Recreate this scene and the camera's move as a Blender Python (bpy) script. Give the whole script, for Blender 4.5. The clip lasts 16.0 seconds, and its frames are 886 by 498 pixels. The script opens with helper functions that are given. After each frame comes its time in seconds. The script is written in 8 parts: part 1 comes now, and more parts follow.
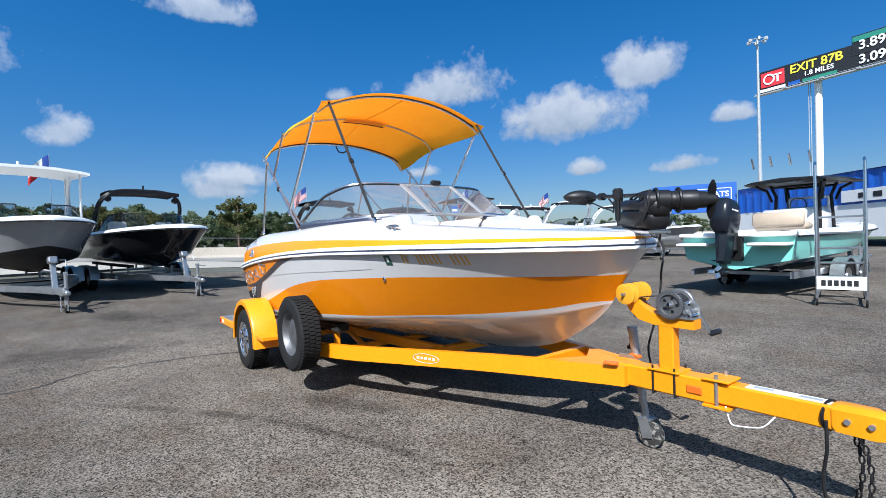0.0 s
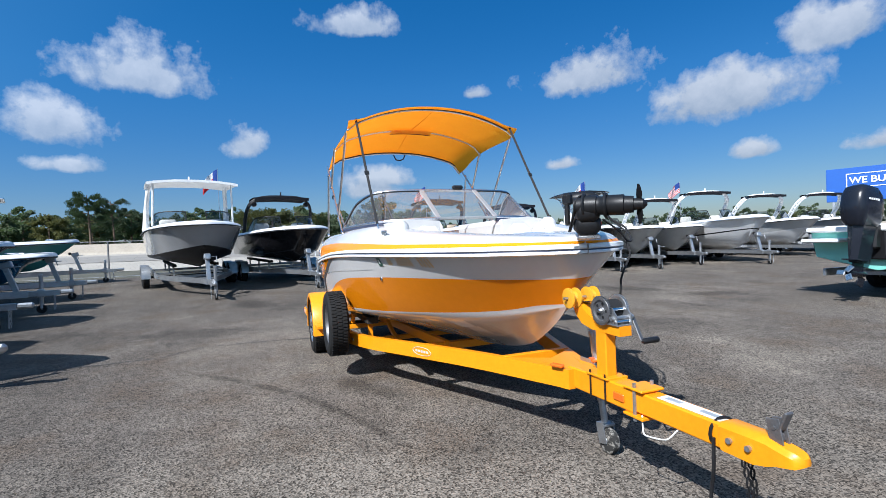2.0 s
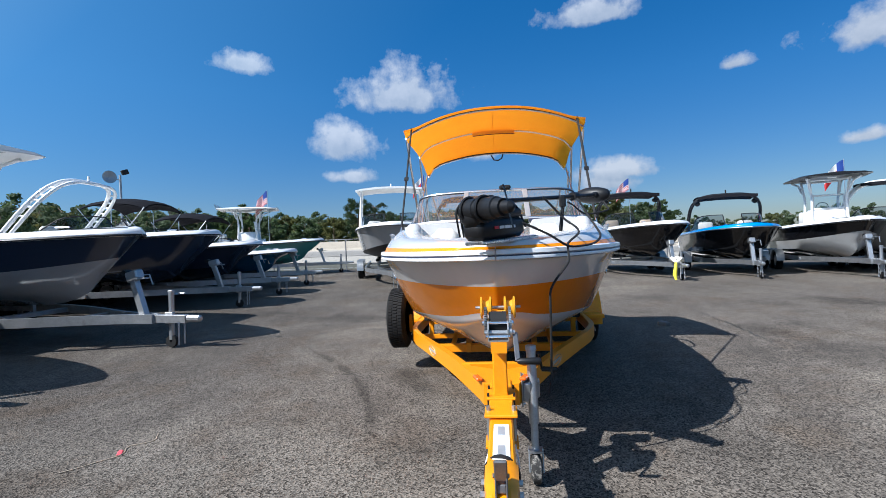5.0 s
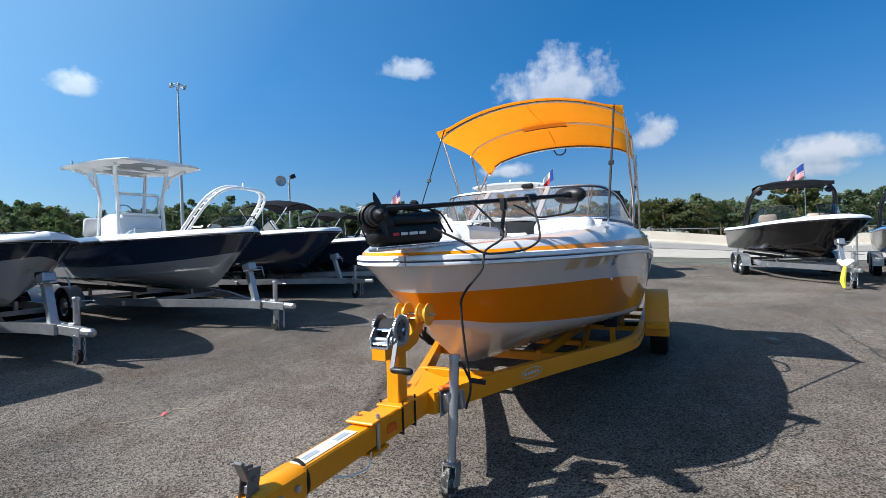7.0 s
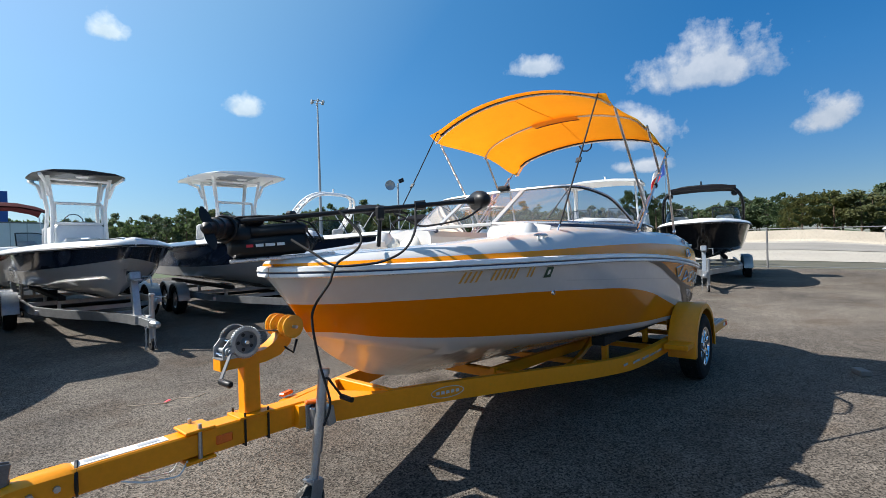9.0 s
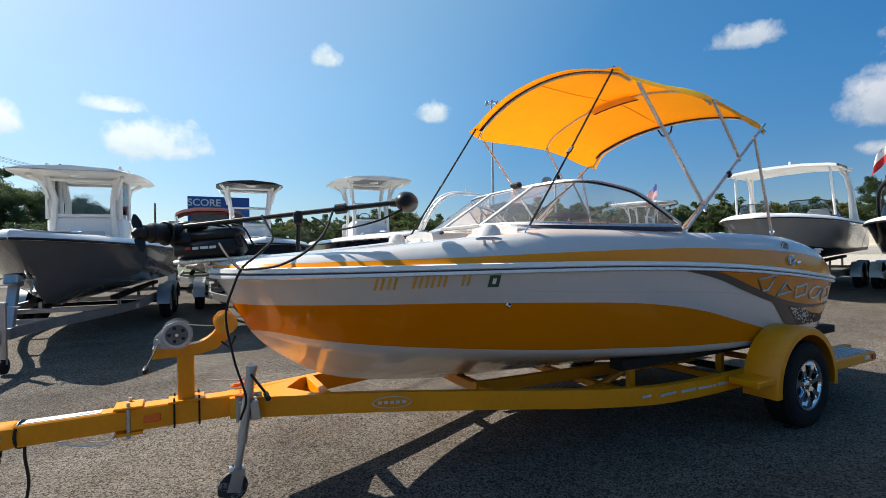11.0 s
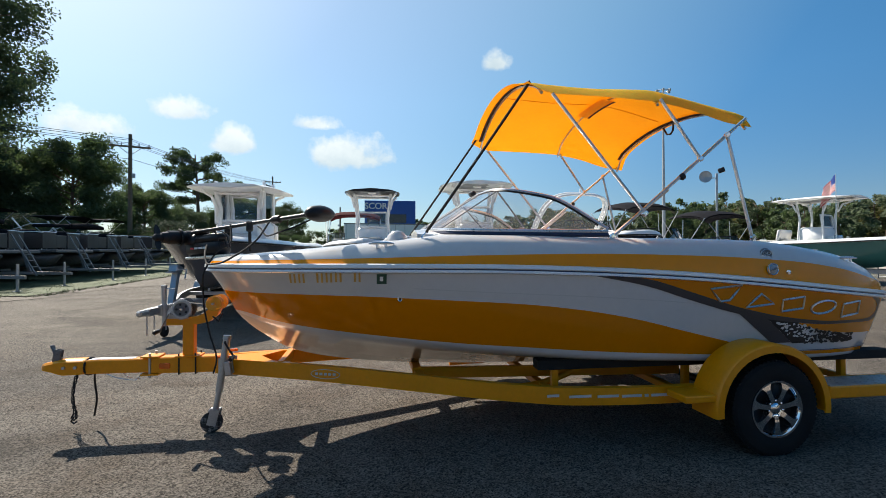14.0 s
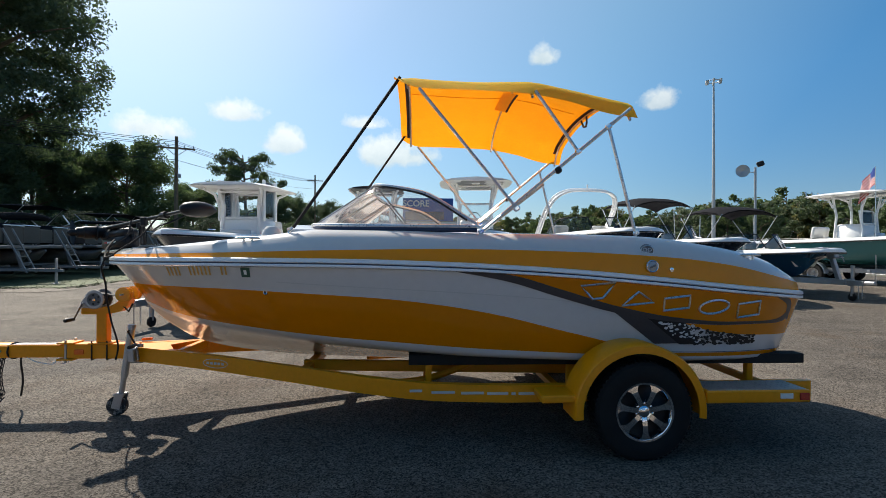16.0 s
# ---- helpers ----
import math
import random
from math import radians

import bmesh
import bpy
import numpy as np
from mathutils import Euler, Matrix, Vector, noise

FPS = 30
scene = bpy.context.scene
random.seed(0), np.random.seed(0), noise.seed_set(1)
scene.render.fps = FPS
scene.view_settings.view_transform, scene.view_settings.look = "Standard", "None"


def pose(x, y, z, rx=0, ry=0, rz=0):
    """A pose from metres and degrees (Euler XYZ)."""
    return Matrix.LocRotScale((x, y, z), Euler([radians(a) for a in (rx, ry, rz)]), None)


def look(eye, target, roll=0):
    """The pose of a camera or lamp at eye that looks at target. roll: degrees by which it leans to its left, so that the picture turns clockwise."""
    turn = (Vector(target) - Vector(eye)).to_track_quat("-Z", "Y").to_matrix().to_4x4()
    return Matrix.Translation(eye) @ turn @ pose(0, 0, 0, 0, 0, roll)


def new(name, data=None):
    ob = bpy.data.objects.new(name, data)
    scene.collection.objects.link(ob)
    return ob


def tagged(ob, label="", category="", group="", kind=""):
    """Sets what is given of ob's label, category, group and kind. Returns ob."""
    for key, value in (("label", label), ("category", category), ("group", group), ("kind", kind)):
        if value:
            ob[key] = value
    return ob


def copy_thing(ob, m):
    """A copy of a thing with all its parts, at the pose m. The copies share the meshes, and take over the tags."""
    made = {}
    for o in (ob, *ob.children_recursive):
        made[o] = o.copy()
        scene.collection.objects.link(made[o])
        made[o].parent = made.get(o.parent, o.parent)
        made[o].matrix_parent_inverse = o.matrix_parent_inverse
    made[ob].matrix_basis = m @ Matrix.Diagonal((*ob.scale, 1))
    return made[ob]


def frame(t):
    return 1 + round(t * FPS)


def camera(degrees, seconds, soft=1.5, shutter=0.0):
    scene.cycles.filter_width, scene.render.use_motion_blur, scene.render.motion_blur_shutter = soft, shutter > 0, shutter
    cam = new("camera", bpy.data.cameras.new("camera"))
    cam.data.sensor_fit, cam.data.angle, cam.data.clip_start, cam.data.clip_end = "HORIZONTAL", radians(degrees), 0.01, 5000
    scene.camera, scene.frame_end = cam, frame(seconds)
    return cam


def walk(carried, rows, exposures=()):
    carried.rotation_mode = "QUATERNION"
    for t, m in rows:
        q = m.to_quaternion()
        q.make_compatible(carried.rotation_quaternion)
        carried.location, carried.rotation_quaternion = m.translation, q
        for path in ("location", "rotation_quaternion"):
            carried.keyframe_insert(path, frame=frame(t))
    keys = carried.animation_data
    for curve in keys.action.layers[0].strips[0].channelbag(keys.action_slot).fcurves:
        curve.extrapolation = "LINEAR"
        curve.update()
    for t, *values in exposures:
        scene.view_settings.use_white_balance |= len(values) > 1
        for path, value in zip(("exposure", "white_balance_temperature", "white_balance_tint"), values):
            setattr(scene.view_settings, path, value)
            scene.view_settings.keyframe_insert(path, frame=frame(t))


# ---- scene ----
cam = camera(85.7, 16.0, 0.7)
PATH = [
    (0, (7.662, -2.752, 1.402), (6.065, -1.549, 1.367), -1.9),
    (0.5, (7.911, -2.51, 1.415), (6.242, -1.408, 1.373), -1.9),
    (1, (8.143, -2.259, 1.404), (6.378, -1.319, 1.363), -2.0),
    (1.5, (8.322, -2.073, 1.404), (6.489, -1.273, 1.365), -2.3),
    (2, (8.499, -1.864, 1.429), (6.628, -1.16, 1.393), -2.4),
    (2.5, (8.64, -1.566, 1.426), (6.746, -0.924, 1.388), -2.4),
    (3, (8.677, -1.283, 1.416), (6.759, -0.719, 1.376), -2.6),
    (3.5, (8.696, -1.003, 1.433), (6.733, -0.624, 1.397), -2.6),
    (4, (8.782, -0.645, 1.403), (6.787, -0.508, 1.381), -2.4),
    (4.2, (8.792, -0.517, 1.39), (6.793, -0.483, 1.375), -2.4),
    (6.3, (8.611, 0.882, 1.437), (6.69, 0.326, 1.416), -2.0),
    (6.5, (8.541, 0.992, 1.424), (6.644, 0.357, 1.408), -1.8),
    (7, (8.402, 1.337, 1.419), (6.593, 0.483, 1.408), -1.9),
    (7.5, (8.178, 1.586, 1.415), (6.407, 0.656, 1.409), -1.7),
    (8, (7.964, 1.856, 1.435), (6.234, 0.851, 1.43), -1.7),
    (8.2, (7.874, 1.998, 1.436), (6.193, 0.913, 1.431), -1.8),
    (10.3, (6.686, 3.027, 1.438), (5.423, 1.477, 1.45), -1.2),
    (10.5, (6.545, 3.095, 1.436), (5.361, 1.483, 1.444), -1.2),
    (11, (6.202, 3.271, 1.446), (5.25, 1.513, 1.459), -1.0),
    (11.5, (5.892, 3.465, 1.443), (5.202, 1.588, 1.462), -0.7),
    (12, (5.623, 3.606, 1.434), (4.995, 1.708, 1.457), -0.4),
    (12.5, (5.398, 3.791, 1.433), (4.861, 1.865, 1.454), -0.1),
    (13, (5.172, 4.01, 1.443), (4.816, 2.043, 1.469), 0.1),
    (13.5, (4.972, 4.195, 1.451), (4.659, 2.219, 1.469), -0.0),
    (14, (4.696, 4.312, 1.446), (4.396, 2.335, 1.466), -0.1),
    (14.5, (4.363, 4.433, 1.442), (4.127, 2.447, 1.455), -0.1),
    (15, (4.075, 4.511, 1.423), (3.939, 2.515, 1.429), -0.1),
    (15.5, (3.771, 4.515, 1.429), (3.655, 2.518, 1.434), 0.1),
    (16, (3.398, 4.473, 1.429), (3.285, 2.476, 1.438), 0.2),
]
walk(cam, [(t, look(eye, target, roll)) for t, eye, target, roll in PATH], exposures=[(0.0, 0.78, 5750, 10), (4.0, 0.70, 5750, 10), (7.5, 0.88, 6100, 10), (10.5, 0.86, 6650, 10), (12.0, 0.82, 6850, 10), (16.0, 0.77, 6850, 10)])

# ---------------- world, sun, exposure ----------------
SUN_AZ, SUN_EL = math.atan2(-0.79, 0.61), radians(43)
world = bpy.data.worlds.new("sky_world")
scene.world = world
world.use_nodes = True
wt = world.node_tree
wt.nodes.clear()
w_out = wt.nodes.new("ShaderNodeOutputWorld")
w_sky = wt.nodes.new("ShaderNodeTexSky")
w_sky.sky_type, w_sky.sun_disc = "NISHITA", False
w_sky.sun_elevation, w_sky.sun_rotation = SUN_EL, math.pi / 2 - SUN_AZ
w_sky.air_density, w_sky.dust_density, w_sky.ozone_density = 1.0, 0.5, 3.4
w_bg = wt.nodes.new("ShaderNodeBackground")
w_bg.inputs["Strength"].default_value = 0.0555
w_hs = wt.nodes.new("ShaderNodeHueSaturation")
w_hs.inputs["Saturation"].default_value, w_hs.inputs["Hue"].default_value = 1.38, 0.502
wt.links.new(w_sky.outputs[0], w_hs.inputs["Color"])
w_tc = wt.nodes.new("ShaderNodeTexCoord")
# greyer, dimmer air low over the horizon
w_axes = wt.nodes.new("ShaderNodeSeparateXYZ")
wt.links.new(w_tc.outputs["Generated"], w_axes.inputs[0])
w_low = wt.nodes.new("ShaderNodeValToRGB")
w_low.color_ramp.elements[0].position, w_low.color_ramp.elements[0].color = 0.0, (0.66, 0.66, 0.74, 1)
w_low.color_ramp.elements[1].position, w_low.color_ramp.elements[1].color = 0.30, (1.0, 1.0, 1.0, 1)
wt.links.new(w_axes.outputs[2], w_low.inputs[0])
w_tone = wt.nodes.new("ShaderNodeMix")
w_tone.data_type, w_tone.blend_type = "RGBA", "MULTIPLY"
w_tone.inputs[0].default_value = 1.0
wt.links.new(w_hs.outputs[0], w_tone.inputs[6]), wt.links.new(w_low.outputs[0], w_tone.inputs[7])
wt.links.new(w_tone.outputs[2], w_bg.inputs["Color"])
# bright haze that grows towards the sun
w_dot = wt.nodes.new("ShaderNodeVectorMath")
w_dot.operation = "DOT_PRODUCT"
w_dot.inputs[1].default_value = (math.cos(SUN_EL) * math.cos(SUN_AZ), math.cos(SUN_EL) * math.sin(SUN_AZ), math.sin(SUN_EL))
wt.links.new(w_tc.outputs["Generated"], w_dot.inputs[0])
w_haze = wt.nodes.new("ShaderNodeValToRGB")
ramp = w_haze.color_ramp
ramp.elements[0].position, ramp.elements[0].color = 0.15, (0.0, 0.0, 0.0, 1)
ramp.elements[1].position, ramp.elements[1].color = 1.0, (0.74, 0.81, 0.77, 1)
for pos, col in ((0.47, (0.01, 0.06, 0.14)), (0.66, (0.06, 0.16, 0.26)), (0.80, (0.24, 0.375, 0.41)), (0.92, (0.42, 0.53, 0.55))):
    ramp.elements.new(pos).color = (*col, 1)
w_half = wt.nodes.new("ShaderNodeMath")
w_half.operation = "MULTIPLY_ADD"
w_half.inputs[1].default_value, w_half.inputs[2].default_value = 0.5, 0.5
wt.links.new(w_dot.outputs["Value"], w_half.inputs[0])
wt.links.new(w_half.outputs[0], w_haze.inputs[0])
w_hz = wt.nodes.new("ShaderNodeBackground")
w_hz.inputs["Strength"].default_value = 0.435
wt.links.new(w_haze.outputs[0], w_hz.inputs["Color"])


def wmath(op, a, b=None):
    n = wt.nodes.new("ShaderNodeMath")
    n.operation = op
    for i, v in enumerate((a, b)):
        if v is None:
            continue
        if isinstance(v, (int, float)):
            n.inputs[i].default_value = v
        else:
            wt.links.new(v, n.inputs[i])
    return n.outputs[0]


def wnoise(scale, detail, rough=0.55, lift=0.0):
    n = wt.nodes.new("ShaderNodeTexNoise")
    n.inputs["Scale"].default_value, n.inputs["Detail"].default_value, n.inputs["Roughness"].default_value = scale, detail, rough
    up = wt.nodes.new("ShaderNodeVectorMath")
    up.inputs[1].default_value = (0, 0, lift)
    wt.links.new(w_tc.outputs["Generated"], up.inputs[0])
    wt.links.new(up.outputs[0], n.inputs["Vector"])
    return n.outputs["Fac"]


# fair-weather clouds: azimuth, elevation, half width, half height (degrees)
CLOUDS = ((142, 18.2, 6.2, 2.7), (129, 13.8, 7.5, 3.2), (120, 17.9, 3.9, 2.3), (169, 24.4, 4.6, 1.6), (190.5, 18.2, 6.5, 3.1), (181, 12, 2.4, 2.2), (126, 7.9, 1.8, 1.1), (116, 7.5, 2.8, 1.1),
          (165.5, 8, 2.9, 1.6), (111, 12, 2, 1), (167.5, 7.2, 3.2, 2.2), (209, 20.7, 2.8, 1.4), (242.5, 16.3, 1.8, 1.3), (198, 12.5, 4.0, 2.6), (197, 8.7, 3.2, 1.0), (145, 8.4, 2.0, 0.9), (155, 17, 1.6, 0.9),
          (-105, 22, 1.7, 1.2), (-87, 12, 4.6, 2.4), (-84, 15, 2.6, 1.0), (-75, 12.4, 2.7, 1.6), (-70, 15.2, 2.8, 1.5), (-61.5, 12.7, 3.4, 1.7))
cover, depth_of = None, None
for az, el, half_w, half_h in CLOUDS:
    a, e = radians(az), radians(el)
    m = wt.nodes.new("ShaderNodeMapping")
    m.vector_type = "TEXTURE"
    m.inputs["Location"].default_value = (math.cos(e) * math.cos(a), math.cos(e) * math.sin(a), math.sin(e) - radians(half_h) * 0.35)
    m.inputs["Rotation"].default_value = (0, 0, a)
    m.inputs["Scale"].default_value = (0.5, radians(half_w) * 1.45, radians(half_h) * 1.75)
    wt.links.new(w_tc.outputs["Generated"], m.inputs["Vector"])
    # flat bases: the lower half falls off faster
    axes = wt.nodes.new("ShaderNodeSeparateXYZ")
    wt.links.new(m.outputs[0], axes.inputs[0])
    high = wmath("MAXIMUM", axes.outputs[2], wmath("MULTIPLY", axes.outputs[2], -2.3))
    r2 = wmath("ADD", wmath("ADD", wmath("MULTIPLY", axes.outputs[0], axes.outputs[0]), wmath("MULTIPLY", axes.outputs[1], axes.outputs[1])), wmath("MULTIPLY", high, high))
    near = wmath("SUBTRACT", 1.0, wmath("SQRT", r2))
    cover = near if cover is None else wmath("MAXIMUM", cover, near)
    tall = wmath("MULTIPLY", axes.outputs[2], wmath("MINIMUM", wmath("MAXIMUM", wmath("MULTIPLY", near, 4.0), 0.0), 1.0))
    depth_of = tall if depth_of is None else wmath("ADD", depth_of, tall)
cover = wmath("MAXIMUM", cover, -0.6)


def puffs(lift):
    return wmath("ADD", wmath("MULTIPLY", wmath("SUBTRACT", wnoise(14, 6, 0.60, lift), 0.5), 1.45), wmath("MULTIPLY", wmath("SUBTRACT", wnoise(36, 4, 0.6, lift), 0.5), 0.55))


puff = puffs(0.0)
dens = wmath("SUBTRACT", wmath("ADD", cover, puff), 0.25)
mask = wmath("MINIMUM", wmath("MAXIMUM", wmath("MULTIPLY", dens, 2.1), 0.0), 0.86)
shade = wt.nodes.new("ShaderNodeValToRGB")
shade.color_ramp.elements[0].position, shade.color_ramp.elements[0].color = 0.15, (0.42, 0.50, 0.60, 1)
shade.color_ramp.elements[1].position, shade.color_ramp.elements[1].color = 0.80, (0.93, 0.94, 0.95, 1)
lit = wmath("ADD", wmath("MULTIPLY", wmath("SUBTRACT", puff, puffs(0.03)), 0.45), wmath("MULTIPLY", depth_of, 0.55))
wt.links.new(wmath("ADD", lit, 0.50), shade.inputs[0])
w_cl = wt.nodes.new("ShaderNodeBackground")
w_cl.inputs["Strength"].default_value = 0.44
wt.links.new(shade.outputs[0], w_cl.inputs["Color"])
w_mix = wt.nodes.new("ShaderNodeMixShader")
wt.links.new(mask, w_mix.inputs[0])
wt.links.new(w_bg.outputs[0], w_mix.inputs[1])
wt.links.new(w_cl.outputs[0], w_mix.inputs[2])
w_sum = wt.nodes.new("ShaderNodeAddShader")
wt.links.new(w_mix.outputs[0], w_sum.inputs[0])
wt.links.new(w_hz.outputs[0], w_sum.inputs[1])
wt.links.new(w_sum.outputs[0], w_out.inputs[0])

sun = new("sun", bpy.data.lights.new("sun", "SUN"))
sun.data.energy, sun.data.angle, sun.data.color = 5.0, radians(0.55), (1.0, 0.95, 0.87)
sun_way = Vector((math.cos(SUN_EL) * math.cos(SUN_AZ), math.cos(SUN_EL) * math.sin(SUN_AZ), math.sin(SUN_EL)))
sun.matrix_world = look(sun_way * 60, (0, 0, 0))


# ---------------- materials ----------------
def material(name, color, rough=0.5, metal=0.0, spread=0.12, scale=4.0, bump=0.0, bump_scale=60.0, coat=0.0, spec=0.5, wear=None, per_object=0.0):
    """A surface with variation at two scales, an optional relief and an optional worn second colour."""
    m = bpy.data.materials.new(name)
    m.use_nodes = True
    nt = m.node_tree
    p = nt.nodes["Principled BSDF"]
    p.inputs["Roughness"].default_value, p.inputs["Metallic"].default_value = rough, metal
    p.inputs["Coat Weight"].default_value, p.inputs["Coat Roughness"].default_value = coat, 0.04
    p.inputs["Specular IOR Level"].default_value = spec
    tc = nt.nodes.new("ShaderNodeTexCoord")

    def noise_at(s, d=4, r=0.6):
        n = nt.nodes.new("ShaderNodeTexNoise")
        n.inputs["Scale"].default_value, n.inputs["Detail"].default_value, n.inputs["Roughness"].default_value = s, d, r
        nt.links.new(tc.outputs["Object"], n.inputs["Vector"])
        return n.outputs["Fac"]
    big, fine = noise_at(scale), noise_at(scale * 14, 3)
    add = nt.nodes.new("ShaderNodeMath")
    add.operation = "ADD"
    nt.links.new(big, add.inputs[0]), nt.links.new(fine, add.inputs[1])
    rng = nt.nodes.new("ShaderNodeMapRange")
    rng.inputs["From Min"].default_value, rng.inputs["From Max"].default_value = 0.7, 1.3
    rng.inputs["To Min"].default_value, rng.inputs["To Max"].default_value = 1 - spread, 1 + spread
    nt.links.new(add.outputs[0], rng.inputs["Value"])
    val = rng.outputs[0]
    if per_object:
        oi = nt.nodes.new("ShaderNodeObjectInfo")
        r2 = nt.nodes.new("ShaderNodeMapRange")
        r2.inputs["To Min"].default_value, r2.inputs["To Max"].default_value = 1 - per_object, 1 + per_object
        nt.links.new(oi.outputs["Random"], r2.inputs["Value"])
        mu = nt.nodes.new("ShaderNodeMath")
        mu.operation = "MULTIPLY"
        nt.links.new(val, mu.inputs[0]), nt.links.new(r2.outputs[0], mu.inputs[1])
        val = mu.outputs[0]
    hsv = nt.nodes.new("ShaderNodeHueSaturation")
    hsv.inputs["Color"].default_value = (*color, 1)
    nt.links.new(val, hsv.inputs["Value"])
    col = hsv.outputs[0]
    if wear:
        mx = nt.nodes.new("ShaderNodeMix")
        mx.data_type = "RGBA"
        ramp = nt.nodes.new("ShaderNodeMapRange")
        ramp.inputs["From Min"].default_value, ramp.inputs["From Max"].default_value = wear[1], wear[1] + 0.12
        nt.links.new(noise_at(wear[2], 6, 0.65), ramp.inputs["Value"])
        nt.links.new(ramp.outputs[0], mx.inputs[0])
        nt.links.new(col, mx.inputs[6])
        mx.inputs[7].default_value = (*wear[0], 1)
        col = mx.outputs[2]
    nt.links.new(col, p.inputs["Base Color"])
    rr = nt.nodes.new("ShaderNodeMapRange")
    rr.inputs["To Min"].default_value, rr.inputs["To Max"].default_value = rough * 0.8, min(1, rough * 1.25)
    nt.links.new(fine, rr.inputs["Value"]), nt.links.new(rr.outputs[0], p.inputs["Roughness"])
    if bump:
        bn = nt.nodes.new("ShaderNodeBump")
        bn.inputs["Strength"].default_value, bn.inputs["Distance"].default_value = bump, 0.01
        nt.links.new(noise_at(bump_scale, 3), bn.inputs["Height"])
        nt.links.new(bn.outputs[0], p.inputs["Normal"])
    return m


def glass(name, color, rough=0.02, dust=0.0):
    """A clear pane: mostly see-through, with a glossy face and a film of dust."""
    m = bpy.data.materials.new(name)
    m.use_nodes = True
    nt = m.node_tree
    nt.nodes.clear()
    out = nt.nodes.new("ShaderNodeOutputMaterial")
    tr, gl, mx, lw = (nt.nodes.new(k) for k in ("ShaderNodeBsdfTransparent", "ShaderNodeBsdfGlossy", "ShaderNodeMixShader", "ShaderNodeFresnel"))
    tr.inputs[0].default_value = (*color, 1)
    gl.inputs["Roughness"].default_value = rough
    lw.inputs["IOR"].default_value = 1.5
    nt.links.new(lw.outputs[0], mx.inputs[0]), nt.links.new(tr.outputs[0], mx.inputs[1]), nt.links.new(gl.outputs[0], mx.inputs[2])
    last = mx.outputs[0]
    for kind, share in (("ShaderNodeBsdfDiffuse", dust), ("ShaderNodeBsdfTranslucent", dust)):
        if share:
            film, both = nt.nodes.new(kind), nt.nodes.new("ShaderNodeMixShader")
            film.inputs[0].default_value = (0.62, 0.60, 0.58, 1)
            both.inputs[0].default_value = share
            nt.links.new(last, both.inputs[1]), nt.links.new(film.outputs[0], both.inputs[2])
            last = both.outputs[0]
    nt.links.new(last, out.inputs[0])
    return m


def canvas(name, color, through_it, glow=None):
    """Woven cloth that lets part of the light through."""
    m = material(name, color, 0.85, spread=0.10, scale=3, bump=0.25, bump_scale=260)
    nt = m.node_tree
    p = nt.nodes["Principled BSDF"]
    out = nt.nodes["Material Output"]
    tl, mx = nt.nodes.new("ShaderNodeBsdfTranslucent"), nt.nodes.new("ShaderNodeMixShader")
    tl.inputs[0].default_value = (*(glow or color), 1)
    mx.inputs[0].default_value = through_it
    nt.links.new(p.outputs[0], mx.inputs[1]), nt.links.new(tl.outputs[0], mx.inputs[2]), nt.links.new(mx.outputs[0], out.inputs[0])
    return m


def leafy(m, glow):
    """Lets part of the light through a leaf material."""
    nt = m.node_tree
    tl, mx = nt.nodes.new("ShaderNodeBsdfTranslucent"), nt.nodes.new("ShaderNodeMixShader")
    tl.inputs[0].default_value = (*glow, 1)
    mx.inputs[0].default_value = 0.45
    nt.links.new(nt.nodes["Principled BSDF"].outputs[0], mx.inputs[1]), nt.links.new(tl.outputs[0], mx.inputs[2])
    nt.links.new(mx.outputs[0], nt.nodes["Material Output"].inputs[0])
    return m


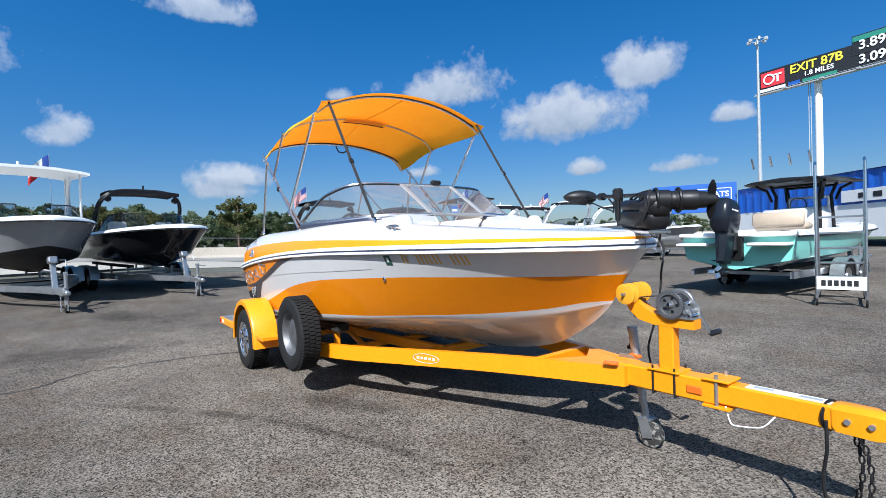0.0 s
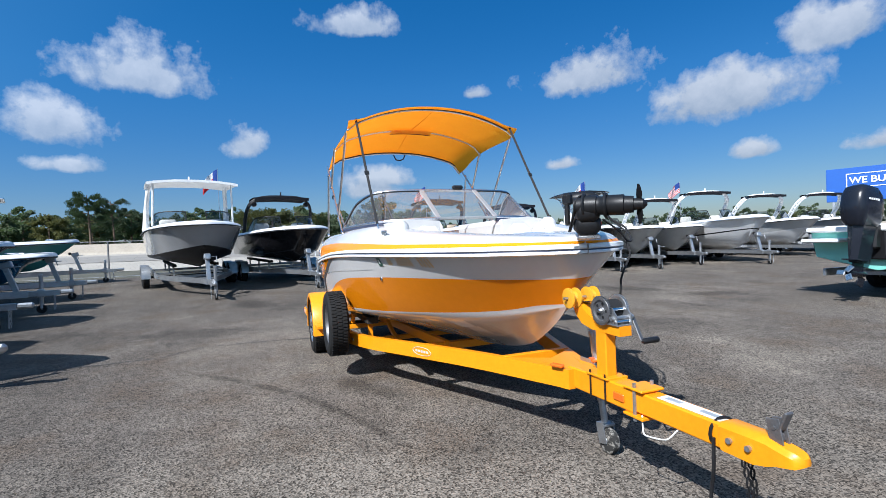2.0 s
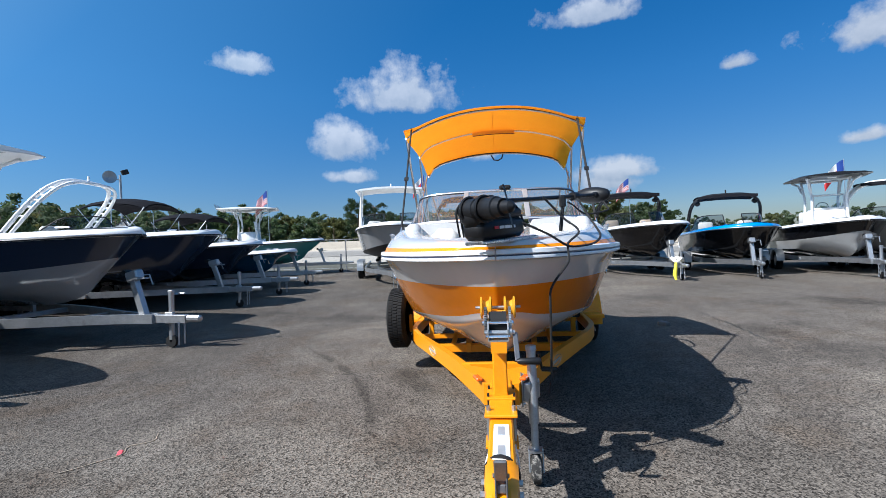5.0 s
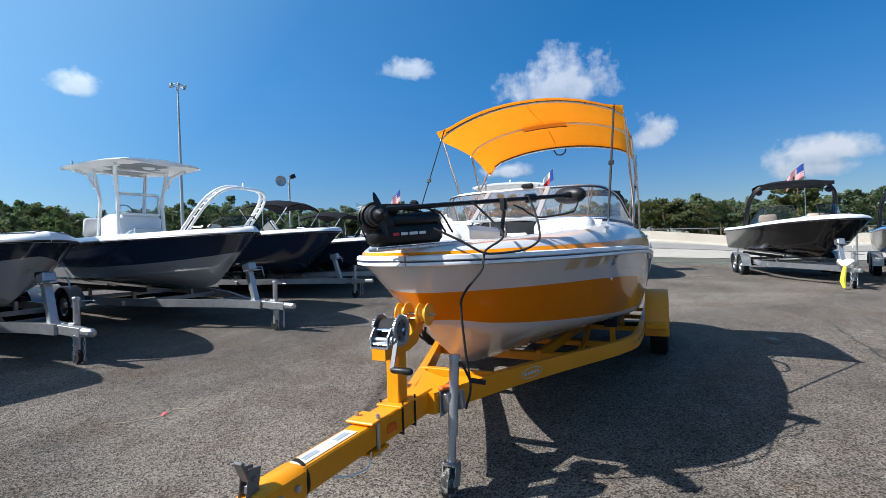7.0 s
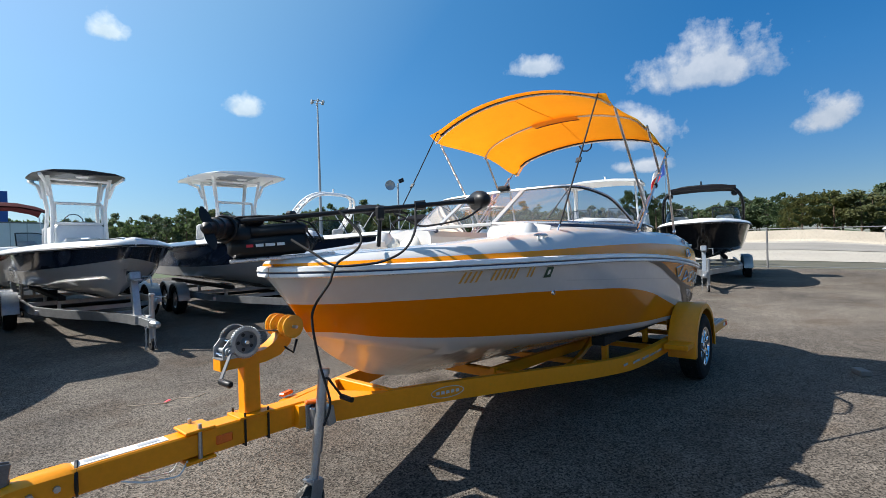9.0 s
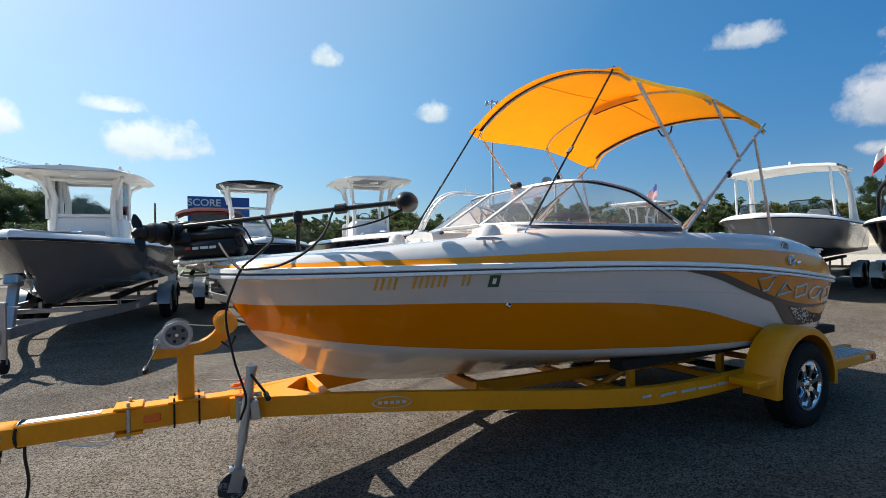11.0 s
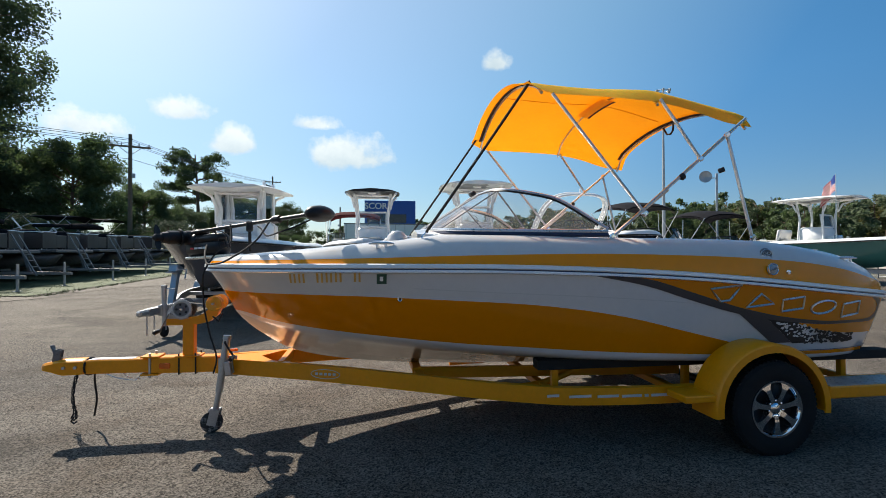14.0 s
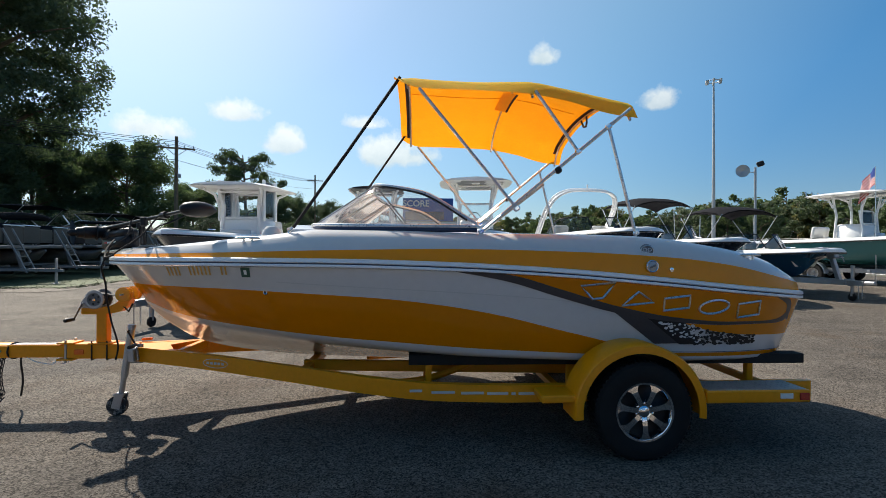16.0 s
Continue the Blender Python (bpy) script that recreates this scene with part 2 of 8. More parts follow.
def asphalt():
    """Old parking-lot asphalt: stone grain, worn pale patches, brown dirt, oil stains and traffic streaks."""
    m = material("old_asphalt", (0.092, 0.080, 0.068), 0.95, spec=0.12, spread=0.22, scale=0.35, wear=((0.130, 0.113, 0.094), 0.50, 0.23))
    nt = m.node_tree
    p = nt.nodes["Principled BSDF"]
    p.inputs["Diffuse Roughness"].default_value = 0.35
    col = p.inputs["Base Color"].links[0].from_socket
    tc = nt.nodes.new("ShaderNodeTexCoord")

    def noise_at(scale, detail=5, rough=0.65, stretch=None):
        n = nt.nodes.new("ShaderNodeTexNoise")
        n.inputs["Scale"].default_value, n.inputs["Detail"].default_value, n.inputs["Roughness"].default_value = scale, detail, rough
        if stretch:
            mp = nt.nodes.new("ShaderNodeMapping")
            mp.inputs["Scale"].default_value, mp.inputs["Rotation"].default_value = stretch, (0, 0, 0.5)
            nt.links.new(tc.outputs["Object"], mp.inputs["Vector"]), nt.links.new(mp.outputs[0], n.inputs["Vector"])
        else:
            nt.links.new(tc.outputs["Object"], n.inputs["Vector"])
        return n.outputs["Fac"]

    def fit(sock, a0, a1, b0, b1):
        r = nt.nodes.new("ShaderNodeMapRange")
        for k, v in zip(("From Min", "From Max", "To Min", "To Max"), (a0, a1, b0, b1)):
            r.inputs[k].default_value = v
        nt.links.new(sock, r.inputs["Value"])
        return r.outputs[0]

    def times(a, b):
        n = nt.nodes.new("ShaderNodeMath")
        n.operation = "MULTIPLY"
        nt.links.new(a, n.inputs[0]), nt.links.new(b, n.inputs[1])
        return n.outputs[0]
    # brown dirt washed into patches
    mx = nt.nodes.new("ShaderNodeMix")
    mx.data_type = "RGBA"
    nt.links.new(fit(noise_at(0.8, 7, 0.7), 0.50, 0.66, 0.0, 0.75), mx.inputs[0])
    nt.links.new(col, mx.inputs[6])
    mx.inputs[7].default_value = (0.080, 0.061, 0.045, 1)
    col = mx.outputs[2]
    vo = nt.nodes.new("ShaderNodeTexVoronoi")
    vo.inputs["Scale"].default_value = 95
    nt.links.new(tc.outputs["Object"], vo.inputs["Vector"])
    sep = nt.nodes.new("ShaderNodeSeparateColor")
    nt.links.new(vo.outputs["Color"], sep.inputs[0])
    grain = fit(sep.outputs[0], 0.0, 1.0, 0.18, 1.84)
    coarse = fit(noise_at(22, 4, 0.75), 0.32, 0.68, 0.92, 1.08)
    stain = fit(noise_at(0.42, 7, 0.7), 0.28, 0.48, 0.55, 1.06)
    streak = fit(noise_at(1.0, 5, 0.7, (0.30, 1.9, 1)), 0.35, 0.68, 0.90, 1.11)
    # oil stains and scuffed tyre arcs: centre, half sizes, turn
    marks = None
    ragged = noise_at(7, 6, 0.75)
    for mx_, my_, half_x, half_y, turn in ((3.68, -1.02, 0.36, 0.17, 0.2), (4.0, -0.85, 0.22, 0.13, 0.5), (2.7, -2.33, 0.55, 0.06, 0.67), (3.35, -1.85, 0.55, 0.06, 0.59), (4.1, -1.43, 0.55, 0.055, 0.42), (4.85, -1.13, 0.5, 0.05, 0.31), (1.4, 3.7, 0.5, 0.3, 0.2), (-1.2, 6.6, 0.8, 0.5, 0.4), (0.8, 7.4, 0.7, 0.4, 1.0), (-4.2, -2.2, 0.8, 0.45, 0.1), (7.5, 0.4, 0.5, 0.3, 0.8)):
        mp = nt.nodes.new("ShaderNodeMapping")
        mp.vector_type = "TEXTURE"
        mp.inputs["Location"].default_value, mp.inputs["Rotation"].default_value, mp.inputs["Scale"].default_value = (mx_, my_, 0), (0, 0, turn), (half_x * 1.5, half_y * 1.5, 9)
        far = nt.nodes.new("ShaderNodeVectorMath")
        far.operation = "LENGTH"
        nt.links.new(tc.outputs["Object"], mp.inputs["Vector"]), nt.links.new(mp.outputs[0], far.inputs[0])
        here = fit(far.outputs["Value"], 0.15, 1.0, 1.0, 0.0)
        if marks is None:
            marks = here
        else:
            n = nt.nodes.new("ShaderNodeMath")
            n.operation = "MAXIMUM"
            nt.links.new(marks, n.inputs[0]), nt.links.new(here, n.inputs[1])
            marks = n.outputs[0]
    mp = nt.nodes.new("ShaderNodeMapping")
    mp.vector_type = "TEXTURE"
    mp.inputs["Location"].default_value, mp.inputs["Scale"].default_value = (12.0, -10.0, 0), (6.0, 11.0, 9)
    far = nt.nodes.new("ShaderNodeVectorMath")
    far.operation = "LENGTH"
    nt.links.new(tc.outputs["Object"], mp.inputs["Vector"]), nt.links.new(mp.outputs[0], far.inputs[0])
    dusty = times(fit(far.outputs["Value"], 0.45, 1.0, 1.0, 0.0), fit(noise_at(0.9, 6, 0.7), 0.35, 0.55, 0.45, 1.0))
    mx = nt.nodes.new("ShaderNodeMix")
    mx.data_type = "RGBA"
    nt.links.new(dusty, mx.inputs[0]), nt.links.new(col, mx.inputs[6])
    mx.inputs[7].default_value = (0.175, 0.150, 0.122, 1)
    col = mx.outputs[2]
    marks = fit(times(marks, fit(ragged, 0.30, 0.62, 0.25, 1.0)), 0.10, 0.62, 1.0, 0.58)
    hs = nt.nodes.new("ShaderNodeHueSaturation")
    nt.links.new(col, hs.inputs["Color"]), nt.links.new(times(marks, times(times(grain, coarse), times(stain, streak))), hs.inputs["Value"])
    nt.links.new(hs.outputs[0], p.inputs["Base Color"])
    bn = nt.nodes.new("ShaderNodeBump")
    bn.inputs["Strength"].default_value, bn.inputs["Distance"].default_value = 0.6, 0.006
    nt.links.new(vo.outputs["Distance"], bn.inputs["Height"]), nt.links.new(bn.outputs[0], p.inputs["Normal"])
    return m


M_ASPHALT = asphalt()
M_GRAVEL = material("dusty_gravel", (0.135, 0.118, 0.098), 0.95, spec=0.15, spread=0.5, scale=5, bump=1.0, bump_scale=14, wear=((0.22, 0.195, 0.165), 0.52, 6))
M_GRASS = material("mown_grass", (0.062, 0.082, 0.030), 0.95, spread=0.35, scale=1.5, bump=0.8, bump_scale=50)
M_CONCRETE = material("pale_road_concrete", (0.36, 0.325, 0.27), 0.9, spread=0.12, scale=0.2, bump=0.2, bump_scale=20)
M_WALL = material("barrier_concrete", (0.44, 0.39, 0.32), 0.9, spread=0.14, scale=0.4, bump=0.3, bump_scale=15)
M_LANE = material("grey_lane_asphalt", (0.24, 0.22, 0.19), 0.9, spread=0.15, scale=0.3)
M_VERGE = material("dry_dark_verge", (0.085, 0.08, 0.055), 0.95, spread=0.35, scale=1.2, bump=0.6, bump_scale=30)
M_CRACK = material("crack_shadow", (0.035, 0.033, 0.03), 0.95, spread=0.3, scale=5)
M_GEL_WHITE = material("white_gelcoat", (0.56, 0.55, 0.54), 0.16, spread=0.035, scale=1.2, coat=0.3)
M_GEL_YELLOW = material("yellow_gelcoat", (0.64, 0.192, 0.0004), 0.09, spread=0.04, scale=1.2, spec=0.22)
# same yellow as the gelcoat, lightened for the sun on the deck edge
M_STRIPE = material("sunlit_yellow_stripe", (0.86, 0.265, 0.001), 0.2, spread=0.04, scale=1.2, spec=0.3)
M_TRAILER = material("yellow_trailer_paint", (0.78, 0.272, 0.0008), 0.36, spread=0.07, scale=2.5, coat=0.08, spec=0.35, bump=0.04, bump_scale=90, wear=((0.55, 0.28, 0.03), 0.70, 5))
M_DECAL_GRAY = material("charcoal_decal", (0.05, 0.046, 0.05), 0.35, spec=0.3, spread=0.1, scale=3)
M_NAVY_PIN = material("navy_pinstripe", (0.03, 0.035, 0.07), 0.35, spread=0.1)
M_ALU = material("bright_aluminium", (0.66, 0.66, 0.67), 0.28, 1.0, spread=0.08, scale=6)
M_SCUFFED = material("scuffed_rubber", (0.035, 0.034, 0.032), 0.85, spec=0.2, spread=0.3, scale=20, wear=((0.30, 0.28, 0.25), 0.50, 30))
M_LINER = material("grey_liner", (0.20, 0.21, 0.22), 0.6, spread=0.1, scale=3)
M_SATIN = material("satin_grey_aluminium", (0.42, 0.42, 0.42), 0.5, 0.6, spread=0.1, scale=8)
M_CHROME = material("chrome", (0.82, 0.82, 0.84), 0.06, 1.0, spread=0.04, scale=6)
M_GALV = material("galvanised_steel", (0.40, 0.41, 0.42), 0.42, 0.85, spread=0.2, scale=8, wear=((0.30, 0.29, 0.28), 0.6, 6))
M_STEEL_DARK = material("dull_dark_steel", (0.16, 0.16, 0.165), 0.5, 0.7, spread=0.2, scale=8)
M_RUBBER = material("tyre_rubber", (0.012, 0.012, 0.012), 0.8, spec=0.25, spread=0.25, scale=8, bump=0.15, bump_scale=70)
M_BLACK = material("black_plastic", (0.011, 0.011, 0.012), 0.42, spec=0.3, spread=0.25, scale=6, bump=0.05, bump_scale=150)
M_BLACK_GLOSS = material("black_gloss_paint", (0.010, 0.010, 0.012), 0.14, spread=0.1, coat=0.15, spec=0.35)
M_CARPET = material("black_bunk_carpet", (0.012, 0.012, 0.012), 0.95, spread=0.3, scale=10, bump=0.4, bump_scale=200)
M_VINYL = material("cream_vinyl", (0.70, 0.66, 0.58), 0.5, spread=0.06, scale=4, bump=0.08, bump_scale=120)
M_TAN = material("tan_vinyl", (0.42, 0.33, 0.24), 0.5, spread=0.08, scale=4)
M_CANVAS = canvas("yellow_canvas", (0.86, 0.64, 0.03), 0.50, (0.86, 0.205, 0.003))
M_BLACK_CANVAS = material("black_canvas", (0.013, 0.013, 0.016), 0.95, spec=0.08, spread=0.2, scale=4, bump=0.2, bump_scale=200)
M_MAROON = material("dark_red_gelcoat", (0.11, 0.014, 0.014), 0.2, spread=0.08, coat=0.3)
M_MAROON_CANVAS = material("dark_red_canvas", (0.055, 0.010, 0.012), 0.95, spec=0.08, spread=0.2, scale=4)
M_STRAP = material("black_webbing", (0.008, 0.008, 0.009), 0.85, spread=0.2, scale=20)
M_TRIM = material("dark_brown_binding", (0.03, 0.012, 0.008), 0.85, spread=0.2)
M_GLASS = glass("dusty_acrylic", (0.84, 0.85, 0.86), dust=0.06)
M_CLEAR = glass("clear_glass", (0.94, 0.95, 0.96))
M_SMOKE = glass("smoked_acrylic", (0.55, 0.58, 0.62))
M_ROLLER = material("amber_polyurethane", (0.88, 0.45, 0.03), 0.16, spread=0.03, scale=3)
M_ROLLER.node_tree.nodes["Principled BSDF"].inputs["Transmission Weight"].default_value = 0.35
M_ORANGE_LENS = material("orange_lens", (0.75, 0.13, 0.01), 0.25, spread=0.1, scale=20)
M_RED_LENS = material("red_lens", (0.45, 0.02, 0.015), 0.25, spread=0.1, scale=20)
M_LABEL = material("white_sticker", (0.72, 0.72, 0.70), 0.5, spread=0.08, scale=20)
M_GOLD = material("gold_vinyl_bars", (0.60, 0.33, 0.06), 0.4, spread=0.1, scale=20)
M_GREEN_STICKER = material("green_sticker", (0.02, 0.07, 0.045), 0.5, spread=0.1, scale=20)
M_NAVY = material("navy_gelcoat", (0.022, 0.032, 0.058), 0.14, spread=0.06, coat=0.6)
M_BLUE = material("blue_gelcoat", (0.02, 0.10, 0.20), 0.14, spread=0.06, coat=0.6)
M_BRIGHTBLUE = material("bright_blue_gelcoat", (0.01, 0.22, 0.58), 0.14, spread=0.06, coat=0.6)
M_TEAL = material("teal_gelcoat", (0.06, 0.23, 0.22), 0.16, spread=0.06, coat=0.6)
M_AQUA = material("aqua_gelcoat", (0.24, 0.62, 0.54), 0.18, spread=0.05, coat=0.5)
M_GRAY = material("grey_gelcoat", (0.31, 0.315, 0.32), 0.15, spread=0.06, coat=0.6)
M_GRAY_LIGHT = material("light_grey_gelcoat", (0.50, 0.50, 0.49), 0.16, spread=0.06, coat=0.6)
M_SLATE = material("slate_gelcoat", (0.11, 0.12, 0.135), 0.2, spread=0.08, coat=0.4)
M_WHITE = material("white_boat_plastic", (0.76, 0.76, 0.75), 0.3, spread=0.05, scale=2, coat=0.2)
M_OUTBOARD = material("dark_outboard_paint", (0.010, 0.012, 0.018), 0.25, spread=0.1, coat=0.1, spec=0.3)
M_BUILDING = material("blue_metal_cladding", (0.015, 0.10, 0.46), 0.45, spread=0.08, scale=0.8)
M_SIGN_BLUE = material("blue_sign_board", (0.012, 0.085, 0.36), 0.5, spread=0.06)
M_SIGN_BLACK = material("black_sign_board", (0.012, 0.012, 0.014), 0.5, spread=0.1)
M_SIGN_RED = material("red_sign_board", (0.62, 0.03, 0.04), 0.5, spread=0.06)
M_SIGN_GREEN = material("green_sign_board", (0.03, 0.20, 0.14), 0.5, spread=0.06)
M_SIGN_YELLOW = material("yellow_lettering", (0.75, 0.66, 0.05), 0.5, spread=0.05)
M_POLE = material("grey_painted_pole", (0.36, 0.38, 0.40), 0.5, 0.3, spread=0.1, scale=2)
M_WOODPOLE = material("weathered_pole_wood", (0.16, 0.115, 0.075), 0.9, spread=0.25, scale=6, bump=0.3, bump_scale=40)
M_BARK = material("pine_bark", (0.11, 0.075, 0.05), 0.95, spread=0.35, scale=6, bump=0.7, bump_scale=25)
M_LEAF = material("tree_leaves", (0.078, 0.108, 0.050), 0.75, spread=0.45, scale=2, per_object=0.15)
M_LEAF = leafy(M_LEAF, (0.075, 0.115, 0.04))
M_LEAF2 = material("olive_leaves", (0.085, 0.095, 0.03), 0.75, spread=0.45, scale=2, per_object=0.15)
M_LEAF2 = leafy(M_LEAF2, (0.15, 0.145, 0.05))
M_LEAF3 = material("dark_leaves", (0.075, 0.102, 0.055), 0.75, spread=0.45, scale=2, per_object=0.15)
M_LEAF3 = leafy(M_LEAF3, (0.055, 0.085, 0.032))
M_FLAG_RED = canvas("red_flag_cloth", (0.55, 0.03, 0.03), 0.4)
M_FLAG_WHITE = canvas("white_flag_cloth", (0.75, 0.74, 0.72), 0.4)
M_FLAG_BLUE = canvas("blue_flag_cloth", (0.02, 0.06, 0.28), 0.4)
M_DARKCAR = material("dark_car_paint", (0.02, 0.022, 0.026), 0.2, spread=0.1, coat=0.6)
M_PINK = material("pink_scrap", (0.7, 0.08, 0.10), 0.6, spread=0.1)
M_DULL_ALU = material("dull_grey_aluminium", (0.20, 0.20, 0.20), 0.55, 0.4, spread=0.2, scale=3)
M_PONTOON = material("dark_pontoon_panel", (0.045, 0.04, 0.038), 0.35, spread=0.25, scale=1.5)
M_STONE = material("dull_grey_stone", (0.15, 0.14, 0.13), 0.9, spread=0.25, scale=12, bump=0.3)


# ---------------- mesh helpers ----------------
class Geo:
    """Gathers points and faces, with a material slot for each face."""

    def __init__(self):
        self.v, self.f, self.m, self.slot = [], [], [], 0

    def add(self, verts, faces, slot=None):
        n = len(self.v)
        self.v += [tuple(p) for p in verts]
        self.f += [tuple(i + n for i in f) for f in faces]
        self.m += [self.slot if slot is None else slot] * len(faces)
        return self

    def box(self, c, s, turn=(0, 0, 0), bev=0.0, slot=None):
        """A block with chamfered edges (bev)."""
        e = Euler([radians(a) for a in turn]).to_matrix()
        hx, hy, hz = (k / 2 for k in s)
        b = min(bev, hx * 0.9, hy * 0.9, hz * 0.9)
        if b <= 0:
            pts = [(x, y, z) for x in (-hx, hx) for y in (-hy, hy) for z in (-hz, hz)]
            fs = [(0, 1, 3, 2), (4, 6, 7, 5), (0, 4, 5, 1), (2, 3, 7, 6), (0, 2, 6, 4), (1, 5, 7, 3)]
        else:
            pts, idx = [], {}
            for x in (-1, 1):
                for y in (-1, 1):
                    for z in (-1, 1):
                        for ax in range(3):
                            q = [x * (hx - b), y * (hy - b), z * (hz - b)]
                            q[ax] = (x * hx, y * hy, z * hz)[ax]
                            idx[x, y, z, ax] = len(pts)
                            pts.append(q)
            fs = []
            for s0 in (-1, 1):
                fs.append([idx[s0, y, z, 0] for y, z in ((-1, -1), (1, -1), (1, 1), (-1, 1))][::s0])
                fs.append([idx[x, s0, z, 1] for x, z in ((-1, -1), (-1, 1), (1, 1), (1, -1))][::s0])
                fs.append([idx[x, y, s0, 2] for x, y in ((-1, -1), (1, -1), (1, 1), (-1, 1))][::s0])
            for s0 in (-1, 1):
                for s1 in (-1, 1):
                    k = s0 * s1
                    fs.append([idx[s0, s1, -1, 0], idx[s0, s1, -1, 1], idx[s0, s1, 1, 1], idx[s0, s1, 1, 0]][::k])
                    fs.append([idx[s0, -1, s1, 2], idx[s0, -1, s1, 0], idx[s0, 1, s1, 0], idx[s0, 1, s1, 2]][::k])
                    fs.append([idx[-1, s0, s1, 1], idx[-1, s0, s1, 2], idx[1, s0, s1, 2], idx[1, s0, s1, 1]][::k])
            for x in (-1, 1):
                for y in (-1, 1):
                    for z in (-1, 1):
                        fs.append([idx[x, y, z, 0], idx[x, y, z, 1], idx[x, y, z, 2]][::x * y * z])
        c = Vector(c)
        return self.add([e @ Vector(p) + c for p in pts], fs, slot)

    def tube(self, path, r, n=8, closed=False, slot=None, caps=True):
        """A round bar along a path; r is one radius or one for each point."""
        path = [Vector(p) for p in path]
        k = len(path)
        rs = r if isinstance(r, (list, tuple)) else [r] * k
        side = None
        rings = []
        for i, p in enumerate(path):
            a = path[(i - 1) % k] if closed else path[max(0, i - 1)]
            b = path[(i + 1) % k] if closed else path[min(k - 1, i + 1)]
            t = (b - a).normalized()
            if side is None:
                side = t.cross(Vector((0, 0, 1)) if abs(t.z) < 0.9 else Vector((1, 0, 0))).normalized()
            side = (side - t * side.dot(t)).normalized()
            up = t.cross(side)
            rings.append([p + (side * math.cos(2 * math.pi * j / n) + up * math.sin(2 * math.pi * j / n)) * rs[i] for j in range(n)])
        return self.loft(rings, True, closed, slot, caps)

    def loft(self, rings, ring_closed=False, closed=False, slot=None, caps=False):
        n, k = len(rings[0]), len(rings)
        fs = []
        for i in range(k if closed else k - 1):
            for j in range(n if ring_closed else n - 1):
                a, b = i * n + j, i * n + (j + 1) % n
                c, d = ((i + 1) % k) * n + (j + 1) % n, ((i + 1) % k) * n + j
                fs.append((a, b, c, d))
        if caps and not closed:
            fs += [tuple(range(n))[::-1], tuple(range((k - 1) * n, k * n))]
        return self.add([p for r in rings for p in r], fs, slot)

    def lathe(self, profile, c, axis="z", n=24, slot=None):
        """Turns (radius, height) pairs round an axis through c."""
        rings = []
        for r, h in profile:
            ring = []
            for j in range(n):
                a = 2 * math.pi * j / n
                p = (r * math.cos(a), r * math.sin(a), h)
                p = {"z": p, "y": (p[0], h, p[1]), "x": (h, p[0], p[1])}[axis]
                ring.append(Vector(c) + Vector(p))
            rings.append(ring)
        return self.loft(rings, True, False, slot, False)

    def bar(self, a, b, w, h, slot=None, bev=0.004):
        """A rectangular bar from a to b, its height upright."""
        a, b = Vector(a), Vector(b)
        d = b - a
        yaw, pitch = math.degrees(math.atan2(d.y, d.x)), -math.degrees(math.atan2(d.z, math.hypot(d.x, d.y)))
        return self.box((a + b) / 2, (d.length, w, h), (0, pitch, yaw), bev, slot)

    def move(self, m):
        self.v = [tuple(m @ Vector(p)) for p in self.v]
        return self


def build(name, geo, mats, smooth=False, angle=35):
    me = bpy.data.meshes.new(name)
    me.from_pydata(geo.v, [], geo.f)
    mats = mats if isinstance(mats, (list, tuple)) else [mats]
    for m in mats:
        me.materials.append(m)
    me.polygons.foreach_set("material_index", geo.m)
    if smooth:
        me.polygons.foreach_set("use_smooth", [True] * len(geo.f))
        bm = bmesh.new()
        bm.from_mesh(me)
        bmesh.ops.remove_doubles(bm, verts=bm.verts, dist=1e-5)
        bmesh.ops.recalc_face_normals(bm, faces=bm.faces)
        lim = radians(angle)
        for e in bm.edges:
            if len(e.link_faces) == 2 and e.calc_face_angle(0) > lim:
                e.smooth = False
        bm.to_mesh(me)
        bm.free()
    me.update()
    return new(name, me)


def part(name, geo, mats, parent, label="", smooth=False, angle=35):
    ob = build(name, geo, mats, smooth, angle)
    ob.parent = parent
    if label:
        tagged(ob, label=label)
    return ob


def thing(name, label, category, group="", kind="", at=None):
    ob = new(name)
    ob.empty_display_size = 0.1
    if at is not None:
        ob.matrix_basis = at
    return tagged(ob, label, category, group, kind)


def solo(name, geo, mats, label, category, group="", kind="", smooth=False, angle=35):
    return tagged(build(name, geo, mats, smooth, angle), label, category, group, kind)


def curve(pairs):
    """A smooth one-valued curve through (x, y) pairs in rising x."""
    xs, ys = np.array([p[0] for p in pairs], float), np.array([p[1] for p in pairs], float)
    d = np.diff(ys) / np.diff(xs)
    m = np.empty_like(ys)
    m[0], m[-1] = d[0], d[-1]
    for i in range(1, len(xs) - 1):
        m[i] = 0 if d[i - 1] * d[i] <= 0 else 2 * d[i - 1] * d[i] / (d[i - 1] + d[i])

    def at(x):
        x = min(max(x, xs[0]), xs[-1])
        i = min(int(np.searchsorted(xs, x, "right")) - 1, len(xs) - 2)
        h = xs[i + 1] - xs[i]
        t = (x - xs[i]) / h
        return float((1 + 2 * t) * (1 - t) ** 2 * ys[i] + t * (1 - t) ** 2 * h * m[i] + t * t * (3 - 2 * t) * ys[i + 1] + t * t * (t - 1) * h * m[i + 1])
    return at


